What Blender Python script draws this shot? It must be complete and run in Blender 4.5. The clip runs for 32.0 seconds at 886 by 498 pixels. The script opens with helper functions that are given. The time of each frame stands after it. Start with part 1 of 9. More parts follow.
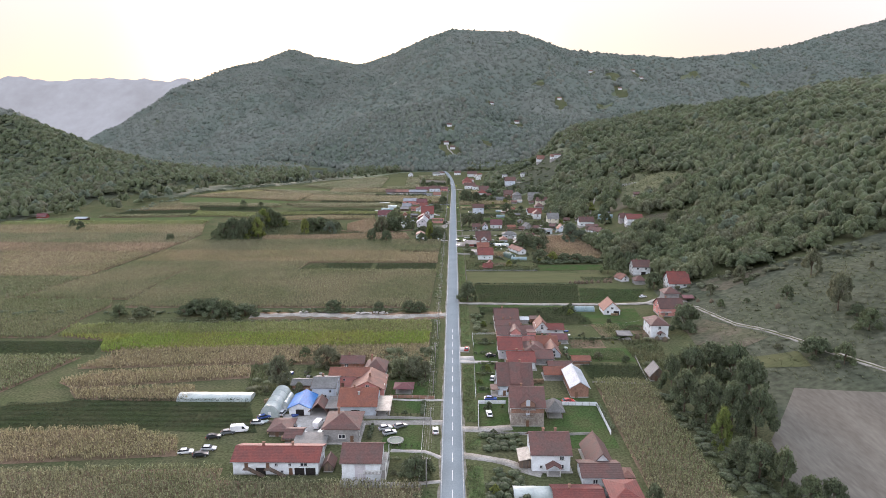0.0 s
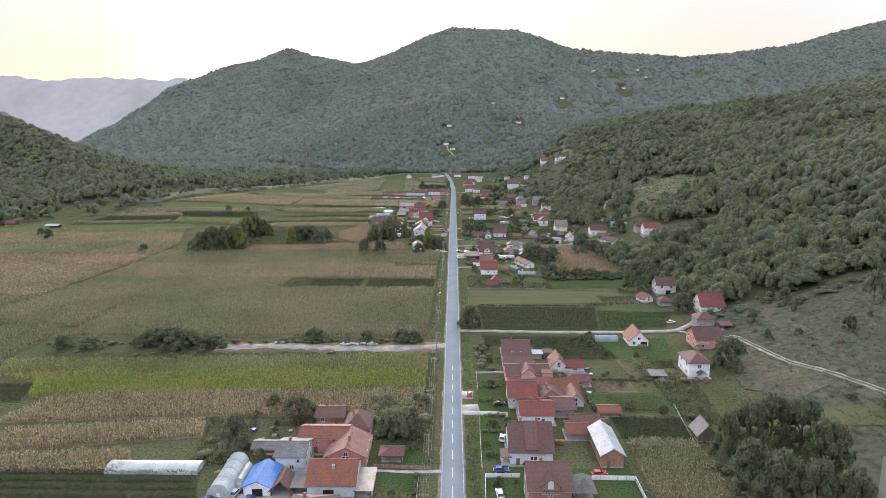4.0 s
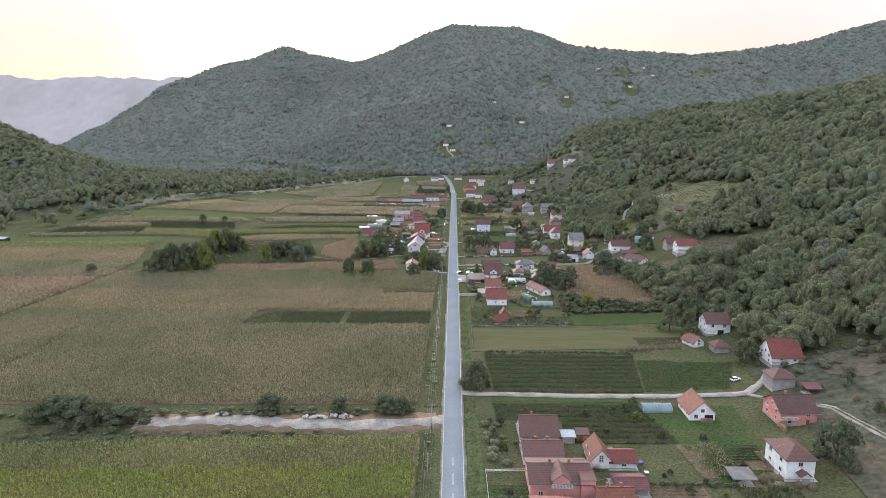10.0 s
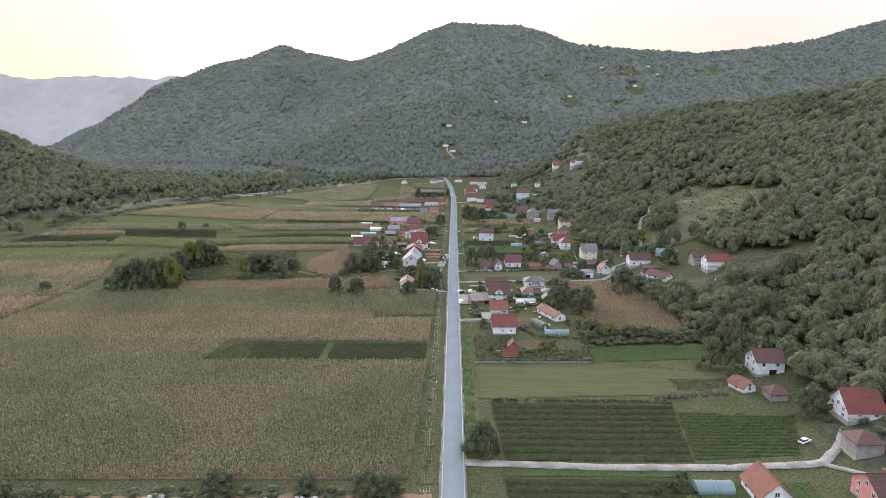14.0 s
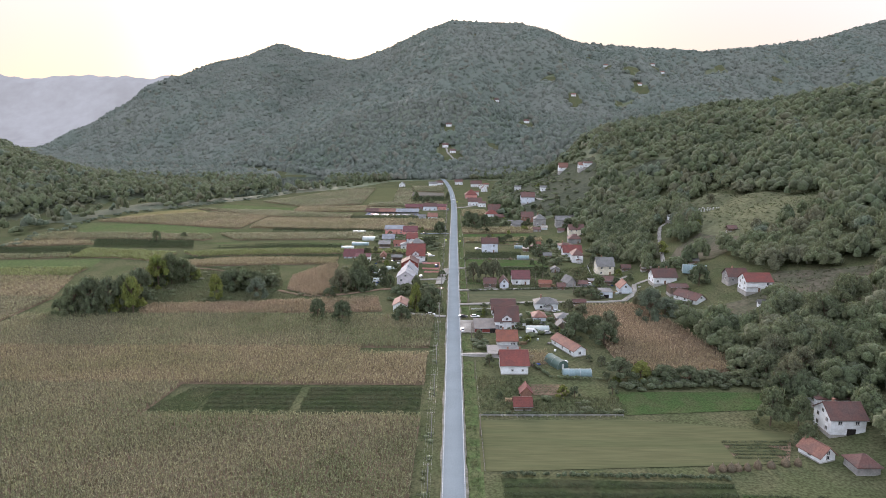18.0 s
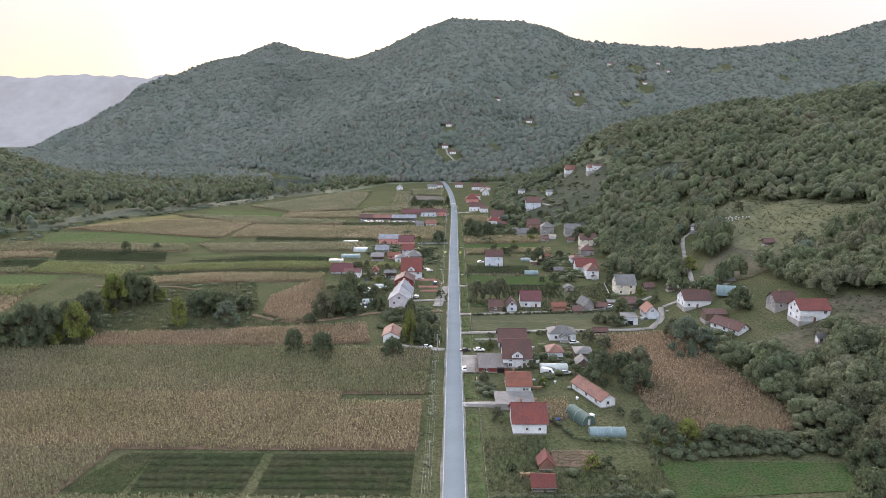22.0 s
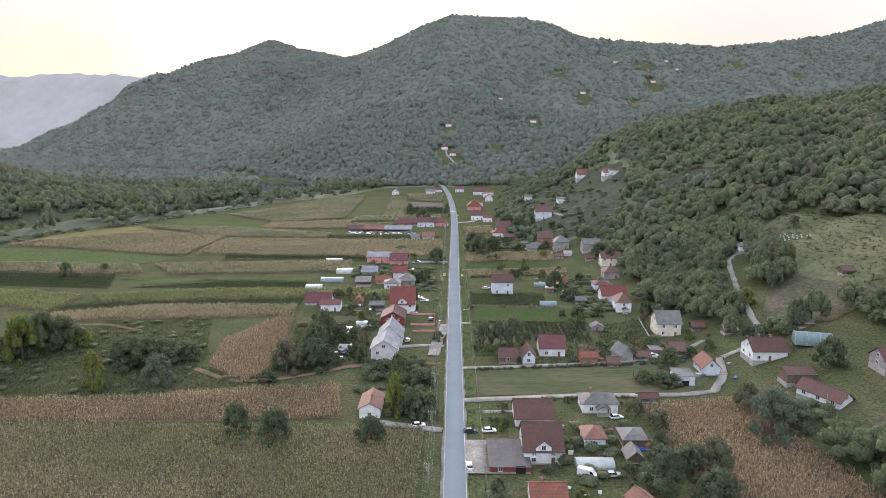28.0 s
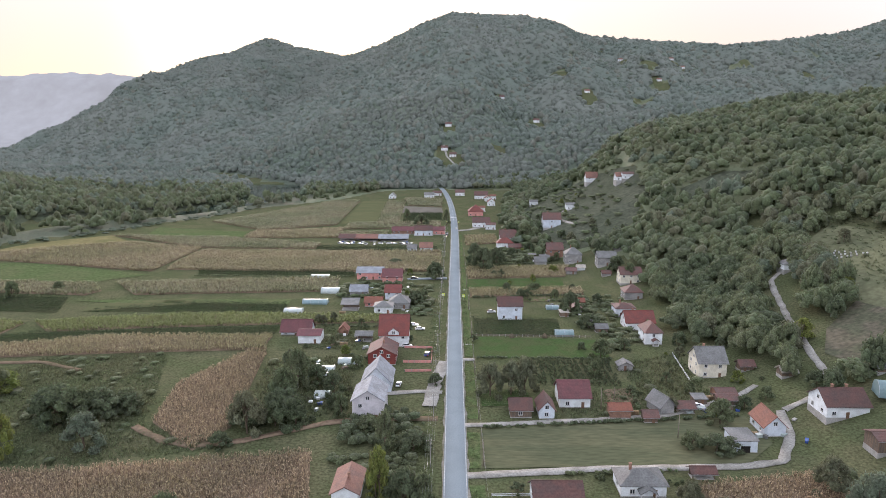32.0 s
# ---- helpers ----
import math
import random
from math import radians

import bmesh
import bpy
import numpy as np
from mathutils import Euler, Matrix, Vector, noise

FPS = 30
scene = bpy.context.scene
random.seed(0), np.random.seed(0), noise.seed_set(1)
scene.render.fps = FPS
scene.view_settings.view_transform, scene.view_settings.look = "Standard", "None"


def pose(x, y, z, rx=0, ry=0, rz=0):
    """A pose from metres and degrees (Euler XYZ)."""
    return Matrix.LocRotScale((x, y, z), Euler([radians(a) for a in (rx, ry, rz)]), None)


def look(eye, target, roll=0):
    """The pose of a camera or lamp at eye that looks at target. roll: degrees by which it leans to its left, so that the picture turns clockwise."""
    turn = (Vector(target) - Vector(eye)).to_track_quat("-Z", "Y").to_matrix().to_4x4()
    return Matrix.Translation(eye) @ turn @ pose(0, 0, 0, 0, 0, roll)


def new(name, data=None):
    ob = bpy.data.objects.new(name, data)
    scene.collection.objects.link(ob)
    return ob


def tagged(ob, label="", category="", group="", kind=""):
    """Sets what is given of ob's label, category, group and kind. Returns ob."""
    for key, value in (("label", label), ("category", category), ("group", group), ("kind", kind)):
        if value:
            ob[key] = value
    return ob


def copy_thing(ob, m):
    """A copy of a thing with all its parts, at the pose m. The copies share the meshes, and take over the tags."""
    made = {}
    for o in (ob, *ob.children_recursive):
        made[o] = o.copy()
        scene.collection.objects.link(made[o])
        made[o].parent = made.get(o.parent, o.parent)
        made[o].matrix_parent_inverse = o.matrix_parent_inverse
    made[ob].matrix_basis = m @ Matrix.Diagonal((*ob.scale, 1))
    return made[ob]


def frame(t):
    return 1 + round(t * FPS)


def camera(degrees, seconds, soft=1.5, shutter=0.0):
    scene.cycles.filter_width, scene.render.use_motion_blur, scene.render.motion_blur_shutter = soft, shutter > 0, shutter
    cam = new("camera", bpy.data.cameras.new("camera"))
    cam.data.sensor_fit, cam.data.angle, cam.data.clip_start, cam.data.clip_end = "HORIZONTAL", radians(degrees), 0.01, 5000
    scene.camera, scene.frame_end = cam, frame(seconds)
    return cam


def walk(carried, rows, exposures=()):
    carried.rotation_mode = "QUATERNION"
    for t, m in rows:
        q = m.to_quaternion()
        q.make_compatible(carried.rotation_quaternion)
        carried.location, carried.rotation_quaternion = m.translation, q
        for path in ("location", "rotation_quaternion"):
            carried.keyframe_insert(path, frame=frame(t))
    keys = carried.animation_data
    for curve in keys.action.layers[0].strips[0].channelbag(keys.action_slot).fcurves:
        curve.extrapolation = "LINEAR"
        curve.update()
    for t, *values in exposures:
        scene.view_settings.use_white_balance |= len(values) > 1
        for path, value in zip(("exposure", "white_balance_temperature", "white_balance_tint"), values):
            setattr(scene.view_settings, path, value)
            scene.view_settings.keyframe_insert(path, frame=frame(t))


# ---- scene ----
# ---- camera ----
def along(t):
    """Metres flown at t seconds."""
    return 11.5 * t + 0.00657 * t * (t - 32) - 0.0001854 * t * (t - 32) * (t - 16)


EXPOSURE = 3.12
cam = camera(69.5, 32.0, 0.65)
PATH = [(0.5 * k, pose(0.0, along(0.5 * k), 89.7, 79.163, 0, 0.769)) for k in range(65)]
walk(cam, PATH, exposures=[(0.0, EXPOSURE, 6350, 23), (32.0, EXPOSURE, 6350, 23)])

# ---- light: the sun sets behind the saddle of the mountain ----
SUN_TURN, SUN_RISE = -8.63, 7.0   # degrees east of the valley's axis, degrees up
SKY_EAST, SKY_WEST, SKY_TOP, SKY_GLOW = (2.5, 2.7, 2.8), (0.95, 0.79, 0.66), (1.8, 2.0, 2.12), (0.75, 0.54, 0.4)
world = bpy.data.worlds.new("sky")
scene.world = world
world.use_nodes = True
tree = world.node_tree
sky = tree.nodes.new("ShaderNodeTexSky")
sky.sky_type, sky.sun_disc = "NISHITA", False
sky.sun_elevation, sky.sun_rotation = radians(SUN_RISE), radians(SUN_TURN)
sky.altitude, sky.air_density, sky.dust_density, sky.ozone_density = 200, 1.0, 1.2, 1.0

def ramp(source, a, b):
    n = tree.nodes.new("ShaderNodeMapRange")
    n.interpolation_type = "SMOOTHSTEP"
    n.inputs[1].default_value, n.inputs[2].default_value = a, b
    tree.links.new(source, n.inputs[0])
    return n.outputs[0]


def blend(fac, a, b, how="MIX"):
    n = tree.nodes.new("ShaderNodeMix")
    n.data_type, n.blend_type = "RGBA", how
    for socket, v in ((n.inputs[0], fac), (n.inputs[6], a), (n.inputs[7], b)):
        if isinstance(v, (int, float, tuple)):
            socket.default_value = v if isinstance(v, (int, float)) else (*v, 1)
        else:
            tree.links.new(v, socket)
    return n.outputs[2]


def towards(direction):
    n = tree.nodes.new("ShaderNodeVectorMath")
    n.operation = "DOT_PRODUCT"
    n.inputs[1].default_value = direction
    tree.links.new(compass.outputs["Generated"], n.inputs[0])
    return n.outputs["Value"]


# evening haze evens out the sky: cream over the sunset, pale blue-grey behind, a little darker overhead, and a warm aureole round the sun
compass = tree.nodes.new("ShaderNodeTexCoord")
sun_x, sun_y = math.sin(radians(SUN_TURN)), math.cos(radians(SUN_TURN))
horizon = blend(ramp(towards((sun_x, sun_y, 0)), 0.0, 0.9), SKY_EAST, SKY_WEST)
dome = blend(ramp(towards((0, 0, 1)), 0.05, 0.6), horizon, SKY_TOP)
c, z = math.cos(radians(5.6)), math.sin(radians(5.6))
dome = blend(ramp(towards((sun_x * c, sun_y * c, z)), 0.94, 1.0), dome, SKY_GLOW, "ADD")
tree.links.new(blend(0.96, sky.outputs[0], dome), tree.nodes["Background"].inputs[0])
tree.nodes["Background"].inputs[1].default_value = 0.1

sun = new("sun", bpy.data.lights.new("sun", "SUN"))
sun.data.energy, sun.data.angle, sun.data.color = 1.4, radians(25), (1.0, 0.88, 0.74)   # spread wide by the haze
sun.matrix_world = look((-math.sin(radians(-SUN_TURN)) * 300, 300, 400), (0, 0, 400 - 300 * math.tan(radians(SUN_RISE)))) 

# ---- materials ----
def material(name, colour, rough=0.8, spread=0.25, scale=1.0, second=None, mix_scale=0.1, bump=0.0, bump_scale=None, island=0.0, each=0.0, metal=0.0, spec=0.4, streak=None):
    """A surface with grain at one scale and stains or patches at another.
    spread: how far the grain darkens and lightens; second: the colour of the patches; island, each: how far loose pieces or objects differ."""
    m = bpy.data.materials.new(name)
    m.use_nodes = True
    t = m.node_tree
    b = t.nodes["Principled BSDF"]
    b.inputs["Roughness"].default_value, b.inputs["Metallic"].default_value = rough, metal
    b.inputs["Specular IOR Level"].default_value = spec if rough < 0.85 else 0.0
    geo = t.nodes.new("ShaderNodeNewGeometry")
    where = geo.outputs["Position"]
    if streak:
        mp = t.nodes.new("ShaderNodeMapping")
        mp.inputs["Scale"].default_value = streak
        t.links.new(where, mp.inputs["Vector"])
        where = mp.outputs["Vector"]

    def noise_at(s, detail=4):
        n = t.nodes.new("ShaderNodeTexNoise")
        n.inputs["Scale"].default_value, n.inputs["Detail"].default_value = s, detail
        t.links.new(where, n.inputs["Vector"])
        return n.outputs["Fac"]

    def remap(src, lo, hi, a=0.3, z=0.7):
        r = t.nodes.new("ShaderNodeMapRange")
        for k, v in zip((1, 2, 3, 4), (a, z, lo, hi)):
            r.inputs[k].default_value = v
        t.links.new(src, r.inputs[0])
        return r.outputs[0]

    def times(a, bb):
        q = t.nodes.new("ShaderNodeMath")
        q.operation = "MULTIPLY"
        t.links.new(a, q.inputs[0]), t.links.new(bb, q.inputs[1])
        return q.outputs[0]

    col = t.nodes.new("ShaderNodeMix")
    col.data_type = "RGBA"
    col.inputs[6].default_value = (*colour, 1)
    col.inputs[7].default_value = (*(second or [c * 0.75 for c in colour]), 1)
    t.links.new(remap(noise_at(mix_scale, 5), 0, 1, 0.42, 0.6), col.inputs[0])
    value = remap(noise_at(scale, 6), 1 - spread, 1 + spread)
    if island:
        value = times(value, remap(geo.outputs["Random Per Island"], 1 - island, 1 + island, 0, 1))
    if each:
        info = t.nodes.new("ShaderNodeObjectInfo")
        value = times(value, remap(info.outputs["Random"], 1 - each, 1 + each, 0, 1))
    hsv = t.nodes.new("ShaderNodeHueSaturation")
    t.links.new(col.outputs[2], hsv.inputs["Color"])
    t.links.new(value, hsv.inputs["Value"])
    if island:
        t.links.new(remap(geo.outputs["Random Per Island"], 0.488, 0.512, 0, 1), hsv.inputs["Hue"])
    t.links.new(hsv.outputs[0], b.inputs["Base Color"])
    if bump:
        n = t.nodes.new("ShaderNodeBump")
        n.inputs["Strength"].default_value, n.inputs["Distance"].default_value = bump, 0.1
        t.links.new(noise_at(bump_scale or scale * 2), n.inputs["Height"])
        t.links.new(n.outputs[0], b.inputs["Normal"])
    return m


def leafy(name, colour, second, island=0.2, mix_scale=0.03, through_light=0.4, sheen=0.12):
    """Foliage: two tones in patches, each clump a little different, and thin enough for some light to pass."""
    m = material(name, colour, 0.7, 0.5, 1.9, second, mix_scale, 0.6, 2.3, island=island, spec=0.02)
    m.node_tree.nodes["Bump"].inputs["Distance"].default_value = 0.3
    t = m.node_tree
    b, out = t.nodes["Principled BSDF"], t.nodes["Material Output"]
    b.inputs["Sheen Weight"].default_value, b.inputs["Sheen Roughness"].default_value = sheen, 0.6   # waxy leaf faces seen edge-on
    b.inputs["Sheen Tint"].default_value = (0.95, 1.0, 0.95, 1)
    tr = t.nodes.new("ShaderNodeBsdfTranslucent")
    mx = t.nodes.new("ShaderNodeMixShader")
    mx.inputs[0].default_value = through_light
    t.links.new(b.inputs["Base Color"].links[0].from_socket, tr.inputs[0])
    t.links.new(b.outputs[0], mx.inputs[1]), t.links.new(tr.outputs[0], mx.inputs[2])
    t.links.new(mx.outputs[0], out.inputs[0])
    return m


GRASS = material("rough_grass", (0.068, 0.078, 0.04), 0.9, 0.4, 1.3, (0.085, 0.087, 0.049), 0.07, 0.8, 2.5)
ASPHALT = material("asphalt", (0.188, 0.22, 0.238), 0.9, 0.1, 3, (0.174, 0.203, 0.22), 0.1, 0.2, 20)
GRAVEL = material("pale_gravel", (0.285, 0.275, 0.255), 0.95, 0.25, 1.8, (0.205, 0.195, 0.175), 0.2, 0.5, 3)
SHOULDER = material("dusty_shoulder", (0.2, 0.19, 0.165), 0.95, 0.25, 1.5, (0.13, 0.13, 0.095), 0.25, 0.5, 3)
EARTH = material("bare_earth", (0.17, 0.125, 0.09), 0.95, 0.25, 0.8, (0.12, 0.095, 0.065), 0.06, 0.6, 2)
PLOUGHED = material("ploughed_earth", (0.14, 0.13, 0.112), 0.95, 0.14, 0.5, (0.122, 0.112, 0.096), 0.05, 0.5, 1.5, streak=(2.5, 0.5, 1))
MEADOW = material("mown_meadow", (0.094, 0.097, 0.052), 0.9, 0.14, 0.9, (0.08, 0.088, 0.046), 0.12, 0.5, 3, streak=(0.12, 1.3, 1.0))
DRY_MEADOW = material("dry_mown_meadow", (0.098, 0.1, 0.06), 0.9, 0.2, 0.9, (0.08, 0.087, 0.052), 0.12, 0.5, 3, streak=(0.3, 1.2, 1.0))
LAWN = material("lawn", (0.047, 0.076, 0.029), 0.9, 0.4, 1.8, (0.06, 0.074, 0.034), 0.15, 0.7, 5)
DRY_SLOPE = material("dry_brown_slope", (0.105, 0.094, 0.07), 0.95, 0.3, 0.6, (0.08, 0.082, 0.055), 0.12, 0.6, 2)
HILLSIDE = material("dry_hillside", (0.074, 0.08, 0.058), 0.95, 0.35, 0.4, (0.064, 0.072, 0.05), 0.04, 0.6, 1.2)
HAY_SLOPE = material("mown_hay_slope", (0.125, 0.128, 0.078), 0.95, 0.25, 0.4, (0.098, 0.105, 0.064), 0.05, 0.6, 1.2)
CONCRETE_PATH = material("worn_concrete", (0.36, 0.35, 0.335), 0.95, 0.15, 1.5, (0.27, 0.262, 0.25), 0.3, 0.3, 6)
PAINT = material("road_paint", (0.5, 0.51, 0.52), 0.7, 0.15, 3, (0.42, 0.43, 0.44), 0.5)
PAINT_WORN = material("worn_edge_paint", (0.33, 0.34, 0.345), 0.8, 0.3, 2, (0.24, 0.255, 0.265), 0.15)
PAINT_YELLOW = material("yellow_road_paint", (0.62, 0.52, 0.22), 0.7, 0.15, 3)
WATER = material("river_water", (0.03, 0.045, 0.035), 0.06, 0.1, 0.05, None, 0.02, 0.04, 0.8, spec=0.5)
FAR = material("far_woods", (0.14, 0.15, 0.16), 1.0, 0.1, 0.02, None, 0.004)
WOODS = leafy("woodland_leaves", (0.106, 0.129, 0.068), (0.124, 0.14, 0.077))
WOODS_WARM = leafy("turning_leaves", (0.132, 0.134, 0.082), (0.12, 0.13, 0.08))
WOODS_DARK = leafy("dark_leaves", (0.084, 0.105, 0.058), (0.098, 0.116, 0.066))
WILLOW = leafy("silvery_leaves", (0.122, 0.148, 0.105), (0.105, 0.132, 0.088))
# mountain leaves paler and bluer than near woods: distance haze put into their colour
HAZED_LEAVES = [leafy("mountain_leaves_" + word, a, b, 0.1, 0.006, 0.3, 0.06) for word, a, b in (
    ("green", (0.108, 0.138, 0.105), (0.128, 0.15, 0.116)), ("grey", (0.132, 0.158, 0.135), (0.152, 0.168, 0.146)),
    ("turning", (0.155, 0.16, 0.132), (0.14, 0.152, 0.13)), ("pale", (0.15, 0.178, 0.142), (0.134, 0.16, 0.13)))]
CORN_DRY = leafy("dry_maize", (0.275, 0.231, 0.142), (0.221, 0.202, 0.112), 0.5, 0.02, 0.35)
CORN_MIX = leafy("ripening_maize", (0.220, 0.208, 0.125), (0.164, 0.176, 0.093), 0.5, 0.02, 0.35)
CORN_LEAF = leafy("half_green_maize", (0.165, 0.175, 0.09), (0.14, 0.165, 0.08), 0.5, 0.02, 0.35)
CORN_PALE = leafy("yellowing_maize", (0.19, 0.215, 0.085), (0.165, 0.19, 0.075), 0.4, 0.03, 0.35)
CORN_BROWN = leafy("withered_maize", (0.3, 0.225, 0.152), (0.235, 0.188, 0.12), 0.5, 0.02, 0.35)
CORN_GREEN = leafy("green_maize", (0.166, 0.227, 0.047), (0.224, 0.243, 0.066), 0.3, 0.03, 0.35)
VINE = leafy("raspberry_canes", (0.038, 0.054, 0.028), (0.046, 0.058, 0.032), 0.3)
UNDERGROWTH = leafy("undergrowth", (0.085, 0.105, 0.06), (0.1, 0.11, 0.066))
BARK = material("bark", (0.12, 0.095, 0.07), 0.95, 0.3, 4, None, 1, 0.6, 8)
# faint emission stands in for the haze over the far range
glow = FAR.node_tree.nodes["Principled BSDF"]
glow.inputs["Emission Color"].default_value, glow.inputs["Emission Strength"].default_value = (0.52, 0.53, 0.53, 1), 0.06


def tiled(name, colour, second, row=0.35, rough=0.75, spread=0.22, metal=0.0, seam=0.0):
    """Roof covering: courses across the slope, weather stains, and tiles that differ."""
    m = material(name, colour, rough, spread, 2.2, second, 0.35, metal=metal, each=0.08)
    t = m.node_tree
    b = t.nodes["Principled BSDF"]
    tex = t.nodes.new("ShaderNodeTexCoord")
    w = t.nodes.new("ShaderNodeTexWave")
    w.wave_type, w.bands_direction = "BANDS", "Z" if not seam else "X"
    w.inputs["Scale"].default_value = 0.314 / (row * 0.5 if not seam else seam)
    w.inputs["Distortion"].default_value = 0.3
    t.links.new(tex.outputs["Object"], w.inputs["Vector"])
    n = t.nodes.new("ShaderNodeBump")
    n.inputs["Strength"].default_value, n.inputs["Distance"].default_value = 0.5, 0.06
    t.links.new(w.outputs["Fac"], n.inputs["Height"])
    t.links.new(n.outputs[0], b.inputs["Normal"])
    return m


ROOF_RED = tiled("red_tiles", (0.142, 0.038, 0.03), (0.115, 0.036, 0.03))
ROOF_ORANGE = tiled("orange_tiles", (0.165, 0.06, 0.037), (0.135, 0.052, 0.036))
ROOF_PINKTILE = tiled("salmon_tiles", (0.19, 0.092, 0.068), (0.145, 0.078, 0.062))
ROOF_OLD = tiled("weathered_brown_tiles", (0.108, 0.052, 0.044), (0.088, 0.053, 0.046))
ROOF_BROWN = tiled("dark_brown_tiles", (0.087, 0.041, 0.034), (0.069, 0.039, 0.034))
ROOF_MAROON = tiled("maroon_sheet", (0.120, 0.043, 0.046), (0.098, 0.040, 0.042))
ROOF_GREY = tiled("grey_slabs", (0.135, 0.136, 0.134), (0.105, 0.105, 0.102))
ROOF_DARK = tiled("dark_bitumen_sheet", (0.07, 0.072, 0.076), (0.055, 0.057, 0.06), rough=0.8, seam=0.5)
ROOF_SLAB = tiled("blue_grey_slabs", (0.216, 0.232, 0.256), (0.16, 0.172, 0.188))
ROOF_BEIGE = tiled("beige_sheet", (0.336, 0.312, 0.272), (0.272, 0.248, 0.216), rough=0.6, seam=0.3)
ROOF_METAL = tiled("pale_metal_sheet", (0.34, 0.38, 0.42), (0.3, 0.33, 0.36), rough=0.65, seam=0.3)
ROOF_BLUE = tiled("blue_metal_sheet", (0.03, 0.15, 0.4), (0.03, 0.12, 0.33), rough=0.6, seam=0.3)
WALL_WHITE = material("white_render", (0.66, 0.69, 0.71), 0.9, 0.07, 3, (0.55, 0.57, 0.58), 0.5, 0.15, 20)
WALL_PALE = material("pale_blue_render", (0.537, 0.586, 0.644), 0.9, 0.08, 3, (0.449, 0.488, 0.537), 0.5, 0.15, 20)
WALL_CREAM = material("cream_render", (0.644, 0.605, 0.508), 0.9, 0.08, 3, (0.537, 0.498, 0.41), 0.5, 0.15, 20)
WALL_LILAC = material("lilac_render", (0.5, 0.475, 0.5), 0.9, 0.08, 3, (0.42, 0.4, 0.42), 0.5, 0.15, 20)
WALL_PINK = material("pink_render", (0.566, 0.264, 0.234), 0.9, 0.08, 3, (0.468, 0.224, 0.205), 0.5, 0.15, 20)
WALL_REDWALL = material("dark_red_render", (0.2, 0.058, 0.05), 0.85, 0.1, 3, (0.165, 0.053, 0.048), 0.5, 0.15, 20)
WALL_GREY = material("grey_render", (0.288, 0.28, 0.272), 0.95, 0.14, 2, (0.216, 0.212, 0.208), 0.4, 0.3, 12)
WALL_BRICK = material("raw_brick", (0.28, 0.16, 0.12), 0.95, 0.22, 4, (0.208, 0.128, 0.096), 0.6, 0.4, 10)
WALL_STONE = material("split_stone", (0.288, 0.256, 0.224), 0.95, 0.3, 2.5, (0.216, 0.184, 0.16), 0.8, 0.6, 5)
WALL_WOOD = material("weathered_boards", (0.17, 0.125, 0.095), 0.9, 0.25, 3, (0.12, 0.1, 0.085), 0.4, 0.4, 8, streak=(4, 4, 0.5))
CONCRETE = material("concrete", (0.336, 0.328, 0.312), 0.95, 0.12, 3, (0.264, 0.256, 0.24), 0.3, 0.2, 15)
TRIM = material("white_trim", (0.608, 0.608, 0.592), 0.6, 0.05, 5)
GLASS = material("window_glass", (0.035, 0.04, 0.05), 0.08, 0.1, 0.5, None, 0.2, spec=0.6)
DARK = material("dark_opening", (0.03, 0.027, 0.025), 0.9, 0.2, 2)
DOOR = material("brown_door", (0.16, 0.09, 0.055), 0.6, 0.15, 3, streak=(6, 6, 0.6))
FILM = material("polythene_film", (0.36, 0.4, 0.39), 0.4, 0.1, 1.5, (0.28, 0.33, 0.32), 0.25, 0.25, 2, spec=0.4)
FILM_BLUE = material("bluish_polythene_film", (0.15, 0.22, 0.235), 0.45, 0.12, 1.5, (0.12, 0.18, 0.19), 0.25, 0.25, 2, spec=0.4)
NET = material("dark_green_net", (0.08, 0.13, 0.11), 0.7, 0.2, 3)
STEEL = material("galvanised_steel", (0.4, 0.41, 0.42), 0.45, 0.1, 4, metal=0.8)
TIMBER = material("grey_timber_pole", (0.2, 0.17, 0.14), 0.9, 0.2, 3, streak=(5, 5, 0.4))

# ---- shape of the land ----
def smooth(a, b, v):
    s = np.clip((np.asarray(v, float) - a) / (b - a), 0, 1)
    return s * s * (3 - 2 * s)


def wave(x, y, scale, seed):
    """Soft rolling relief between about -1 and 1, from a few crossing waves."""
    out = 0
    for k in range(5):
        a = seed * 1.7 + k * 2.399
        fx, fy = math.cos(a) / scale * (1 + 0.45 * k), math.sin(a) / scale * (1 + 0.45 * k)
        out = out + np.sin((x * fx + y * fy) * 6.283 + seed * (k + 1) * 3.1) / (1 + 0.5 * k)
    return out / 2.6


CREST_X = (-3600, -1700, -1330, -1300, -1222, -1123, -995, -845, -712, -615, -424, -242, -112, 0, 109, 251, 339, 416, 519, 658, 773, 954, 1316, 1557, 1861, 3600)
CREST_Y = (2200, 2200, 2350, 2600, 2827, 2900, 2939, 2950, 2953, 3000, 3100, 2850, 2650, 2550, 2560, 2597, 2500, 2450, 2350, 2314, 2250, 2300, 2600, 2787, 2900, 3000)
CREST_Z = (0, 0, 10, 80, 222, 286, 342, 374, 423, 394, 366, 395, 424, 449, 443, 446, 398, 362, 340, 326, 312, 330, 393, 460, 533, 560)
FOOT_X = (-3600, -1400, -1150, -800, -500, -250, -100, 60, 250, 600, 1200, 3600)
FOOT_Y = (2150, 2150, 2080, 1900, 1650, 1450, 1330, 1300, 1330, 1450, 1600, 1600)
HILL_Y = (-700, 100, 250, 330, 400, 480, 560, 640, 720, 800, 850, 940, 1050, 1200, 1400, 1700)
HILL_X = (105, 105, 92, 106, 106, 96, 88, 88, 92, 62, 38, 40, 50, 70, 110, 160)
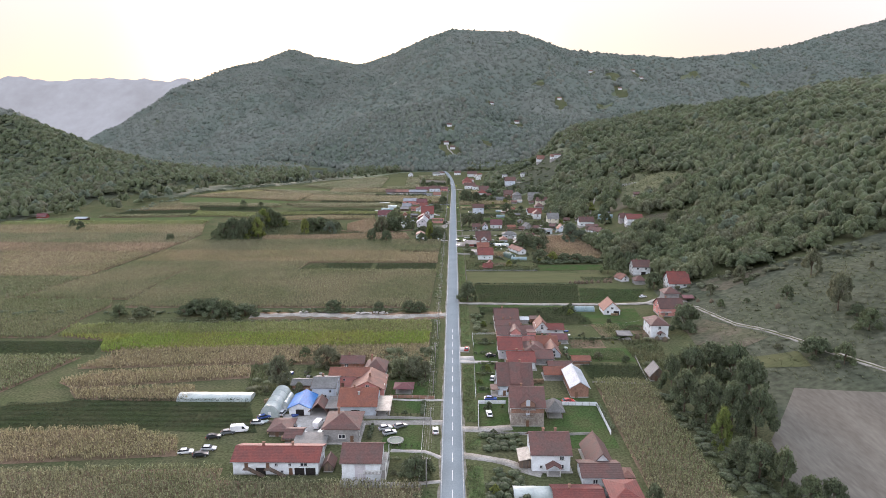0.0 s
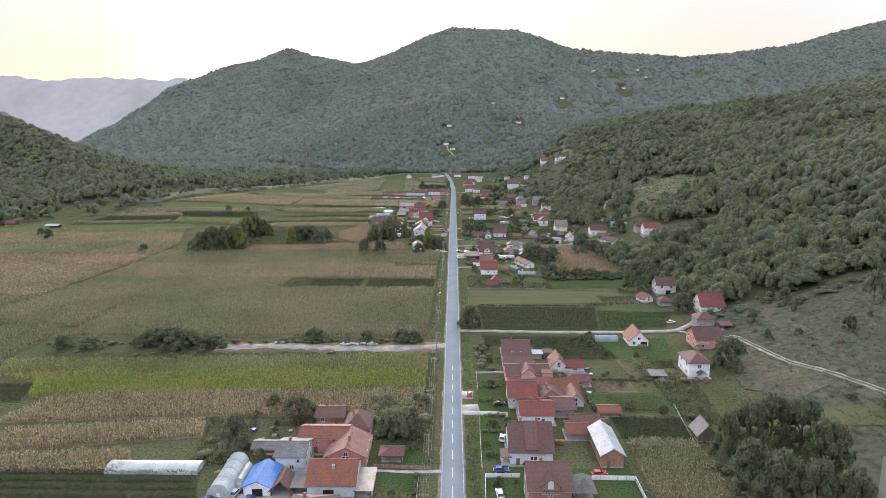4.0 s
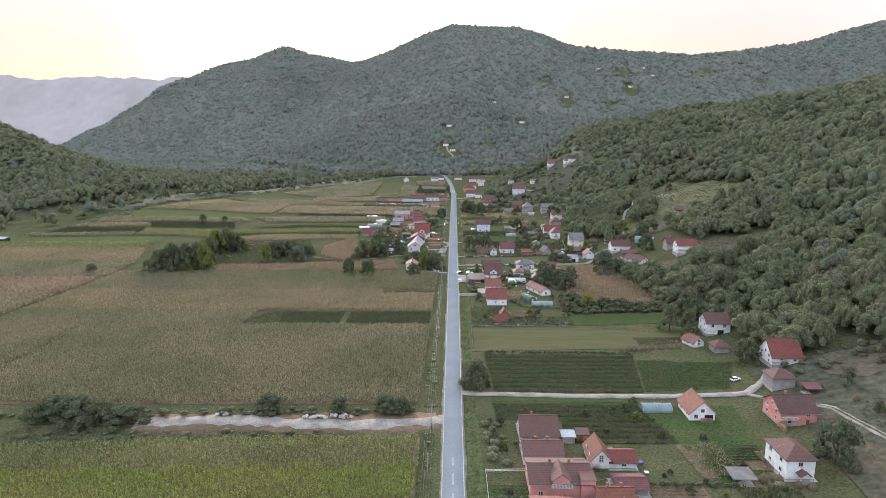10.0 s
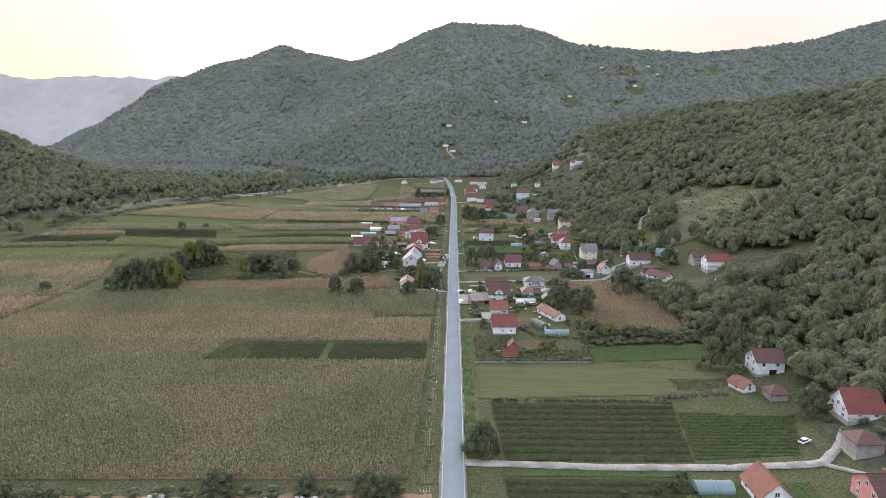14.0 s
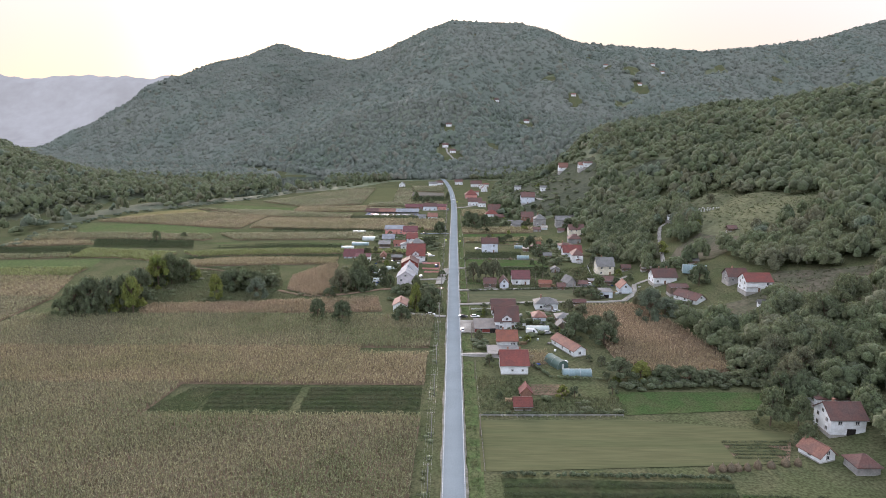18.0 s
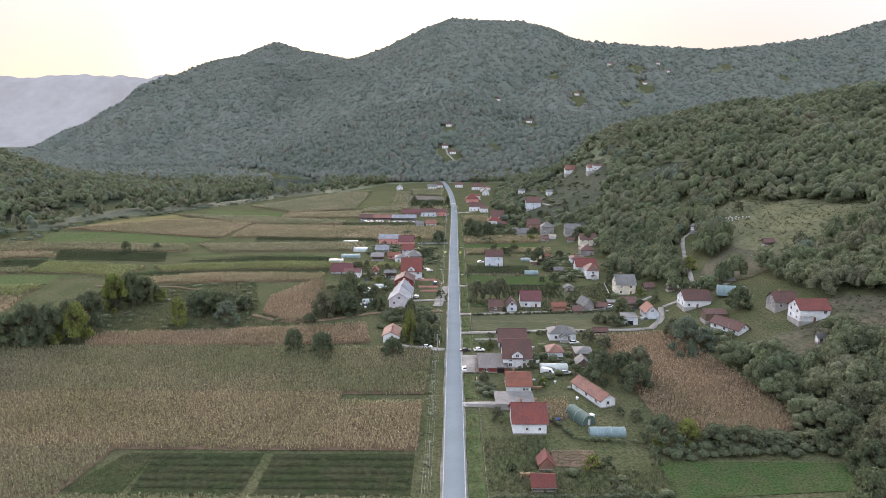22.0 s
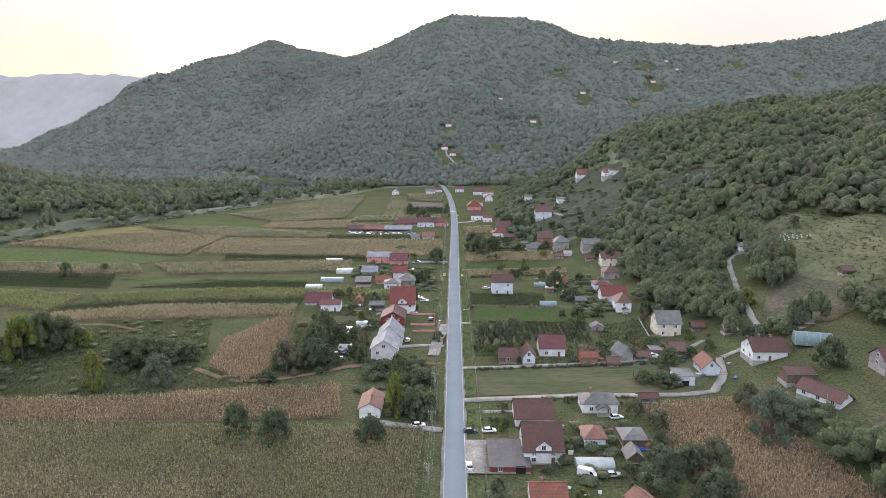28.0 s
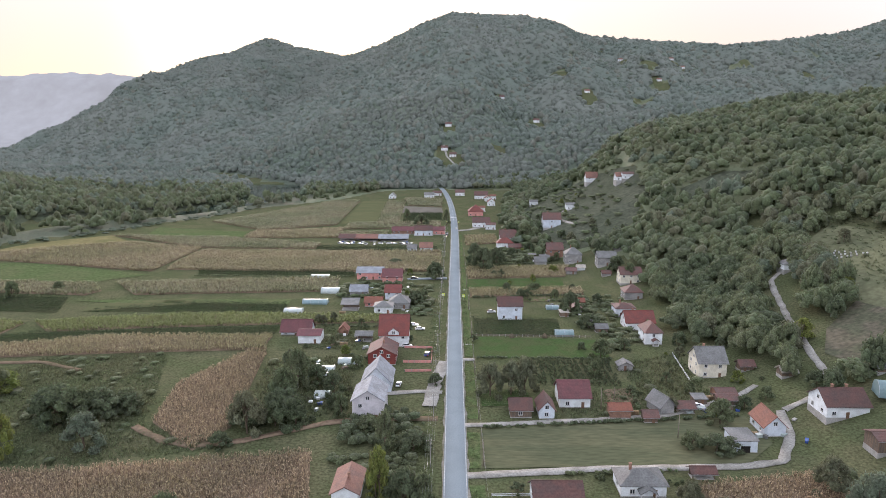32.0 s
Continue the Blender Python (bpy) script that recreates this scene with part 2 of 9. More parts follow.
RIVER = ((-700, 560), (-520, 640), (-420, 740), (-360, 850), (-335, 930), (-292, 1030), (-255, 1140), (-240, 1230), (-275, 1380), (-420, 1500), (-700, 1600), (-1300, 1850), (-2200, 2000))


def river_distance(x, y):
    best = np.full(np.broadcast(x, y).shape, 1e9)
    for (ax, ay), (bx, by) in zip(RIVER, RIVER[1:]):
        dx, dy = bx - ax, by - ay
        s = np.clip(((x - ax) * dx + (y - ay) * dy) / (dx * dx + dy * dy), 0, 1)
        best = np.minimum(best, np.hypot(x - ax - s * dx, y - ay - s * dy))
    return best / (1 + 1.1 * np.exp(-((y - 1300) / 90) ** 2))


def mound(x, y, cx, cy, rx, ry):
    return np.exp(-((x - cx) / rx) ** 2 - ((y - cy) / ry) ** 2)


def height(x, y):
    x, y = np.asarray(x, float), np.asarray(y, float)
    # the mountain that closes the valley, with spurs and gullies running down its face
    cy, cz, fy = np.interp(x, CREST_X, CREST_Y), np.interp(x, CREST_X, CREST_Z), np.interp(x, FOOT_X, FOOT_Y)
    s = np.clip((y - fy) / np.maximum(cy - fy, 60), 0, 1)
    back = np.clip((y - cy) / 900, 0, 1)
    gully = wave(x, y * 0.35, 520, 3.0) * 58 + wave(x, y * 0.6, 190, 5.0) * 20
    big = np.where(y < cy, cz * s ** 1.0 + gully * 4 * s * (1 - s) * np.minimum(cz / 300, 1), cz * (1 - 0.7 * back))
    # the wooded hill beside the village
    d = np.maximum(x - np.interp(y, HILL_Y, HILL_X), 0)
    soft = d * d / (d + 26)
    hill = 300 * (1 - np.exp(-0.44 * soft / 300))
    hill = hill + wave(x, y, 230, 1.0) * 9 * smooth(60, 220, d) + wave(x, y, 90, 2.0) * 2.5 * smooth(30, 120, d)
    hill = hill * (1 - 0.55 * smooth(1040, 1420, y - 0.2 * x))
    # its back is flatter than its flank, with a shoulder over the last houses
    hill = hill + smooth(70, 130, d) * (33 * mound(x, y, 188, 1022, 70, 120) + 14 * mound(x, y, 300, 1130, 110, 120) + 13 * mound(x, y, 220, 750, 50, 70) - 0.14 * hill * smooth(380, 480, x))
    spur = 95 * mound(x, y, 400, 1450, 190, 180) + 45 * mound(x, y, 760, 1500, 200, 160) + 25 * mound(x, y, -330, 1600, 120, 110)
    big = np.maximum(big, 0) + spur * smooth(1180, 1330, y)
    # the low hill across the river
    u, v = (x + 960) * 0.637 + (y - 1360) * 0.771, -(x + 960) * 0.771 + (y - 1360) * 0.637
    left = 117 * np.exp(-((u / 99) ** 2 + (v / 475) ** 2) ** 0.8)
    land = np.maximum(np.maximum(big, hill), left)
    low = np.exp(-np.maximum(np.maximum(big, hill), 0) / 4)
    roll = wave(x, y, 300, 7.0) * 0.8 * low * smooth(-300, -380, x)
    return land + roll - 5.5 * (1 - smooth(15, 32, river_distance(x, y))) * low


def at_height(x, y):
    return float(height(x, y))

# ---- ground, water, distance ----
def part(name, bm, mat, parent, label="", smooth_faces=False):
    me = bpy.data.meshes.new(name)
    bm.to_mesh(me)
    bm.free()
    me.materials.append(mat)
    if smooth_faces:
        me.polygons.foreach_set("use_smooth", [True] * len(me.polygons))
    ob = new(name, me)
    ob.parent = parent
    return tagged(ob, label)


def stretch(*spans):
    """Grid lines: spans of (start, end, step), joined."""
    out = []
    for a, b, step in spans:
        out.extend(np.arange(a, b, step))
    return np.array(out + [spans[-1][1]], float)


def sheet(name, xs, ys, zfun, material):
    gx, gy = np.meshgrid(xs, ys)
    co = np.stack([gx, gy, zfun(gx, gy)], -1).reshape(-1, 3)
    n, m = len(ys), len(xs)
    i = (np.arange(n - 1)[:, None] * m + np.arange(m - 1)[None, :]).ravel()
    return grid_mesh(name, co, np.stack([i, i + 1, i + m + 1, i + m], -1), material)


def grid_mesh(name, co, quads, material, smooth_faces=True):
    me = bpy.data.meshes.new(name)
    k = quads.shape[1]
    me.vertices.add(len(co))
    me.vertices.foreach_set("co", np.ascontiguousarray(co, dtype=np.float32).ravel())
    me.loops.add(quads.size)
    me.loops.foreach_set("vertex_index", np.ascontiguousarray(quads, dtype=np.int32).ravel())
    me.polygons.add(len(quads))
    me.polygons.foreach_set("loop_start", np.arange(0, quads.size, k, dtype=np.int32))
    me.polygons.foreach_set("use_smooth", np.full(len(quads), smooth_faces))
    for m in (material if isinstance(material, (list, tuple)) else [material]):
        me.materials.append(m)
    me.update(calc_edges=True)
    me.validate()
    return me


xs = stretch((-4700, -2000, 150), (-2000, -700, 50), (-700, -420, 14), (-420, 380, 5), (380, 900, 12), (900, 2200, 40), (2200, 3600, 140))
ys = stretch((-900, 60, 40), (60, 760, 5), (760, 1400, 9), (1400, 3200, 30), (3200, 4300, 100))
GRID_X, GRID_Y = xs, ys
ground = tagged(new("ground", sheet("ground", xs, ys, height, GRASS)), "rough grass and earth of a valley floor and its wooded slopes", "ground", kind="structure")

tagged(new("water", sheet("water", stretch((-2300, -180, 60)), stretch((500, 2100, 60)), lambda x, y: x * 0 - 2.6, WATER)), "slow dark green river along the fields", "river", kind="structure")

# far range, haze painted into its pale glowing colour, and the plain before it
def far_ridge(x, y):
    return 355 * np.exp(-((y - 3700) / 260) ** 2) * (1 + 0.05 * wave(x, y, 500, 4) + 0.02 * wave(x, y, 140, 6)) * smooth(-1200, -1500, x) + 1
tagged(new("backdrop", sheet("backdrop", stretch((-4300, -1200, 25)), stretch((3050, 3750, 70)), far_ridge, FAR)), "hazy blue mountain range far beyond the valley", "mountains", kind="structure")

# ---- road ----
ROAD = ((0.3, -200), (0.4, 140), (0.6, 300), (1.0, 450), (1.7, 700), (2.6, 840), (2.8, 920), (2.0, 1000), (0.4, 1075), (-3.0, 1160), (-8.0, 1240), (-14.0, 1300), (-24.0, 1370), (-38.0, 1430))


def road_x(y):
    return np.interp(y, [q[1] for q in ROAD], [q[0] for q in ROAD])


def ribbon(name, line, width, material, lift=0.06, step=4.0, wobble=0.0, seed=0, thick=0.12):
    """A strip of road along a line of (x, y), draped on the land, with a raised edge."""
    rng = np.random.default_rng(seed)
    line = np.array(line, float)
    run = np.concatenate([[0], np.cumsum(np.hypot(*np.diff(line, axis=0).T))])
    s = np.arange(0, run[-1] + step, step).clip(0, run[-1])
    px, py = np.interp(s, run, line[:, 0]), np.interp(s, run, line[:, 1])
    tx, ty = np.gradient(px), np.gradient(py)
    ln = np.maximum(np.hypot(tx, ty), 1e-6)
    nx, ny = ty / ln, -tx / ln
    wl, wr = width / 2 + wobble * rng.uniform(-1, 1, len(s)), width / 2 + wobble * rng.uniform(-1, 1, len(s))
    rows = []
    for off, dz in ((-wl - 0.05, lift - thick), (-wl, lift), (wl * 0, lift + 0.01), (wr, lift), (wr + 0.05, lift - thick)):
        x, y = px + nx * off, py + ny * off
        rows.append(np.stack([x, y, height(x, y) + dz + np.where(height(x, y) > 0.05, 0.36, 0.0)], -1))
    co = np.stack(rows, 1).reshape(-1, 3)
    i = (np.arange(len(s) - 1)[:, None] * 5 + np.arange(4)[None, :]).ravel()
    return new(name, grid_mesh(name, co, np.stack([i, i + 1, i + 6, i + 5], -1), material))


main_line = [(float(road_x(y)), float(y)) for y in np.arange(-200, 1321, 10.0)]
tagged(ribbon("verge", main_line, 7.0, SHOULDER, 0.05, 5, 0.35, 1), "gravel shoulder along the road", "verge", kind="structure")
tagged(ribbon("road", main_line, 6.1, ASPHALT, 0.1, 5, 0.05, 2), "straight two-lane asphalt road through the village", "road", kind="structure")

road_ob = bpy.data.objects["road"]
for side in (-2.82, 2.82):
    edge = ribbon("edge_line", [(float(road_x(y)) + side, float(y)) for y in np.arange(-200, 1300, 10.0)], 0.1, PAINT_WORN, 0.125, 5, 0.02, 3, 0.02)
    edge.parent = road_ob
bm = bmesh.new()
bmesh.ops.create_grid(bm, x_segments=1, y_segments=4, size=0.5)
for v in bm.verts:
    v.co = (v.co.x * 0.17, v.co.y * 5.2, 0.004 if abs(v.co.y) < 0.4 else 0.0)
dash_mesh = bpy.data.meshes.new("dash")
bm.to_mesh(dash_mesh)
bm.free()
dash_mesh.materials.append(PAINT)
for k in range(132):
    y = 60 + 9.3 * k
    d = new("dash", dash_mesh)
    d.parent = road_ob
    d.matrix_basis = pose(float(road_x(y)), y, 0.135)


def bus_stop(y, lane, turn):
    """Stop marking on one lane: the word BUS between two zigzag strokes, read by the traffic of that lane."""
    cx = float(road_x(y)) + lane
    curve = bpy.data.curves.new("bus_lettering", "FONT")
    curve.body, curve.align_x, curve.align_y, curve.size = "BUS", "CENTER", "CENTER", 1.35
    tmp = bpy.data.objects.new("bus_lettering", curve)
    me = bpy.data.meshes.new_from_object(tmp)
    bpy.data.objects.remove(tmp)
    me.materials.clear()
    me.materials.append(PAINT_YELLOW)
    ob = new("bus_lettering", me)
    ob.matrix_basis = pose(cx, y, 0.14, 0, 0, turn) @ Matrix.Diagonal((0.9, 2.4, 1, 1))
    ob.parent = road_ob
    for s in (-1, 1):
        bm = bmesh.new()
        pts = [(-1.1, -3.2), (1.1, -3.2), (-1.1, 0.0), (1.1, 0.0)] if s > 0 else [(-1.1, 0), (1.1, 0), (-1.1, 3.2), (1.1, 3.2)]
        for (ax, ay), (bx, by) in zip(pts, pts[1:]):
            dx, dy = bx - ax, by - ay
            ln = math.hypot(dx, dy)
            nx, ny = -dy / ln * 0.13, dx / ln * 0.13
            bm.faces.new([bm.verts.new((px, py, 0)) for px, py in ((ax + nx, ay + ny), (bx + nx, by + ny), (bx - nx, by - ny), (ax - nx, ay - ny))])
        bmesh.ops.recalc_face_normals(bm, faces=bm.faces)
        z = part("zigzag", bm, PAINT_YELLOW, road_ob)
        z.matrix_basis = pose(cx, y + s * 6.8, 0.138)


bus_stop(525.5, -1.45, 180)
bus_stop(588.0, 1.45, 0)
for y0 in (1003, 1008):
    for k in range(8):
        bm = bmesh.new()
        bmesh.ops.create_grid(bm, x_segments=1, y_segments=1, size=0.5)
        for v in bm.verts:
            v.co = (v.co.x * 0.4, v.co.y * 3.0, 0)
        part("crossing_bar", bm, PAINT, road_ob).matrix_basis = pose(float(road_x(y0)) - 2.4 + 0.69 * k, y0, 0.137)


TAKEN = []   # (x, y, radius) of buildings and lanes


def lane(line, width, mat, label, seed, name="lane", wobble=0.25):
    for (ax, ay), (bx, by) in zip(line, line[1:]):
        for k in range(int(math.hypot(bx - ax, by - ay) / 2) + 1):
            f = 2 * k / max(math.hypot(bx - ax, by - ay), 2)
            TAKEN.append((ax + (bx - ax) * f, ay + (by - ay) * f, width / 2 + 1.2))
    return tagged(ribbon(name, line, width, mat, 0.09, 3, wobble, seed, 0.3), label, "lane", kind="structure")


tagged(ribbon("trodden_ground", [(-4, 298), (-24, 295), (-60, 296.5), (-97, 295)], 13.0, EARTH, 0.06, 3, 1.4, 60, 0.3), "trodden grey earth beside the gravel track", "lane", kind="structure")
lane([(-2, 299), (-24, 295), (-48, 296), (-73, 298), (-97, 295)], 6.0, GRAVEL, "wide pale gravel track between the maize fields", 10, wobble=1.3)
lane([(-95, 295), (-125, 293), (-160, 292), (-171, 300), (-170.5, 330), (-171, 352)], 1.5, GRASS, "narrow grass path between the maize", 11)
lane([(3, 318.5), (42, 316.5), (74, 316.5), (100, 319), (110, 328), (117, 337)], 2.8, GRAVEL, "pale gravel lane to the houses on the slope", 12)
lane([(100, 319), (112, 311), (119, 302), (122, 265), (131, 236), (137, 211), (141, 198), (150, 165), (160, 120)], 1.7, GRAVEL, "pale cart track across the orchard slope", 13)
tagged(ribbon("grass_strip", [(112, 311), (119, 302), (122, 265), (131, 236), (137, 211), (141, 198), (150, 165), (160, 120)], 0.55, GRASS, 0.125, 3, 0.12, 131, 0.1), "grass between the ruts of the cart track", "grass", kind="structure")
lane([(3, 519), (38, 523), (77, 525), (90, 528), (99, 542), (103, 556)], 2.6, GRAVEL, "gravel lane between gardens and maize", 14)
lane([(3, 547), (43, 551.5), (66, 555), (92, 568), (104, 575)], 2.2, GRAVEL, "gravel lane behind the meadow", 15)
lane([(104, 556), (118, 560), (123, 563), (126, 577), (131, 598), (137, 621), (145, 647), (150, 662), (158, 668)], 2.2, GRAVEL, "sunken track climbing through the wood", 16)
lane([(-200, 597), (-173, 595), (-155, 596), (-136, 588)], 2.0, EARTH, "worn path through the scrub", 17)
lane([(-95, 545), (-83, 536.6), (-74, 533.6), (-60, 536.4), (-38, 548), (-28, 551), (-4, 551.4)], 2.4, EARTH, "worn path past the row houses", 18)
lane([(-2.5, 183.6), (-17, 183), (-34, 183)], 3.2, GRAVEL, "pale driveway into the farmyard", 19)
lane([(-2.5, 200), (-11, 199.7), (-21, 200.4)], 1.6, CONCRETE_PATH, "concrete garden path", 20)
lane([(-2.5, 150.3), (-8.4, 149), (-28, 148.6)], 1.3, CONCRETE_PATH, "concrete path along the wall", 21)
lane([(-2.8, 162), (-6.5, 165.4), (-17, 166)], 1.6, CONCRETE_PATH, "concrete garden path", 22)
lane([(3, 163.5), (9, 162.2), (16, 159.7), (19.3, 156), (24, 154)], 3.2, GRAVEL, "curved gravel driveway", 23)
lane([(3, 179.3), (10, 179.1), (18.5, 180.5)], 3.4, GRAVEL, "gravel driveway of the stone house", 24)
lane([(3, 239), (9, 239.5)], 5.0, CONCRETE_PATH, "concrete apron before a gate", 25)
lane([(3, 235.6), (10.2, 235.2), (18, 234.4)], 3.0, CONCRETE_PATH, "concrete driveway", 26)
lane([(3, 249.6), (7.5, 249.3)], 6.0, CONCRETE_PATH, "paved lay-by beside a garden wall", 27)
lane([(7, 474), (7, 492)], 7.0, GRAVEL, "gravel forecourt of the workshop", 28)
lane([(3, 447), (15.3, 447.8)], 3.0, CONCRETE_PATH, "concrete driveway", 29)
lane([(3, 602), (9, 602.5)], 2.0, GRAVEL, "gravel field entrance", 30)
lane([(-2.6, 600), (-6, 575), (-7, 560)], 4.5, GRAVEL, "gravel lay-by at the bus stop", 31)
lane([(-3, 571), (-10, 572), (-22, 570)], 2.2, GRAVEL, "gravel driveway of the row houses", 32)
lane([(-2.6, 738), (-12, 737), (-26, 735)], 4.0, ASPHALT, "side road to the farm", 33)
lane([(-2.6, 498), (-9, 499.5), (-22, 503)], 2.4, GRAVEL, "gravel drive beside the maize", 34)
lane([(3, 918), (14, 925), (24, 938)], 5.0, GRAVEL, "pale yard of the school-like building", 35)
lane([(95, 850), (92, 870), (88, 900), (98, 925)], 2.6, GRAVEL, "pale drive on the grass slope", 36)
lane([(-14, 1318), (-10, 1360), (4, 1400), (-8, 1425), (-14, 1460)], 3.0, GRAVEL, "hairpin lane at the mountain's foot", 37)

# ---- fields ----
def inside(poly, x, y):
    hit = np.zeros(x.shape, bool)
    n = len(poly)
    for i in range(n):
        (ax, ay), (bx, by) = poly[i], poly[(i + 1) % n]
        if ay == by:
            continue
        hit ^= ((ay > y) != (by > y)) & (x < (bx - ax) * (y - ay) / (by - ay) + ax)
    return hit


def scatter(name, verts, tris, x, y, z, size, turn, tall, mat, label="", category="", smooth_faces=False, kinds=None):
    """Many copies of one small shape, each turned and sized on its own, joined into one mesh. verts: (shapes, n, 3)."""
    verts = np.asarray(verts, float)
    if verts.ndim == 2:
        verts = verts[None]
    pick = np.arange(len(x)) % len(verts) if kinds is None else kinds
    v = verts[pick]
    c, s = np.cos(turn)[:, None], np.sin(turn)[:, None]
    co = np.empty_like(v)
    co[..., 0] = (v[..., 0] * c - v[..., 1] * s) * size[:, None] + x[:, None]
    co[..., 1] = (v[..., 0] * s + v[..., 1] * c) * size[:, None] + y[:, None]
    co[..., 2] = v[..., 2] * tall[:, None] + z[:, None]
    tris = np.asarray(tris, int)
    f = (tris[None] + (np.arange(len(x)) * verts.shape[1])[:, None, None]).reshape(-1, tris.shape[1])
    ob = new(name, grid_mesh(name, co.reshape(-1, 3), f, mat, smooth_faces))
    return tagged(ob, label, category, kind="stuff") if label else ob


def lattice(poly, step_x, step_y, jitter, seed, angle=0.0):
    rng = np.random.default_rng(seed)
    p = np.array(poly, float)
    lo, hi = p.min(0), p.max(0)
    gx, gy = np.meshgrid(np.arange(lo[0], hi[0], step_x), np.arange(lo[1], hi[1], step_y))
    x, y = gx.ravel() + rng.uniform(-jitter, jitter, gx.size) * step_x, gy.ravel() + rng.uniform(-jitter, jitter, gx.size) * step_y
    keep = inside(poly, x + 0.4 * wave(x, y, 9, 2.2), y + 0.5 * wave(x, y, 11, 4.1))
    return x[keep], y[keep], rng


def maize_plants(seed):
    """One stand of a few stalks: narrow stems, drooping leaves and a tassel, as thin triangles."""
    rng = np.random.default_rng(seed)
    v, f = [], []
    for k in range(9):
        a = rng.uniform(0, 6.283)
        cx, cy = rng.uniform(-0.35, 0.35, 2)
        z0, z1 = rng.uniform(0.1, 0.9), rng.uniform(0.6, 1.0)
        dx, dy = math.cos(a), math.sin(a)
        wide = rng.uniform(0.09, 0.2)
        reach = rng.uniform(0.15, 0.5)
        i = len(v)
        v += [(cx - dy * wide, cy + dx * wide, z0), (cx + dy * wide, cy - dx * wide, z0), (cx + dx * reach, cy + dy * reach, z1)]
        f.append((i, i + 1, i + 2))
    return v, f


MAIZE = [maize_plants(k) for k in range(8)]
MAIZE_V, MAIZE_F = [m[0] for m in MAIZE], MAIZE[0][1]


def maize(poly, mat, label, step=1.0, tall=2.3, seed=0, size=1.0):
    x, y, rng = lattice(poly, step * 0.9, step * 1.2, 0.22, seed)
    n = len(x)
    patch = 1 + 0.12 * wave(x, y, 37, 1.3) + 0.08 * wave(x, y, 12, 3.3)
    scatter("maize_field", MAIZE_V, MAIZE_F, x, y, height(x, y), np.full(n, step * 1.15 * size), rng.uniform(0, 6.283, n), tall * patch * rng.uniform(0.75, 1.15, n), mat, label, "maize field", kinds=rng.integers(0, 8, n))
    patch_of("field_soil", poly, EARTH, "bare soil under standing maize", 0.05)


def patch_of(name, poly, mat, label, lift=0.05):
    """A piece of ground with its own cover, draped on the land inside an outline."""
    bm = bmesh.new()
    p = np.array(poly, float)
    flat = float(np.abs(height(p[:, 0], p[:, 1])).max()) < 0.05
    bm.faces.new([bm.verts.new((a, b, 0)) for a, b in poly])
    if not flat:
        lo, hi = p.min(0), p.max(0)
        for axis in (0, 1):
            for c in [g for g in (GRID_X, GRID_Y)[axis] if lo[axis] < g < hi[axis]]:
                co, no = [0, 0, 0], [0, 0, 0]
                co[axis], no[axis] = c, 1
                bmesh.ops.bisect_plane(bm, geom=bm.verts[:] + bm.edges[:] + bm.faces[:], plane_co=co, plane_no=no)
    bmesh.ops.triangulate(bm, faces=bm.faces)
    bmesh.ops.recalc_face_normals(bm, faces=bm.faces)
    for v in bm.verts:
        v.co.z = at_height(v.co.x, v.co.y) + lift + (0.0 if flat else 0.1)
    if bm.faces and sum(q.normal.z for q in bm.faces) < 0:
        bmesh.ops.reverse_faces(bm, faces=bm.faces)
    me = bpy.data.meshes.new(name)
    bm.to_mesh(me)
    bm.free()
    me.materials.append(mat)
    return tagged(new(name, me), label, "field", kind="structure")


def cane_clump(seed, n=24):
    """A short length of trained canes: a narrow leafy wall, fuller at the top."""
    rng = np.random.default_rng(seed)
    v, f = [], []
    for k in range(n):
        z = 1 - 0.9 * rng.random() ** 1.6
        c = np.array([rng.uniform(-0.5, 0.5), rng.normal(0, 0.1 + 0.12 * z), z])
        i = len(v)
        v += [tuple(c + rng.uniform(-0.24, 0.24, 3) * (1.1, 0.9, 0.8)) for _ in range(3)]
        f.append((i, i + 1, i + 2))
    return v, f


CANES = [cane_clump(k) for k in range(6)]


def cane_rows(poly, label, gap=3.6, seed=0, mat=None, tall=1.15, step=0.6, soil=None):
    """Rows of trained canes along x, with dark grass between."""
    x, y, rng = lattice(poly, step, gap, 0.0, seed)
    x, y = x + rng.uniform(-0.25, 0.25, len(x)), y + rng.uniform(-0.12, 0.12, len(x)) + 0.25 * wave(x, y, 40, 2)
    keep = rng.random(len(x)) < 0.95
    x, y = x[keep], y[keep]
    n = len(x)
    scatter("cane_rows", [c[0] for c in CANES], CANES[0][1], x, y, height(x, y), rng.uniform(0.8, 1.1, n), rng.uniform(-0.2, 0.2, n), tall * rng.uniform(0.8, 1.2, n), mat or VINE, label, "berry rows", kinds=rng.integers(0, 6, n))
    patch_of("field_soil", poly, soil or GRASS_DARK, "ground between berry rows", 0.05)


GRASS_DARK = material("worn_grass", (0.04, 0.052, 0.025), 0.95, 0.3, 0.8, (0.05, 0.054, 0.03), 0.1, 0.4, 3)
BRIGHT_LEAF = leafy("garden_leaves", (0.1, 0.19, 0.05), (0.13, 0.18, 0.06))
BRIGHT = material("young_crop", (0.072, 0.096, 0.042), 0.9, 0.25, 0.6, (0.084, 0.098, 0.048), 0.05, 0.4, 3)
STUBBLE = material("dry_stubble", (0.16, 0.14, 0.072), 0.95, 0.2, 0.7, (0.12, 0.116, 0.056), 0.05, 0.5, 3)

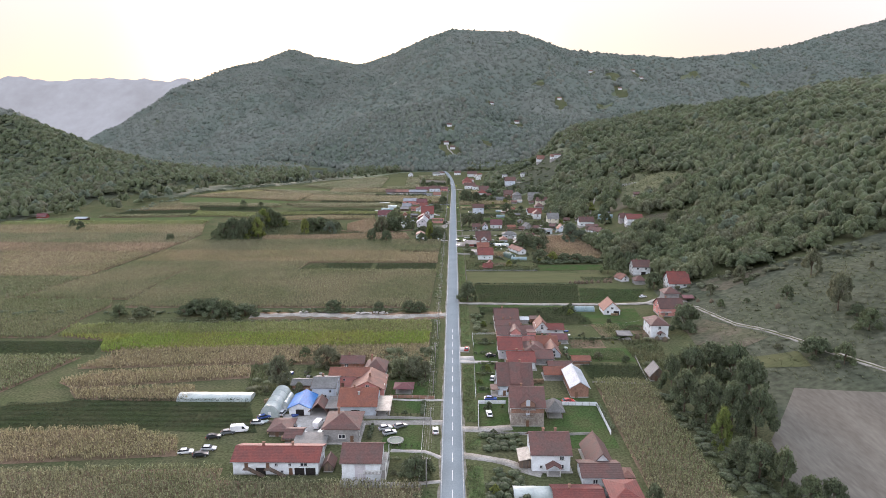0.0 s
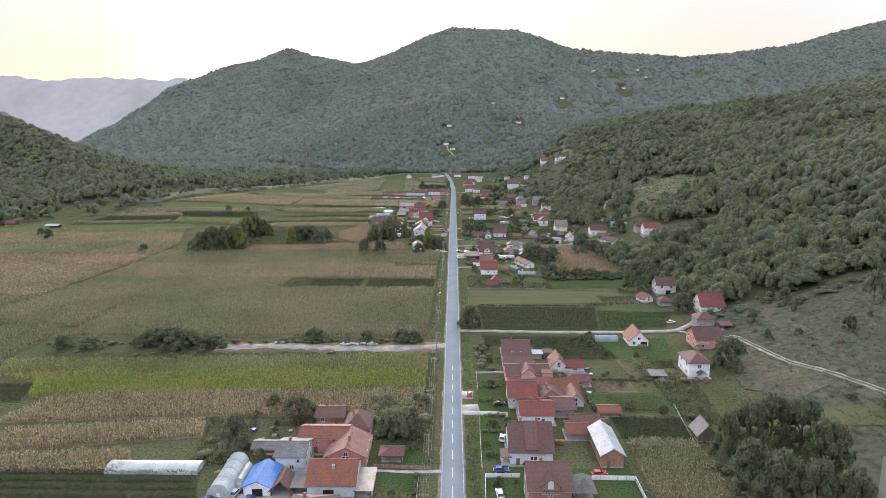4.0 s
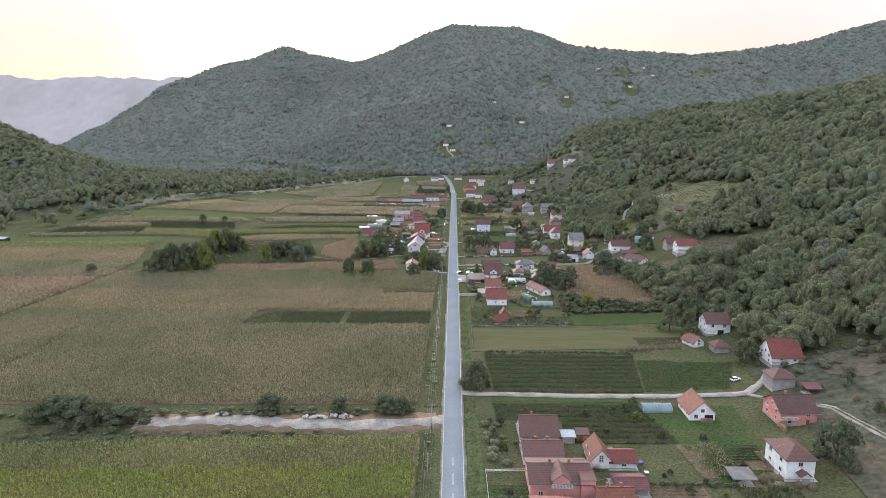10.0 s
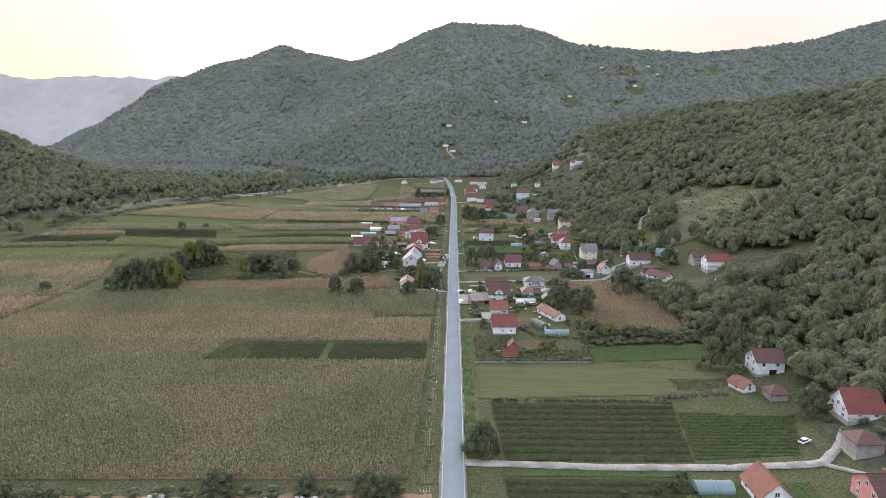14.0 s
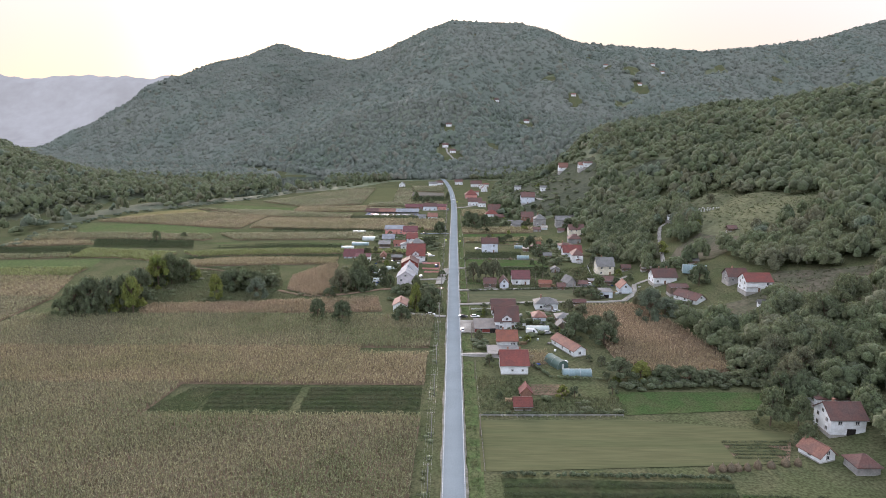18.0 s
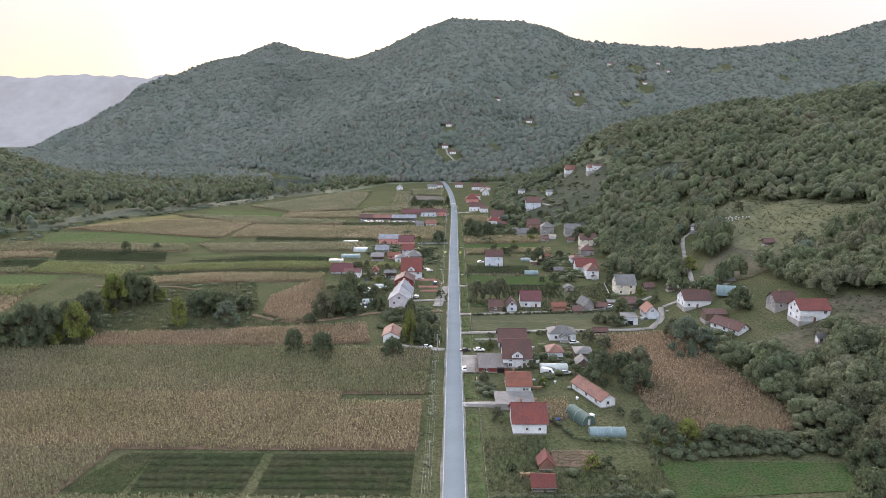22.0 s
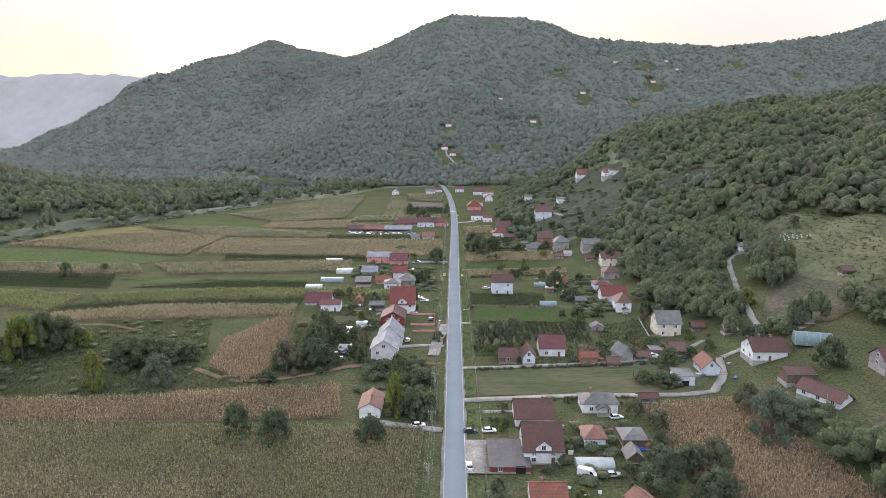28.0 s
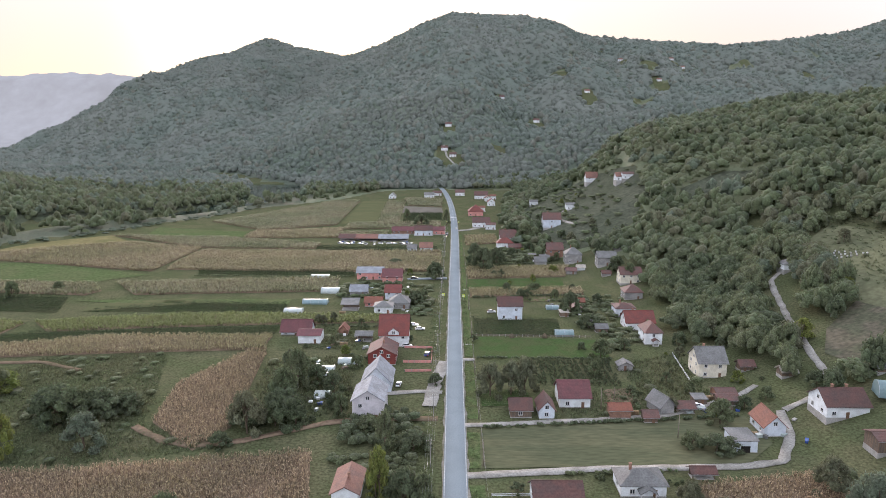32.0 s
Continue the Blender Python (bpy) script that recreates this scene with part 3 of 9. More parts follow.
# beside the first farm
maize([(-119, 153), (-61, 156), (-60, 150), (-7.5, 148), (-7, 100), (-119, 100)], CORN_MIX, "ripening maize in front of the farm", seed=1)
maize([(-135, 175), (-98, 178), (-80, 172), (-76, 162), (-122, 157)], CORN_DRY, "strip of dry brown maize", seed=2)
cane_rows([(-150, 193), (-125, 198), (-67, 198), (-58, 176), (-137, 178)], "rows of dark green raspberry canes", seed=3)
maize([(-132, 206), (-90, 210), (-86, 201), (-89, 197), (-126, 199)], CORN_DRY, "strip of dry brown maize", seed=4)
maize([(-132, 221), (-76, 229), (-73, 218), (-132, 207.5), (-140, 213)], CORN_DRY, "strip of dry brown maize", seed=5)
maize([(-132, 247), (-9, 253), (-8, 232), (-75, 231.5), (-141, 226)], CORN_DRY, "broad strip of dry maize behind the farm", seed=6)
maize([(-172, 277), (-9, 287), (-9, 270), (-170, 263)], CORN_PALE, "paler green maize along the dirt track", seed=107, tall=2.4)
maize([(-170, 263), (-9, 270), (-9, 254), (-142, 244.5), (-148, 258)], CORN_GREEN, "bright green maize behind the farm", seed=7, tall=2.5)
cane_rows([(-235, 257), (-148, 257), (-143, 241), (-235, 240)], "rows of dark green raspberry canes", seed=8)
maize([(-260, 238), (-146, 238), (-150, 222), (-155, 203), (-260, 200)], CORN_LEAF, "half-green maize at the valley's edge", 1.2, seed=9, size=1.1)
maize([(-270, 321), (-220, 322), (-177, 321), (-172.5, 310), (-175, 294), (-174, 261), (-270, 261)], CORN_LEAF, "half-green maize beside the dark canes", 1.15, seed=10, size=1.1)
# the great maize field
maize([(-168, 308), (-11, 310), (-9.5, 393), (-168, 393)], CORN_MIX, "great field of ripening maize", 1.0, seed=11)
maize([(-170, 323), (-170, 393), (-215, 393), (-222, 354), (-227, 325)], CORN_MIX, "great field of ripening maize", 1.05, seed=111)
maize([(-215, 393), (-98, 393), (-95, 417), (-212, 417)], CORN_MIX, "great field of ripening maize", 1.05, seed=12)
maize([(-212, 417), (-9.5, 417), (-9.5, 447.5), (-209.5, 447.5)], CORN_DRY, "great field of dry maize", 1.05, seed=13)
maize([(-209.5, 447.5), (-37, 447.5), (-37, 455), (-209, 455)], CORN_DRY, "great field of dry maize", 1.05, seed=14)
maize([(-209, 455), (-9, 455), (-8, 499), (-206, 500)], CORN_MIX, "great field of ripening maize", 1.05, seed=15)
cane_rows([(-80, 394), (-52, 394), (-52, 415), (-82, 415)], "dark raspberry rows sunk in the maize", seed=16)
cane_rows([(-49, 394), (-10, 394), (-10, 415), (-49, 415)], "dark raspberry rows sunk in the maize", seed=17)
for k, (y0, y1, x0, x1, m) in enumerate(((323, 373, -230, -221, CORN_LEAF), (374.5, 449, -222, -215, CORN_DRY), (450.5, 485, -213.5, -211, CORN_BROWN), (486.5, 530, -211, -210, CORN_MIX), (531, 575, -212, -226, CORN_DRY))):
    maize([(-430, y0), (x0, y0), (x1, y1), (-430, y1)], m, "wide maize strip towards the river", 1.7, seed=20 + k, size=1.15)
maize([(-420, 577), (-228, 577), (-230, 597), (-420, 594)], CORN_PALE, "narrow strip of greener maize", 1.6, seed=26, size=1.15)
patch_of("meadow", [(-410, 617), (-235, 624), (-230, 602), (-410, 597)], BRIGHT, "mown green strip beside the shed")
# beyond the great field
maize([(-152, 517), (-104, 520), (-39, 531), (-34, 506), (-76, 503), (-152, 501)], CORN_BROWN, "strip of dry maize by the salmon-roofed house", 1.0, seed=30)
maize([(-91, 548), (-95, 576), (-80, 609), (-73, 608), (-66, 545), (-72, 531)], CORN_BROWN, "wedge of dry brown maize", 1.0, seed=31)
maize([(-190, 599), (-188, 612), (-148, 625), (-76, 628), (-76, 612), (-84, 610), (-127, 606)], CORN_DRY, "strip of dry maize", 1.2, seed=32, size=1.1)
maize([(-80, 612), (-82, 614), (-76, 616), (-74, 612)], CORN_DRY, "end of a dry maize strip", 1.3, seed=33)
cane_rows([(-191, 627), (-76, 641), (-76, 630), (-148, 627), (-192, 616)], "dark berry rows behind the maize", 3.0, seed=34, step=0.9, tall=1.6)
maize([(-262, 656), (-192, 642), (-194, 616), (-228, 627), (-260, 627)], CORN_PALE, "yellow-green maize strip", 1.4, seed=35, size=1.15)
maize([(-188, 643), (-118, 657), (-33, 659), (-31, 648), (-76, 643.5), (-175, 630.5)], CORN_PALE, "yellow maize strip behind the plots", 1.3, seed=36, size=1.15)
cane_rows([(-275, 690), (-196, 682), (-187, 657), (-222, 660), (-264, 664)], "tall dark berry rows", 3.4, seed=37, step=0.9, tall=2.1)
patch_of("meadow", [(-178, 672), (-132, 685), (-130, 673), (-177, 660)], MEADOW, "mown pale green plot")
cane_rows([(-129, 674), (-82, 676), (-80, 661), (-176, 659)], "dark berry rows", 3.0, seed=39, step=0.9, tall=1.9)
patch_of("meadow", [(-192, 677), (-82, 686), (-82, 676.5), (-167, 673.5)], BRIGHT, "bright green young crop")
maize([(-330, 716), (-198, 709), (-186, 695), (-190, 686), (-275, 692), (-330, 690)], CORN_MIX, "mixed maize strip", 1.7, seed=40, size=1.2)
patch_of("meadow", [(-330, 756), (-247, 752), (-178, 732), (-200, 712), (-305, 719)], BRIGHT, "bright green young crop")
maize([(-186, 712), (-66, 735), (-62, 703), (-165, 688)], CORN_MIX, "mixed maize strip", 1.7, seed=41, size=1.2)
maize([(-315, 764), (-232, 826), (-179, 814), (-180, 739)], CORN_DRY, "dry maize towards the river", 1.9, seed=42, size=1.25)
maize([(-174, 745), (-176, 809), (-8, 826), (-6, 758), (-60, 752)], CORN_DRY, "broad dry maize field", 1.7, seed=43, size=1.25)
cane_rows([(-153, 744), (-60, 753), (-58, 740), (-150, 734)], "dark berry rows", 3.2, seed=44, step=0.9, tall=1.9)
maize([(-262, 850), (-185, 868), (-100, 850), (-100, 828), (-180, 818)], CORN_MIX, "mixed maize strip", 2.0, seed=45, size=1.3)
patch_of("meadow", [(-250, 905), (-172, 903), (-168, 868), (-240, 862)], BRIGHT, "bright green young crop")
maize([(-168, 905), (-95, 930), (-95, 880), (-165, 868)], CORN_DRY, "dry maize strip", 2.0, seed=46, size=1.3)
maize([(-224, 958), (-142, 1150), (-112, 1150), (-106, 950), (-165, 912)], CORN_MIX, "long maize field by the river", 2.2, seed=47, size=1.35)
patch_of("meadow", [(-104, 960), (-108, 1150), (-80, 1150), (-72, 966)], MEADOW, "mown green strip")
maize([(-70, 966), (-78, 1150), (-56, 1135), (-50, 966)], CORN_MIX, "maize strip", 2.2, seed=48, size=1.35)
patch_of("meadow", [(-56, 1099), (-11, 1084), (-9, 1040), (-52, 1038)], PLOUGHED, "bare reddish plot")
cane_rows([(-50, 1036), (-10, 1036), (-9, 988), (-47, 988)], "dark berry rows", 3.5, seed=49, step=0.9, tall=1.9)
maize([(-50, 1102), (-11, 1088), (-12, 1180), (-60, 1180)], CORN_MIX, "maize strip at the end of the fields", 2.4, seed=57, size=1.4)
maize([(-95, 962), (-10, 975), (-10, 935), (-95, 925)], CORN_MIX, "maize strip", 2.2, seed=50, size=1.35)

maize([(-350, 622), (-264, 628), (-264, 640), (-350, 636)], CORN_MIX, "wide maize strip towards the river", 1.8, seed=51, size=1.2)
cane_rows([(-345, 640), (-264, 644), (-266, 662), (-335, 662)], "dark berry rows", 3.0, seed=52, step=0.9, tall=1.9)
maize([(-335, 664), (-266, 672), (-278, 684), (-330, 684)], CORN_DRY, "dry maize strip", 1.8, seed=53, size=1.2)
maize([(-325, 688), (-292, 688), (-308, 718), (-325, 718)], CORN_DRY, "dry maize strip", 1.8, seed=54, size=1.2)
cane_rows([(-100, 826), (-10, 832), (-10, 840), (-100, 838)], "dark berry rows", 3.2, seed=55, step=0.9, tall=1.9)
maize([(-95, 880), (-95, 908), (-55, 915), (-55, 884)], CORN_MIX, "small maize plot behind the shelters", 2.0, seed=56, size=1.3)
patch_of("meadow", [(-262, 850), (-300, 800), (-312, 770), (-236, 828)], STUBBLE, "mown stubble beside the river")

# right of the road
maize([(51, 217), (70, 217), (69, 100), (49, 100)], CORN_MIX, "long narrow field of dry maize behind the gardens", seed=60)
cane_rows([(13, 357), (72, 355), (66, 320), (15, 320)], "dense dark raspberry rows beside the lane", 4.1, seed=61)
cane_rows([(72, 350), (108, 348), (97, 324), (67, 321)], "vegetable rows", 2.0, seed=62, tall=0.7, soil=LAWN)
cane_rows([(14, 311), (60, 311), (66, 284), (34, 284), (34, 298), (14, 299)], "dark raspberry rows", 3.4, seed=63)
cane_rows([(50, 233), (72, 232), (71, 219), (50, 219)], "dark raspberry rows", 2.4, seed=64)
patch_of("meadow", [(8.5, 390), (56, 391), (101, 383), (90, 365), (8, 360)], MEADOW, "mown pale meadow beside the road")
patch_of("meadow", [(56, 412), (106, 412), (104, 399), (55, 394)], LAWN, "green grass below the maize")
cane_rows([(78, 378), (98, 377), (92, 366), (78, 366)], "brown vegetable rows", 1.8, seed=65, tall=0.6, soil=EARTH)
maize([(62, 516), (98, 522), (109, 434), (83, 422), (64, 437)], CORN_BROWN, "dry brown maize rising to the wood", 0.95, seed=66)
patch_of("meadow", [(8.5, 545), (92, 556), (92, 538), (80, 527), (8, 523)], DRY_MEADOW, "mown meadow between the lanes")
patch_of("meadow", [(9, 630), (66, 628), (62, 606), (9, 605)], LAWN, "green meadow before the orchard")
cane_rows([(10, 657), (50, 657), (48, 633), (10, 633)], "dark berry rows", 2.6, seed=67, step=1.0)
maize([(10, 769), (76, 776), (69, 746), (10, 738)], CORN_DRY, "strip of dry maize", 1.4, seed=68, size=1.15)
patch_of("meadow", [(9, 736), (66, 742), (64, 719), (9, 716)], LAWN, "green strip between maize")
maize([(10, 713), (72, 718), (72, 704), (10, 695)], CORN_DRY, "strip of dry maize", 1.4, seed=69, size=1.15)
maize([(11, 892), (37, 900), (35, 860), (11, 850)], CORN_DRY, "small plot of dry maize", 1.7, seed=70, size=1.2)
patch_of("meadow", [(13, 316), (62, 315), (62, 312), (13, 312)], LAWN, "grass strip beside the lane")
for poly in ([(9, 202), (48, 202), (48, 168), (30, 168), (30, 178), (9, 178)], [(9, 262), (20, 262), (20, 206), (9, 206)], [(46, 250), (72, 252), (72, 236), (46, 236)], [(60, 308), (92, 310), (88, 272), (70, 262), (66, 284)]):
    patch_of("garden", poly, LAWN, "garden lawn among the houses")
for poly in ([(-20, 186), (-8, 186), (-8, 163), (-20, 163)], [(-22, 216), (-8, 216), (-8, 190), (-18, 190)]):
    patch_of("garden", poly, LAWN, "mown farmyard lawn")
patch_of("yard", [(-54, 189), (-37, 188), (-36.5, 180), (-38, 172), (-36, 165.5), (-42, 168), (-45, 176), (-50, 181)], CONCRETE_PATH, "pale concrete farmyard")

# ---- woods ----

def ico():
    bm = bmesh.new()
    bmesh.ops.create_icosphere(bm, subdivisions=1, radius=1)
    v = np.array([q.co[:] for q in bm.verts])
    bm.verts.index_update()
    f = np.array([[q.index for q in p.verts] for p in bm.faces if p.calc_center_median().z > -0.55])   # undersides are never seen
    bm.free()
    return v, f


ICO_V, ICO_F = ico()


def crown_shape(seed, lumps, loose, leaf, spread=0.55, low=0.25, small=1.0, flat=0.4, shell=1.15):
    """A crown about 2 wide and 1 high, its foot at 0: a dome of uneven lumps of foliage with loose sprays of leaves round them."""
    rng = np.random.default_rng(seed)
    v, f, n = [], [], 0
    centres = []
    for k in range(lumps):
        ring = k / max(lumps - 1, 1)
        a, r = k * 2.4 + rng.uniform(-0.5, 0.5), spread * math.sqrt(ring) * rng.uniform(0.8, 1.15)
        z = 0.7 - (0.7 - low - 0.2) * ring ** 1.3 * rng.uniform(0.6, 1.1)
        c = np.array([r * math.cos(a), r * math.sin(a), z])
        s = np.array([1, 1, flat]) * (rng.uniform(0.42, 0.58) * small if lumps > 1 else 0.9)
        q = ICO_V * (1 + rng.uniform(-0.2, 0.2, (len(ICO_V), 1))) * s + c
        v.append(q)
        f.append(ICO_F + n)
        n += len(q)
        centres.append((c, s))
    for k in range(loose):
        c, s = centres[rng.integers(len(centres))]
        d = rng.normal(size=3)
        d[2] = abs(d[2]) * 0.9 - 0.15
        d /= np.linalg.norm(d)
        p = c + d * s * rng.uniform(0.85, shell)
        q = p + rng.uniform(-leaf, leaf, (3, 3)) * (1, 1, 0.6)
        v.append(q)
        f.append(np.array([[n, n + 1, n + 2]]))
        n += 3
    return np.concatenate(v), np.concatenate(f)


def crowns(count, lumps, loose, leaf, seed, **more):
    made = [crown_shape(seed + k, lumps, loose, leaf, **more) for k in range(count)]
    return np.array([m[0] for m in made]), made[0][1]


NEAR_CROWN = crowns(8, 15, 240, 0.13, 100, shell=1.3, spread=0.72, low=0.1, small=0.62, flat=0.5)
MID_CROWN = crowns(8, 4, 20, 0.2, 200, spread=0.6, low=0.15, small=0.9, flat=0.55)
FAR_CROWN = crowns(8, 1, 3, 0.3, 300, flat=0.55)


def outline_y(points, x):
    return np.interp(x, [p[0] for p in points], [p[1] for p in points])


CLEARINGS = (
    ([(160, 614), (172, 660), (178, 690), (196, 700), (214, 650), (226, 600), (217, 577), (193, 571), (168, 579)], "steep hay meadow with old stumps in the wood"),
    ([(131, 583), (141, 600), (160, 614), (168, 579), (180, 571), (161, 563), (145, 558), (135, 566)], "bare brown slope between the wood and the last houses"),
    ([(119, 478), (121, 497), (135, 494), (141, 481), (135, 464), (123, 462)], "trampled brown paddock below the houses"),
    ([(140, 512), (160, 512), (190, 482), (172, 455), (152, 468), (134, 490)], "dry brown pasture beside the wood"),
    ([(166, 835), (200, 838), (228, 812), (222, 796), (186, 805), (166, 815)], "small clearing high in the wood"),
    ([(70, 810), (66, 990), (90, 1060), (135, 1060), (160, 930), (150, 860), (128, 815), (100, 800)], "rough grass slope with gardens above the road"),
)
HILL_OPEN = [(112, 345), (150, 338), (180, 322), (225, 330), (300, 300), (300, 60), (96, 60), (104, 250)]


MOUNTAIN_HOUSES = ((505, 1983), (589, 2158), (297, 1816), (161, 1612), (109, 1801), (603, 2109), (445, 2127), (-6, 1545), (-500, 1909), (2, 1425), (-12, 1445), (-430, 1760))


def wooded(x, y):
    """Where trees stand, from 0 to 1."""
    foot = np.interp(y, HILL_Y, HILL_X)
    hill = (x > foot + 8 + 5 * wave(x, y, 40, 5)) & (y > 395) & (y < 1500)
    hill |= (x > 122 + 4 * wave(x, y, 30, 2)) & (y > 345) & (y <= 395)
    hill |= (y <= 400) & (x > 130) & ~inside(HILL_OPEN, x, y)
    for poly, _ in CLEARINGS:
        hill &= ~inside(poly, x + 3 * wave(x, y, 25, 1), y + 3 * wave(x, y, 22, 2))
    hill &= ~((x < 151) & (y > 484) & (y < 556) & ~((x > 118) & (x < 130) & (y < 492)))
    # houses along the foot of the hill
    hill &= ~((x < np.interp(y, (555, 600, 640, 680, 700, 730, 770, 790, 800), (118, 107, 97, 97, 107, 114, 110, 94, 86))) & (y > 555) & (y < 800))
    hill &= (np.abs(x - (123 + 0.27 * (y - 563))) > 6.5) | (y > 668) | (y < 563)
    edge = outline_y(((-3000, 500), (-460, 560), (-430, 606), (-352, 666), (-322, 795), (-281, 845), (-262, 925), (-219, 1065), (-142, 1160), (-100, 1262), (-40, 1295)), x)
    left = (x < -45) & (y > edge + 4)
    left &= river_distance(x, y) > 21
    thin = (x > np.interp(y, [q[1] for q in RIVER[:8]], [q[0] for q in RIVER[:8]])) & (y > 640) & (y < 1240) & (x < -100)
    bar = inside([(-480, 1215), (-400, 1240), (-380, 1290), (-450, 1300), (-520, 1250)], x, y)
    left &= ~bar
    far = y > np.interp(x, FOOT_X, FOOT_Y) - 30
    far &= ~((x > -60) & (x < 60) & (y < 1290 + 0.0 * x))
    open_slope = wave(x, y, 190, 9) + 0.6 * wave(x, y, 80, 3) > 0.72
    far &= ~(open_slope & (y > 1380) & (y < 2300) & (x > 60))
    road_gap = (np.abs(x - road_x(y)) < 9) & (y < 1312)
    for hx, hy in MOUNTAIN_HOUSES:
        far &= np.hypot(x - hx, (y - hy + 18) * 0.6) > 17
    w = (hill | left | far) & ~road_gap
    return w, thin


def plant_wood(name, box, step, shapes, mat, label, low, high, seed, wide=1.3, share=1.0, where=None, smooth_faces=False, sunk=0.12):
    x0, x1, y0, y1 = box
    rng = np.random.default_rng(seed)
    gx, gy = np.meshgrid(np.arange(x0, x1, step), np.arange(y0, y1, step))
    x, y = gx.ravel() + rng.uniform(-0.45, 0.45, gx.size) * step, gy.ravel() + rng.uniform(-0.45, 0.45, gx.size) * step
    w, thin = wooded(x, y)
    keep = w & (rng.random(len(x)) < share) & ~(thin & (rng.random(len(x)) < 0.75))
    if where is not None:
        keep &= where(x, y)
    x, y = x[keep], y[keep]
    n = len(x)
    tall = rng.uniform(low, high, n) * (1 + 0.18 * wave(x, y, 60, seed)) * rng.choice([1.0, 0.75, 1.15], n)
    # bands of tone: every wood is a mix of three leaf colours that run in drifts
    drift = wave(x, y, 130, 3.7) + 0.7 * wave(x, y, 45, 1.9) + rng.normal(0, 0.45, n)
    # the mountain gets the palette with haze painted in
    mats = HAZED_LEAVES if name == "mountain_wood" else [WOODS_DARK, WOODS, WOODS_WARM, WILLOW]
    tone = np.digitize(drift, mat)
    for k in range(4):
        q = tone == k
        if q.any():
            scatter(name, shapes[0], shapes[1], x[q], y[q], height(x[q], y[q]) - tall[q] * sunk, step * 0.5 * wide * rng.choice((0.7, 0.95, 1.1, 1.35), q.sum()) * rng.uniform(0.9, 1.1, q.sum()), rng.uniform(0, 6.283, q.sum()), tall[q], mats[k], label, "woodland", True, kinds=rng.integers(0, len(shapes[0]), q.sum()))


HILL_WOOD = "dense mixed wood of rounded deciduous crowns on the hillside"
HILL_TONES = (-0.35, 0.75, 1.15)
plant_wood("wood", (90, 215, 345, 720), 7.4, NEAR_CROWN, HILL_TONES, HILL_WOOD, 11, 15, 11, 1.45)
plant_wood("wood", (110, 340, 60, 345), 8.0, NEAR_CROWN, HILL_TONES, HILL_WOOD, 11, 15, 12, 1.45)
plant_wood("wood", (215, 330, 345, 800), 7.6, MID_CROWN, HILL_TONES, HILL_WOOD, 10, 14, 23, 1.5)
plant_wood("wood", (90, 215, 720, 800), 7.4, MID_CROWN, HILL_TONES, HILL_WOOD, 10, 14, 24, 1.5)
plant_wood("wood", (330, 560, 60, 800), 8.6, MID_CROWN, HILL_TONES, "dense mixed wood high on the hill", 10, 14, 13, 1.5)
plant_wood("wood", (40, 620, 800, 1330), 8.8, MID_CROWN, HILL_TONES, "dense mixed wood on the hill's far flank", 10, 14, 14, 1.5)
plant_wood("wood", (560, 1000, 500, 1330), 11, FAR_CROWN, HILL_TONES, "wood along the crest of the hill", 11, 16, 15, 1.6, smooth_faces=True)
plant_wood("river_wood", (-560, -100, 590, 1330), 8.6, MID_CROWN, (-0.9, 0.35, 0.8), "poplars and willows along the river", 10, 16, 16, 1.4)
plant_wood("river_wood", (-1000, -560, 560, 1400), 10.5, MID_CROWN, (-0.3, 0.7, 1.1), "woods on and below the low hill across the river", 10, 14, 17, 1.5, share=0.95)


def canopy(box, step, depth, mat, label, seed, where=None):
    """The closed roof of a far wood: one rough sheet of merged crowns over the land, open where no trees stand."""
    x0, x1, y0, y1 = box
    rng = np.random.default_rng(seed)
    gx, gy = np.meshgrid(np.arange(x0, x1 + step, step), np.arange(y0, y1 + step, step))
    gx, gy = gx + rng.uniform(-0.3, 0.3, gx.shape) * step, gy + rng.uniform(-0.3, 0.3, gx.shape) * step
    land = height(gx, gy)
    gz = land + depth * (0.55 + 0.25 * wave(gx, gy, 47, seed) + 0.15 * wave(gx, gy, 21, seed + 1)) + rng.uniform(-0.3, 0.3, gx.shape) * depth
    m = gx.shape[1]
    k = (np.arange(gx.shape[0] - 1)[:, None] * m + np.arange(m - 1)[None, :]).ravel()
    cx, cy = gx.ravel()[k] + step / 2, gy.ravel()[k] + step / 2
    keep = wooded(cx, cy)[0]
    if where is not None:
        keep &= where(cx, cy)
    k = k[keep]
    share = np.zeros(gx.size, int)
    for corner in (0, 1, m, m + 1):
        np.add.at(share, k + corner, 1)
    rim = share < 4
    gz.ravel()[rim] = land.ravel()[rim] - 0.3
    me = grid_mesh("mountain_canopy", np.stack([gx, gy, gz], -1).reshape(-1, 3), np.stack([k, k + 1, k + m + 1, k + m], -1), mat)
    bm = bmesh.new()
    bm.from_mesh(me)
    bmesh.ops.delete(bm, geom=[v for v in bm.verts if not v.link_faces], context="VERTS")
    bm.to_mesh(me)
    bm.free()
    return tagged(new("mountain_canopy", me), label, "woodland", kind="stuff")


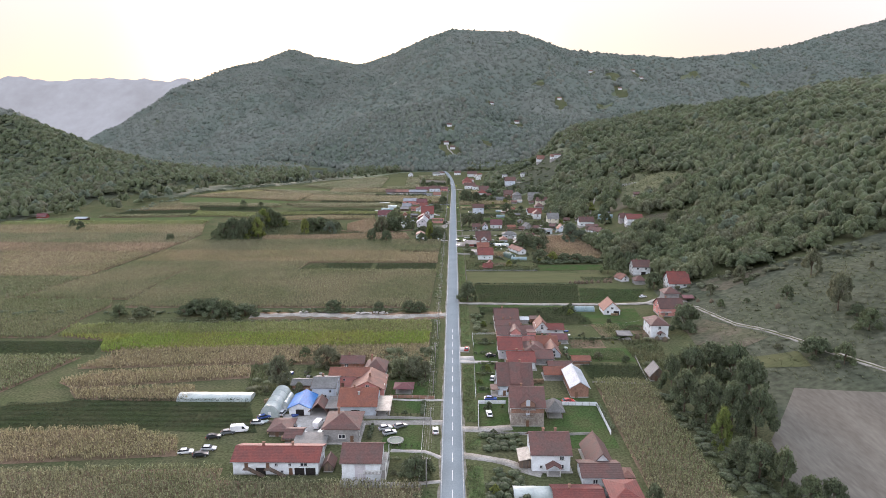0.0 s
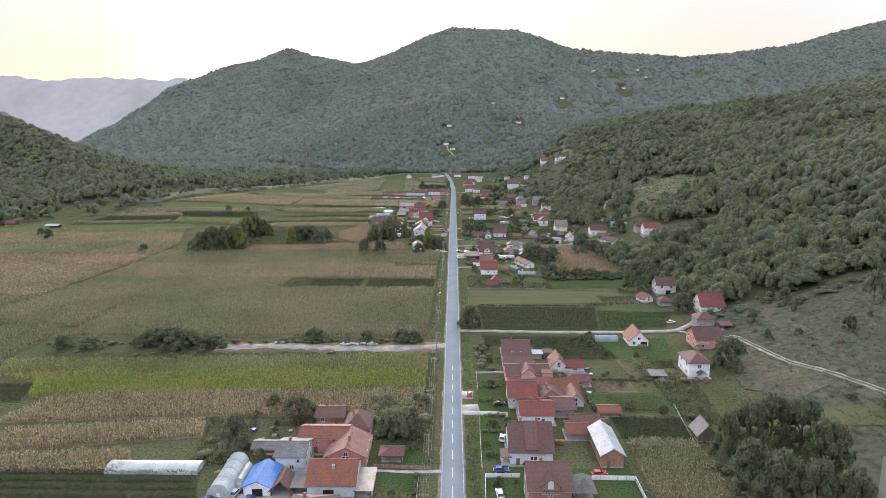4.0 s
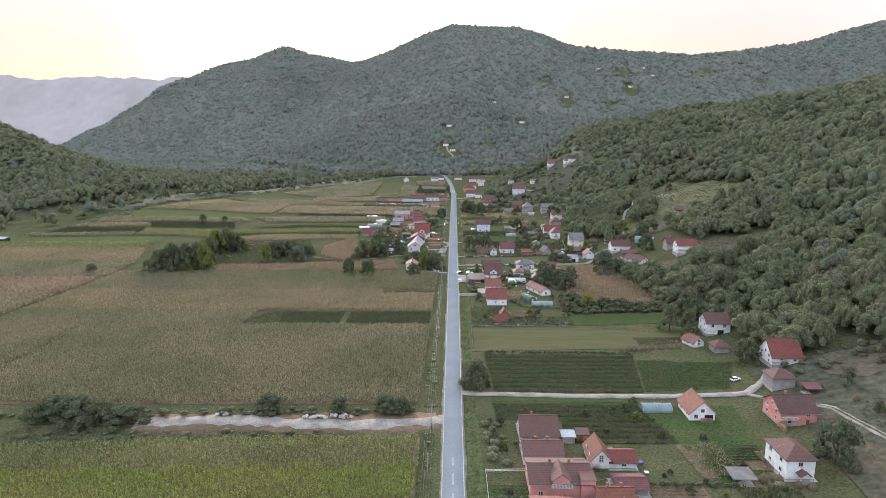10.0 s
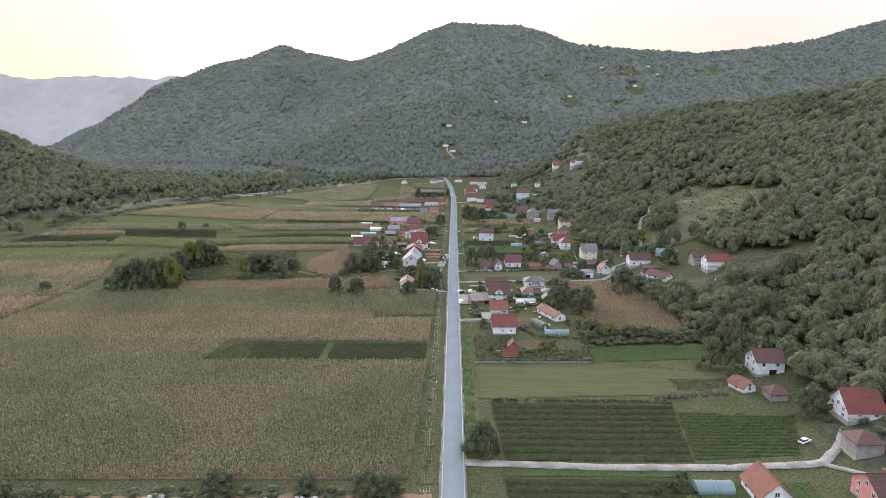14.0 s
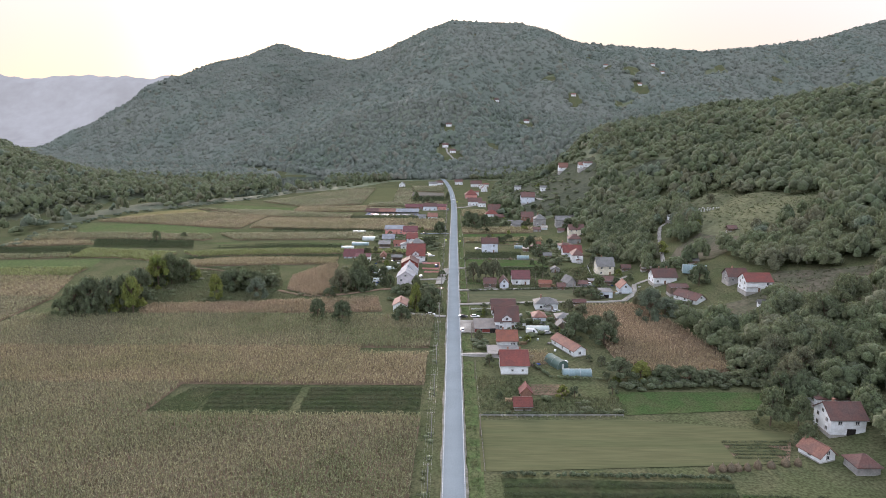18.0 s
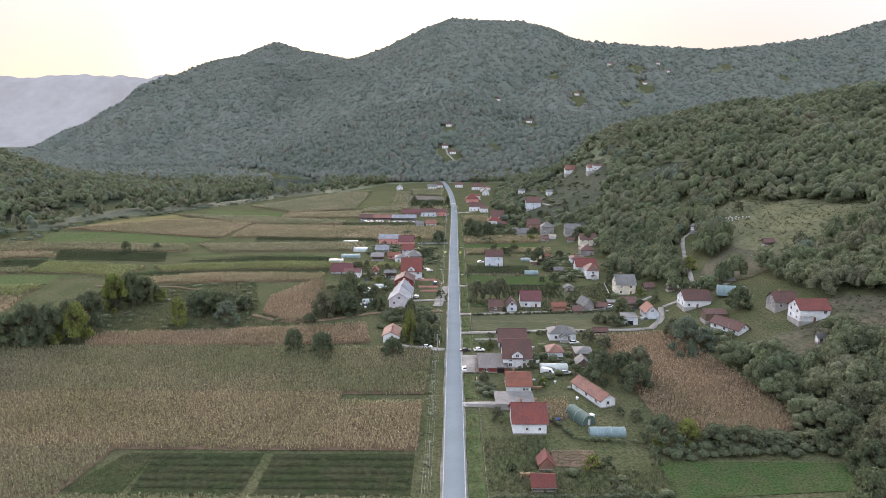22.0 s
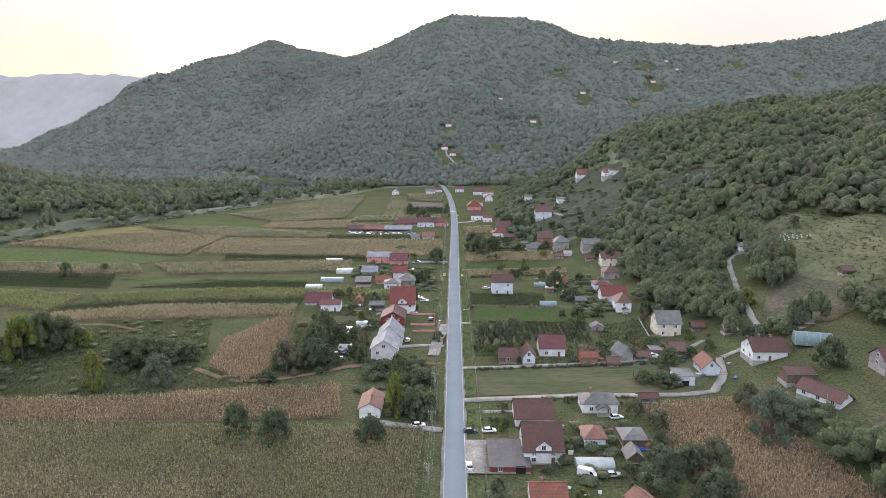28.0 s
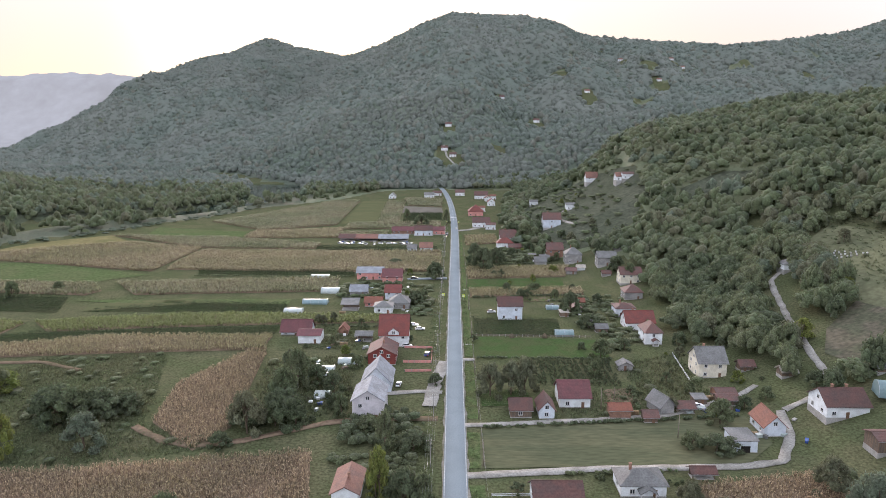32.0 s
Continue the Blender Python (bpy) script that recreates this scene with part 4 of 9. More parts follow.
FAR_TONES = (-1.2, 0.6, 1.1)
below_crest = lambda x, y: y < np.interp(x, CREST_X, CREST_Y) + 30
# greener at the near foot, paler further up: haze by distance, in the colours
canopy((-620, 700, 1300, 1700), 6.5, 9, HAZED_LEAVES[0], "closed canopy of the woods at the foot of the mountain", 3)
canopy((-1500, 1900, 1700, 2450), 8, 10, HAZED_LEAVES[1], "closed canopy of the woods that cover the mountain", 4)
canopy((-1450, 2000, 2450, 3180), 9, 11, HAZED_LEAVES[1], "closed canopy of the woods below the mountain's crest", 5, below_crest)
canopy((-1500, -620, 1300, 1700), 8, 9, HAZED_LEAVES[0], "closed canopy of the woods across the river", 6)
canopy((700, 1900, 1330, 1700), 9, 10, HAZED_LEAVES[0], "closed canopy of the woods behind the hill", 7)
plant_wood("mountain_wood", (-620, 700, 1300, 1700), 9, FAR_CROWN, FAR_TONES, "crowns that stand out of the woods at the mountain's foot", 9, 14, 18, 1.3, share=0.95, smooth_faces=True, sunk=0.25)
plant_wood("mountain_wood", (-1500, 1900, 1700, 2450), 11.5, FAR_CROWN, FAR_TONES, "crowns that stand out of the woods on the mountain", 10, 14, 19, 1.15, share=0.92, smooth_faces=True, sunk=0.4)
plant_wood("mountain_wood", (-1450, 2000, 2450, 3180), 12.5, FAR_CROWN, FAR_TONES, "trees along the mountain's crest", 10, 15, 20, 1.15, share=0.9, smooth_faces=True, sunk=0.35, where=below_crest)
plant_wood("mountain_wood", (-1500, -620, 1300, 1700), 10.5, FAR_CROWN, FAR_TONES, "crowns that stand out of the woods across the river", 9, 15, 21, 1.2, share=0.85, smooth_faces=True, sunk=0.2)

# undergrowth covers the ground wherever the woods stand
ground.data.materials.append(UNDERGROWTH)
mid = np.empty(len(ground.data.polygons) * 3)
ground.data.polygons.foreach_get("center", mid)
shade = wooded(mid[0::3], mid[1::3])[0] & ((mid[1::3] > 760) | (mid[0::3] > 240) | (mid[0::3] < -420))
ground.data.polygons.foreach_set("material_index", shade.astype(np.int32))

for poly, text in CLEARINGS:
    patch_of("pasture", poly, HAY_SLOPE if "hay" in text else DRY_SLOPE if "brown" in text else HILLSIDE, text, 0.1)
patch_of("pasture", HILL_OPEN, HILLSIDE, "dry orchard slope with scattered young trees", 0.1)
patch_of("ploughed_field", [(93, 173), (115, 203), (150, 172), (165, 120), (110, 105), (84, 140)], PLOUGHED, "bare pale ploughed field on the slope", 0.25)
patch_of("pasture", [(105, 282), (114, 287), (121, 262), (126, 243), (113, 240), (101, 253)], DRY_SLOPE, "bare brown slope beside the cart track", 0.2)
patch_of("pasture", [(130, 324), (134, 340), (146, 336), (166, 329), (158, 315), (144, 316), (138, 314)], DRY_SLOPE, "bare trampled earth at the wood's edge", 0.25)
patch_of("pasture", [(112, 222), (126, 213), (128, 226), (114, 231)], MEADOW, "yellow-green weedy patch on the slope", 0.25)


# ---- single trees and shrubs ----
def tree_kind(name, seed, leaf_mat, lumps=22, loose=1350, leaf=0.088, trunk=0.28, low=-0.2, tall=1.0):
    """A tree one unit high and one in radius, to be set out by copies: tapered trunk, limbs, and an open crown."""
    rng = random.Random(seed)
    top = new(name)
    bm = bmesh.new()

    def limb(a, b, ra, rb):
        a, b = Vector(a), Vector(b)
        q = (b - a).to_track_quat("Z", "Y").to_matrix()
        rings = []
        for p, r in ((a, ra), ((a + b) / 2 + Vector((rng.uniform(-0.03, 0.03), rng.uniform(-0.03, 0.03), 0)), (ra + rb) / 2), (b, rb)):
            rings.append([bm.verts.new(p + q @ Vector((r * math.cos(k * 1.2566), r * math.sin(k * 1.2566), 0))) for k in range(5)])
        for u, w in zip(rings, rings[1:]):
            for k in range(5):
                bm.faces.new((u[k], u[(k + 1) % 5], w[(k + 1) % 5], w[k]))

    limb((0, 0, -0.06), (0, 0, 0.55), 0.06, 0.035)
    for k in range(6):
        a = k * 1.05 + rng.uniform(-0.3, 0.3)
        limb((0, 0, rng.uniform(0.22, 0.5)), (0.5 * math.cos(a), 0.5 * math.sin(a), rng.uniform(0.5, 0.8)), 0.03, 0.01)
    part("trunk", bm, BARK, top)
    v, f = crown_shape(seed, lumps, loose, leaf, 0.8, low, 0.44, 0.5, 1.35)
    me = grid_mesh("crown", v, f, leaf_mat, True)
    ob = new("crown", me)
    ob.parent = top
    return top


TREE_LABEL = {"dark": ("deciduous tree with a dark dense crown", "tree"), "green": ("green deciduous tree with an uneven crown", "tree"), "light": ("light green young tree with loose foliage", "tree"), "warm": ("tree turning yellow-brown in early autumn", "tree"), "willow": ("wide grey-green willow with a full crown", "tree"), "bush": ("low rounded dark green shrub", "shrub"), "conifer": ("small clipped dark green cypress", "tree")}
LIGHT_LEAF = leafy("light_leaves", (0.15, 0.17, 0.045), (0.12, 0.15, 0.04))
MODELS = {
    "dark": [tree_kind("tree", 500 + k, WOODS_DARK) for k in range(3)],
    "green": [tree_kind("tree", 510 + k, WOODS) for k in range(3)],
    "light": [tree_kind("tree", 520 + k, LIGHT_LEAF, 18, 1300) for k in range(2)],
    "warm": [tree_kind("tree", 530 + k, WOODS_WARM, 18, 1300) for k in range(2)],
    "willow": [tree_kind("tree", 540 + k, WILLOW, 18, 1300) for k in range(2)],
    "bush": [tree_kind("shrub", 550 + k, WOODS_DARK, 9, 700, 0.1, low=-0.1) for k in range(3)],
    "conifer": [tree_kind("cypress", 560, WOODS_DARK, 4, 300, 0.1, low=0.0)],
}
PLANTED = {}


def plant(x, y, tall, radius, kind):
    """Stands a tree of that kind on the land; the first of each model is used itself, later ones are copies."""
    rng = random.Random(round(x * 31 + y * 17))
    model = MODELS[kind][rng.randrange(len(MODELS[kind]))]
    m = pose(x, y, at_height(x, y) - 0.05, 0, 0, rng.uniform(0, 360))
    if model.name in PLANTED:
        ob = copy_thing(model, m)
    else:
        ob, PLANTED[model.name] = model, True
        ob.matrix_basis = m
    if kind == "dark" and tall > 4:
        radius *= 1.2
    ob.scale = (radius, radius, tall * 1.2 if tall > 4 else tall)
    tagged(ob, *TREE_LABEL[kind], "trees and shrubs of the valley")

# ---- houses ----
def shared(name, me, parent, m):
    ob = new(name, me)
    ob.parent = parent
    ob.matrix_basis = m
    return ob


def add_box(bm, x0, x1, y0, y1, z0, z1, bevel=0.0):
    """A block between two corners, its edges broken if a bevel is given."""
    r = bmesh.ops.create_cube(bm, size=1)
    bmesh.ops.transform(bm, matrix=Matrix.Translation(((x0 + x1) / 2, (y0 + y1) / 2, (z0 + z1) / 2)) @ Matrix.Diagonal((x1 - x0, y1 - y0, z1 - z0, 1)), verts=r["verts"])
    if bevel:
        edges = list({e for v in r["verts"] for e in v.link_edges})
        bmesh.ops.bevel(bm, geom=edges, offset=bevel, segments=1, affect="EDGES")
    return bm


def block(*a):
    return add_box(bmesh.new(), *a)


def prism(bm, outline, y0, y1):
    """An outline of (x, z) pushed from y0 to y1."""
    front = [bm.verts.new((x, y0, z)) for x, z in outline]
    rear = [bm.verts.new((x, y1, z)) for x, z in outline]
    bm.faces.new(front)
    bm.faces.new(rear[::-1])
    n = len(outline)
    for i in range(n):
        bm.faces.new((front[(i + 1) % n], front[i], rear[i], rear[(i + 1) % n]))
    bmesh.ops.recalc_face_normals(bm, faces=bm.faces)
    return bm


def mesh_of(name, bm, mat):
    me = bpy.data.meshes.new(name)
    bm.to_mesh(me)
    bm.free()
    me.materials.append(mat)
    return me


def ring(w, h, t, d):
    """A window or door frame of four bars, in the plane y = 0."""
    bm = bmesh.new()
    add_box(bm, -w / 2, -w / 2 + t, -d, 0.05, 0, h)
    add_box(bm, w / 2 - t, w / 2, -d, 0.05, 0, h)
    add_box(bm, -w / 2 + t, w / 2 - t, -d, 0.05, h - t, h)
    add_box(bm, -w / 2 + t, w / 2 - t, -d, 0.05, 0, t)
    add_box(bm, -t / 2, t / 2, -d * 0.8, 0.05, t, h - t)
    return bm


WINDOW = mesh_of("window", ring(1.25, 1.3, 0.11, 0.07), TRIM)
PANE = mesh_of("pane", block(-0.5, 0.5, -0.02, 0.04, 0.12, 1.18), GLASS)
BLIND = mesh_of("pane", block(-0.5, 0.5, -0.02, 0.04, 0.12, 1.18), WALL_PALE)
SILL = mesh_of("sill", block(-0.7, 0.7, -0.16, 0.02, -0.07, -0.005), CONCRETE)
DOORLEAF = mesh_of("door", block(-0.48, 0.48, -0.06, 0.04, 0.02, 2.05), DOOR)
HANDLE = mesh_of("handle", block(0.34, 0.42, -0.12, -0.06, 0.95, 1.1), STEEL)
# near-black panel on the wall: the shade inside an open garage, as colour
GARAGE = mesh_of("garage_door", block(-1.3, 1.3, -0.05, 0.04, 0.02, 2.1), DARK)
POT = mesh_of("chimney", add_box(add_box(bmesh.new(), -0.3, 0.3, -0.3, 0.3, -1.6, 0.95), -0.38, 0.38, -0.38, 0.38, 0.95, 1.08), WALL_BRICK)


def windows(parent, wall, x, y, z, turn, sill=True):
    w = shared("window", WINDOW, wall, pose(x, y, z, 0, 0, turn))
    shared("pane", PANE, w, Matrix())
    if sill:
        shared("sill", SILL, w, Matrix())


def roof_mesh(kind, w, d, eave, rise, over=0.55, thick=0.2):
    """The roof as a closed shell: gable along x or y, hip, or a single slope."""
    bm = bmesh.new()
    if kind in "xy":
        span, run = (d, w) if kind == "x" else (w, d)
        s = rise / (span / 2)
        o = span / 2 + over
        lo = eave - over * s
        prof = [(-o, lo), (0, eave + rise), (o, lo), (o, lo + thick), (0, eave + rise + thick * 1.15), (-o, lo + thick)]
        prism(bm, prof, -run / 2 - over, run / 2 + over)
        if kind == "x":
            bmesh.ops.rotate(bm, verts=bm.verts, cent=(0, 0, 0), matrix=Matrix.Rotation(math.pi / 2, 3, "Z"))
    elif kind == "h":
        a, b = w / 2 + over, d / 2 + over
        rx, ry = max(w - d, 0) / 2 + (0.25 if w < d else 0), max(d - w, 0) / 2 + (0.25 if w >= d else 0)
        rx, ry = (max(rx, 0.3), 0.02) if w >= d else (0.02, max(ry, 0.3))
        lo = eave - 0.1
        ring0 = [bm.verts.new(c) for c in ((-a, -b, lo), (a, -b, lo), (a, b, lo), (-a, b, lo))]
        ring1 = [bm.verts.new(c) for c in ((-a, -b, lo + thick), (a, -b, lo + thick), (a, b, lo + thick), (-a, b, lo + thick))]
        top = [bm.verts.new(c) for c in ((-rx, -ry, eave + rise), (rx, -ry, eave + rise), (rx, ry, eave + rise), (-rx, ry, eave + rise))]
        bm.faces.new(ring0[::-1])
        for i in range(4):
            j = (i + 1) % 4
            bm.faces.new((ring0[i], ring0[j], ring1[j], ring1[i]))
            bm.faces.new((ring1[i], ring1[j], top[j], top[i]))
        bm.faces.new(top)
    else:
        a, b = w / 2 + over * 0.6, d / 2 + over * 0.6
        prism(bm, [(-b, eave + 0.02), (b, eave + rise + 0.02), (b, eave + rise + 0.18), (-b, eave + 0.18)], -a, a)
        bmesh.ops.rotate(bm, verts=bm.verts, cent=(0, 0, 0), matrix=Matrix.Rotation(math.pi / 2, 3, "Z"))
    return bm


HOUSES = {}
FRONT = {
    "long whitewashed farmhouse with red tiles and two outside stairs": (("small", 0.3, 2.6), ("small", 3.8, 2.6), ("wide", 7.5, 2.6), ("door", -7.6, 2.05), ("door", -2.0, 2.05), ("garage", -3.9, 0), ("small", 1.7, 0.6), ("door", 4.0, 0), ("garage", 6.3, 0), ("garage", 9.2, 0)),
    "white and lilac two-storey house with mossy brown tiles": (("small", -0.2, 4.1), ("french", -0.1, 0.2)),
    "grey rendered house under a brown hipped roof": (("wide", 0.3, 1.2), ("door", 3.2, 0)),
    "white house with a broad orange-red tiled roof": (("garage", -0.6, 0),),
    "pale blue two-storey house with a grey slab roof": (("window", 0.4, 0.9), ("small", 2.2, 3.0)),
    "pink house with a salmon gable roof": (("wide", 0.0, 2.2),),
    "long salmon-pink farm building with tiled roof": (("small", -1.5, 2.9), ("small", 2.6, 2.9), ("door", -2.0, 0)),
    "stone-faced house with a gabled dormer and brown tiles": (("door", 0.0, 0), ("french", 0.0, 3.4), ("french", 0.0, 6.75)),
    "white two-storey house with brown tiles and a tiled porch": (("window", 2.8, 3.5), ("window", 2.8, 1.0), ("small", -2.6, 1.2)),
    "low white house with brown tiles and pale blue plinth": (("window", -1.8, 0.8), ("window", 2.2, 0.8)),
    "broad pale blue house with a long red-brown roof": (("wide", 0.6, 1.4), ("door", -3.6, 0)),
    "house with a bright red tiled roof and two chimneys": (("small", 0.5, 1.6), ("door", 1.8, 0)),
    "lilac-grey house with a bright red tiled roof": (("small", -3.0, 2.4),),
    "large pink house with a white balcony in its gable": (("wide", 0.0, 4.9), ("window", 5.9, 3.0), ("french", 6.4, 0.2), ("window", -5.0, 1.2)),
    "pink house with plain brown tiles and two chimneys": (("small", 2.0, 0.6),),
    "white house with a brown tiled roof": (("small", -2.0, 0.7),),
    "white house with a plain orange tiled roof": (("small", 1.7, 1.3), ("small", 2.8, 1.3)),
    "greyish white house with a red tiled roof": (("small", -0.8, 1.3), ("small", 2.9, 1.3)),
    "tall white house with brown tiles above a garage": (("garage", 1.0, 0), ("window", -2.5, 3.4), ("window", 2.5, 3.4)),
    "white house on the slope with a red tiled roof": (("window", -2.0, 1.8), ("window", 2.8, 1.8)),
}
FRAME_SIZE = {"window": (1, 1), "small": (0.62, 0.62), "wide": (1.7, 0.95), "french": (1.0, 1.6)}


def front(wall, d, plan):
    """The openings of one street or yard front, as it has them."""
    for what, px, z in plan:
        at = pose(px, -d / 2 - (0.26 if what == "french" and z > 6 else 0), z)
        if what == "door":
            shared("handle", HANDLE, shared("door", DOORLEAF, wall, at), Matrix())
        elif what == "garage":
            shared("garage_door", GARAGE, wall, at)
        else:
            sx, sz = FRAME_SIZE[what]
            w = shared("window", WINDOW, wall, at @ Matrix.Diagonal((sx, 1, sz, 1)))
            shared("pane", PANE if what != "french" else BLIND, w, Matrix())
            if what != "french":
                shared("sill", SILL, w, Matrix())


def house(x, y, w, d, eave, rise, kind, roof, wall_mat, rot, floors, chimneys, label, porch=False, dormer=False, balcony=False, stairs=False, roofed=False, garage=False, nowin=False):
    """A building on the land at (x, y): w wide, d deep, walls eave high and a roof that rises above them."""
    TAKEN.append((x, y, 0.62 * max(w, d) + 0.8))
    rng = random.Random(round(x * 7 + y * 13))
    shed = nowin or roofed or w < 6
    top = new("shed" if shed else "house")
    base = min(at_height(x + a, y + b) for a in (-w / 2, w / 2) for b in (-d / 2, d / 2))
    ground = at_height(x, y - d / 2 + 0.3)
    top.matrix_basis = pose(x, y, ground, 0, 0, rot)
    tagged(top, label, "shed" if shed else "house", "village buildings")
    near = y < 640
    drop = base - ground - 0.4
    HOUSES[label] = (top, w, d, eave, rise)
    if roofed:
        for i, (px, py) in enumerate(((-1, -1), (1, -1), (1, 1), (-1, 1))):
            part("post", block(px * (w / 2 - 0.2) - 0.09, px * (w / 2 - 0.2) + 0.09, py * (d / 2 - 0.2) - 0.09, py * (d / 2 - 0.2) + 0.09, drop, eave + (rise if kind == "m" and py > 0 else 0) + 0.05), WALL_WOOD, top)
        part("back_wall", block(-w / 2 + 0.3, w / 2 - 0.3, d / 2 - 0.3, d / 2 - 0.15, drop, eave * 0.8), wall_mat, top)
        part("floor_slab", block(-w / 2, w / 2, -d / 2, d / 2, drop, 0.06), CONCRETE, top)
    else:
        bm = bmesh.new()
        if kind == "y":
            prism(bm, [(-w / 2, drop), (w / 2, drop), (w / 2, eave), (0, eave + rise), (-w / 2, eave)], -d / 2, d / 2)
        elif kind == "x":
            prism(bm, [(-d / 2, drop), (d / 2, drop), (d / 2, eave), (0, eave + rise), (-d / 2, eave)], -w / 2, w / 2)
            bmesh.ops.rotate(bm, verts=bm.verts, cent=(0, 0, 0), matrix=Matrix.Rotation(math.pi / 2, 3, "Z"))
        elif kind == "m":
            prism(bm, [(-d / 2, drop), (d / 2, drop), (d / 2, eave + rise), (-d / 2, eave)], -w / 2, w / 2)
            bmesh.ops.rotate(bm, verts=bm.verts, cent=(0, 0, 0), matrix=Matrix.Rotation(math.pi / 2, 3, "Z"))
        else:
            add_box(bm, -w / 2, w / 2, -d / 2, d / 2, drop, eave)
        wall = part("wall", bm, wall_mat, top)
        plinth = bmesh.new()
        add_box(plinth, -w / 2 - 0.04, w / 2 + 0.04, -d / 2 - 0.04, d / 2 + 0.04, drop - 0.02, 0.35)
        part("plinth", plinth, CONCRETE, top)
        if ground < 0.3 and not shed and rng.random() < 0.6:
            a, b = rng.uniform(0.3, 0.9), rng.uniform(0.4, 1.4)
            part("paving", block(-w / 2 - a, w / 2 + rng.uniform(0.3, 0.9), -d / 2 - b, d / 2 + 0.8, -0.3, 0.11), CONCRETE_PATH, top)
        side = 1 if x < 0 else -1
        level = eave / floors
        if not nowin:
            n = max(1, int(w / 3.8))
            if w > 16:
                n = 5
            for f in range(floors):
                z = f * level + max(0.75, min(0.95, level - 1.75))
                if level < 2.0 and f == 0:
                    z = 0.5
                for k in range(0 if label in FRONT else n):
                    px = -w / 2 + w * (k + 0.5) / n + rng.uniform(-0.15, 0.15)
                    if f == 0 and k == n // 2 and (n > 1 or garage):
                        if garage:
                            shared("garage_door", GARAGE, wall, pose(px, -d / 2, 0))
                        else:
                            shared("handle", HANDLE, shared("door", DOORLEAF, wall, pose(px, -d / 2, 0.0)), Matrix())
                        continue
                    if rng.random() < 0.72:
                        windows(top, wall, px, -d / 2, z, 0, near)
                for k in range(max(1, int(d / 4.5))):
                    py = -d / 2 + d * (k + 0.5) / max(1, int(d / 4.5))
                    windows(top, wall, side * w / 2, py, z, 90 * side, False)
            front(wall, d, FRONT.get(label, ()))
            if kind == "x" and rise > 2.4:
                windows(top, wall, side * w / 2, 0, eave + 0.15, 90 * side, False)
            if kind == "y" and rise > 2.2:
                windows(top, wall, 0, -d / 2, eave + 0.1, 0, False)
        elif garage or rng.random() < 0.7:
            shared("door", DOORLEAF, wall, pose(rng.uniform(-0.2, 0.2) * w, -d / 2, 0))
    slopes = part("roof", roof_mesh(kind, w, d, eave, rise), roof, top)
    if kind in "xy":
        run = (w if kind == "x" else d) / 2 + 0.5
        bm = block(-run, run, -0.14, 0.14, eave + rise + 0.12, eave + rise + 0.3)
        ob = part("ridge_cap", bm, roof, slopes)
        if kind == "y":
            ob.matrix_basis = pose(0, 0, 0, 0, 0, 90)
        if near and kind == "x":
            s = rise / (d / 2)
            part("gutter", block(-w / 2 - 0.55, w / 2 + 0.55, -d / 2 - 0.68, -d / 2 - 0.56, eave - 0.55 * s - 0.02, eave - 0.55 * s + 0.1), STEEL, slopes)
    for k in range(chimneys):
        if kind == "x" or kind == "h":
            px, py = (-0.18 + 0.36 * k + rng.uniform(-0.05, 0.05)) * w, 0.35
        else:
            px, py = 0.4, (-0.1 + 0.3 * k) * d
        shared("chimney", POT, top, pose(px, py, eave + rise + 0.1))
    if dormer:
        dw = min(4.2, w * 0.42)
        dz = eave + 0.2
        wd = part("dormer_wall", prism(bmesh.new(), [(-dw / 2, eave - 0.4), (dw / 2, eave - 0.4), (dw / 2, dz + 1.0), (0, dz + 1.0 + dw * 0.38), (-dw / 2, dz + 1.0)], -d / 2 - 0.25, 0), WALL_BRICK if wall_mat is WALL_STONE else wall_mat, top)
        if label not in FRONT:
            windows(top, wd, 0, -d / 2 - 0.25, dz, 0)
        bm = roof_mesh("y", dw, d / 2 + 0.4, dz + 1.0, dw * 0.38, 0.35, 0.14)
        bmesh.ops.translate(bm, verts=bm.verts, vec=(0, -d / 4 - 0.2, 0))
        part("dormer_roof", bm, roof, top)
    if balcony:
        bx = 0 if dormer else (w * 0.3 if x < 0 else -w * 0.3)
        bw = min(5.0, w * 0.45)
        bz = eave - 0.5 if dormer else eave * 0.52
        part("balcony_floor", block(bx - bw / 2, bx + bw / 2, -d / 2 - 1.2, -d / 2 - 0.02, bz - 0.15, bz), CONCRETE, top)
        bm = bmesh.new()
        add_box(bm, bx - bw / 2, bx + bw / 2, -d / 2 - 1.2, -d / 2 - 1.13, bz + 0.9, bz + 1.0)
        for k in range(int(bw / 0.35) + 1):
            add_box(bm, bx - bw / 2 + k * 0.35, bx - bw / 2 + k * 0.35 + 0.12, -d / 2 - 1.19, -d / 2 - 1.14, bz, bz + 0.9)
        dark = wall_mat is WALL_STONE
        part("balcony_rail", bm, WALL_WOOD if dark else TRIM, top, "dark wooden balustrade" if dark else "white balustrade")
    if porch:
        pw = min(4.0, w * 0.35)
        bm = roof_mesh("y", pw, 2.4, 2.3, pw * 0.3, 0.3, 0.14)
        bmesh.ops.translate(bm, verts=bm.verts, vec=(w * 0.05, -d / 2 - 1.1, 0))
        part("porch_roof", bm, roof, top)
        for s in (-1, 1):
            part("porch_post", block(w * 0.05 + s * (pw / 2 - 0.15) - 0.1, w * 0.05 + s * (pw / 2 - 0.15) + 0.1, -d / 2 - 2.2, -d / 2 - 2.0, drop, 2.35), TRIM, top)
        part("porch_floor", block(w * 0.05 - pw / 2, w * 0.05 + pw / 2, -d / 2 - 2.3, -d / 2 - 0.05, drop, 0.25), CONCRETE, top)
